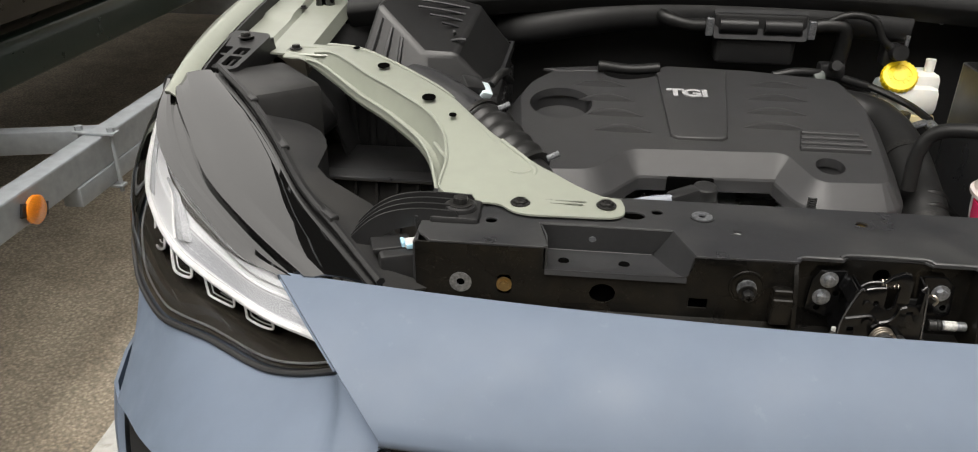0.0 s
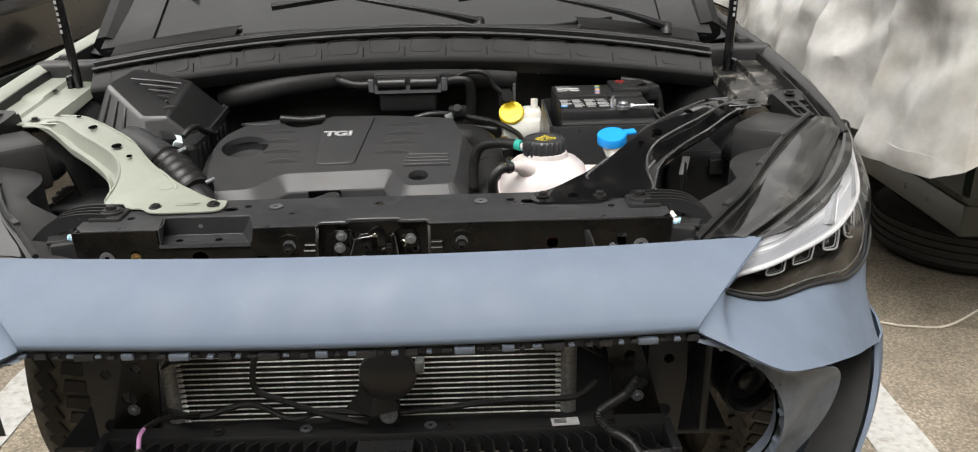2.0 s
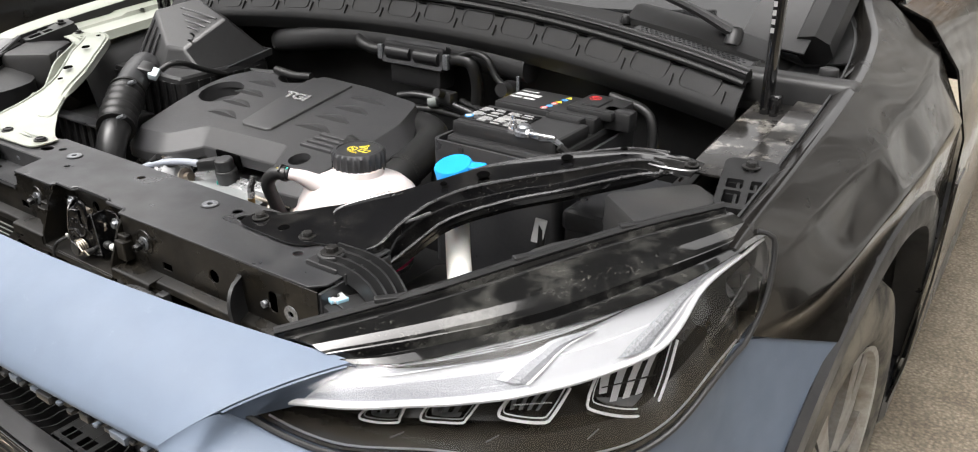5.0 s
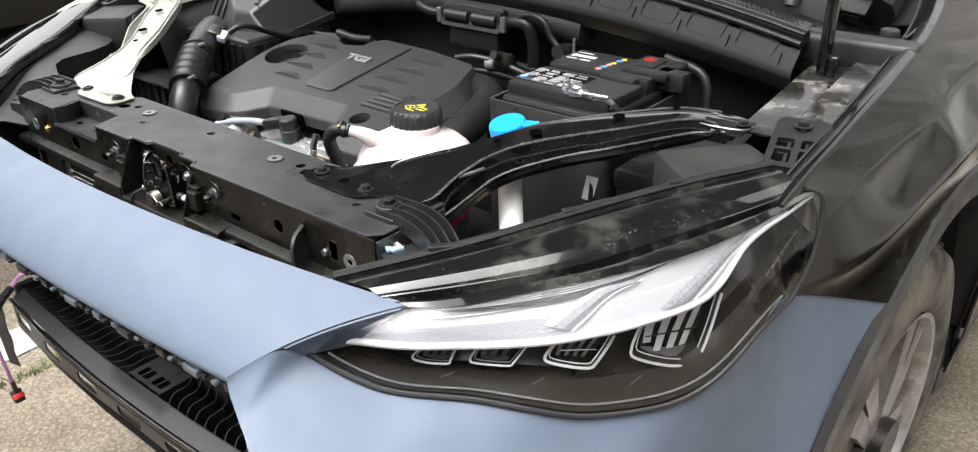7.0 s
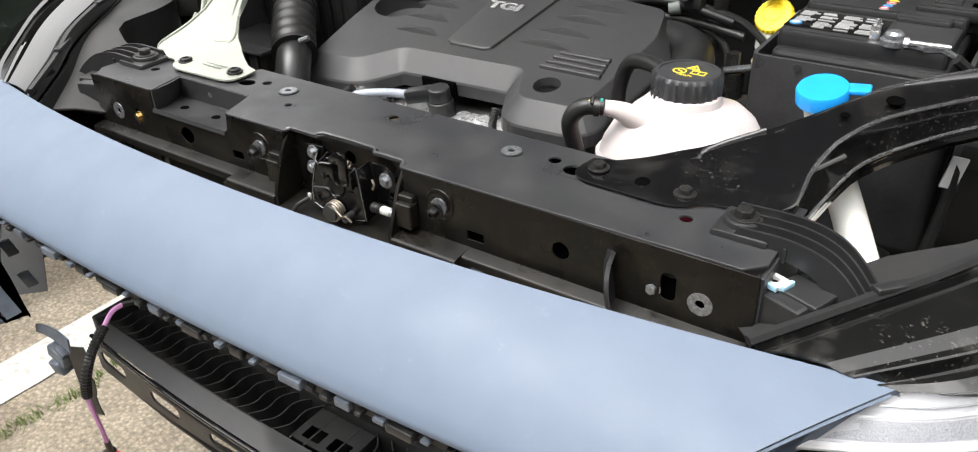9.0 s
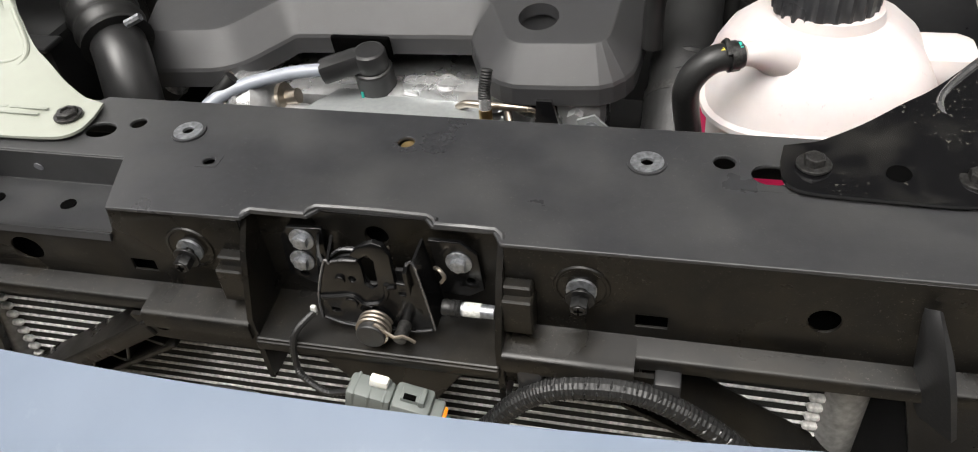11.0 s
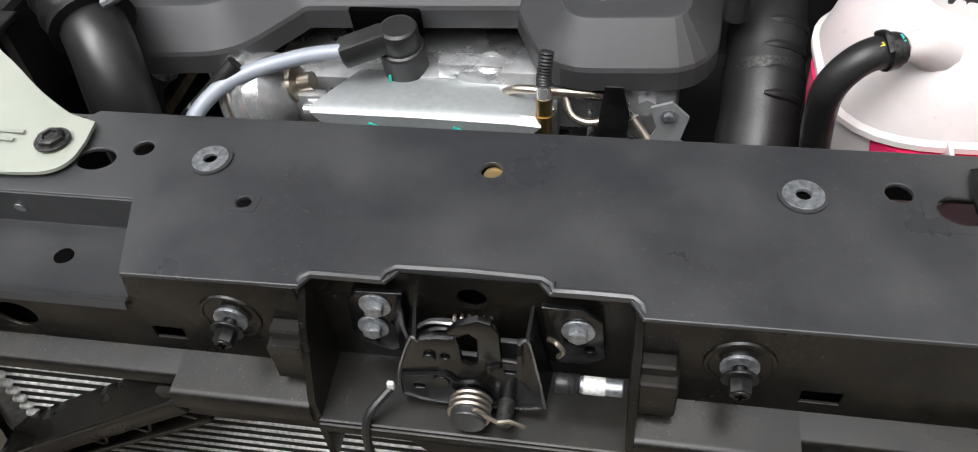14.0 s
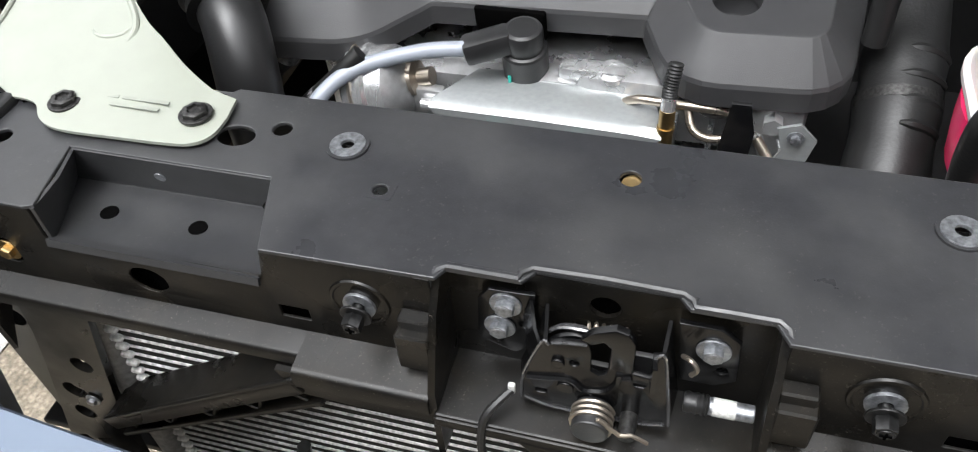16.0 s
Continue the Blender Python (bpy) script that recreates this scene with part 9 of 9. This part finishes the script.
part("strand", tube([(1.95, 1.10, 0.75), (1.93, 1.11, 0.5), (1.86, 1.18, 0.22), (1.73, 1.25, 0.02), (1.587, 1.26, 0.006), (1.503, 1.291, 0.006), (1.40, 1.33, 0.006), (1.33, 1.34, 0.009)], 0.004, 6, 8), ROPE, rope)
# far hedge that closes the view behind the car
hedge = thing("far_hedge", "dry brown hedge and bare trees round the parking ground", "hedge", kind="stuff")
rng = random.Random(5)
hb = bmesh.new()
for k in range(26000):
    a = rng.uniform(0, 2 * math.pi)
    rr = rng.uniform(11.5, 13.5)
    top = 3.0 + 0.9 * math.sin(5 * a) + 0.7 * math.sin(13 * a + 1)
    c = Vector((rr * math.cos(a), 1.0 + rr * math.sin(a), top * rng.random() ** 1.5))
    d = Vector((rng.gauss(0, 0.35), rng.gauss(0, 0.35), rng.gauss(0.4, 0.5))).normalized() * rng.uniform(0.2, 0.7)
    w = d.cross(Vector((math.cos(a), math.sin(a), 0))).normalized() * rng.uniform(0.008, 0.035)
    hb.faces.new([hb.verts.new(c - d - w), hb.verts.new(c - d + w), hb.verts.new(c + d + w), hb.verts.new(c + d - w)])
part("twigs", hb, DRY_HEDGE, hedge)
part("tree_line", sheet([[(10.5 * math.cos(a), 1.0 + 10.5 * math.sin(a), v * (2.3 + 0.8 * noise.noise((4 * math.cos(a), 4 * math.sin(a), 1)) + 0.5 * noise.noise((17 * math.cos(a), 17 * math.sin(a), 3)))) for a in np.linspace(0, 2 * math.pi, 160)] for v in (0, 0.5, 1)], 0.05), TREES, hedge, "dark band of dense trees")

# tufts of grass in the joint of the concrete beside the car
grass = thing("grass", "short green grass in a joint of the concrete", "grass", kind="stuff")
rng = random.Random(11)
gb = bmesh.new()
for k in range(700):
    y = rng.uniform(-0.45, 0.25)
    c = Vector((-1.07 + rng.gauss(0, 0.012) + 0.01 * math.sin(y * 20), y, 0.0))
    h, lean, a = rng.uniform(0.008, 0.03), rng.gauss(0, 0.012), rng.uniform(0, math.pi)
    w = Vector((math.cos(a), math.sin(a), 0)) * 0.0014
    tip = c + Vector((lean, rng.gauss(0, 0.012), h))
    gb.faces.new([gb.verts.new(c - w), gb.verts.new(c + w), gb.verts.new(tip)])
part("blades", gb, GRASS, grass)
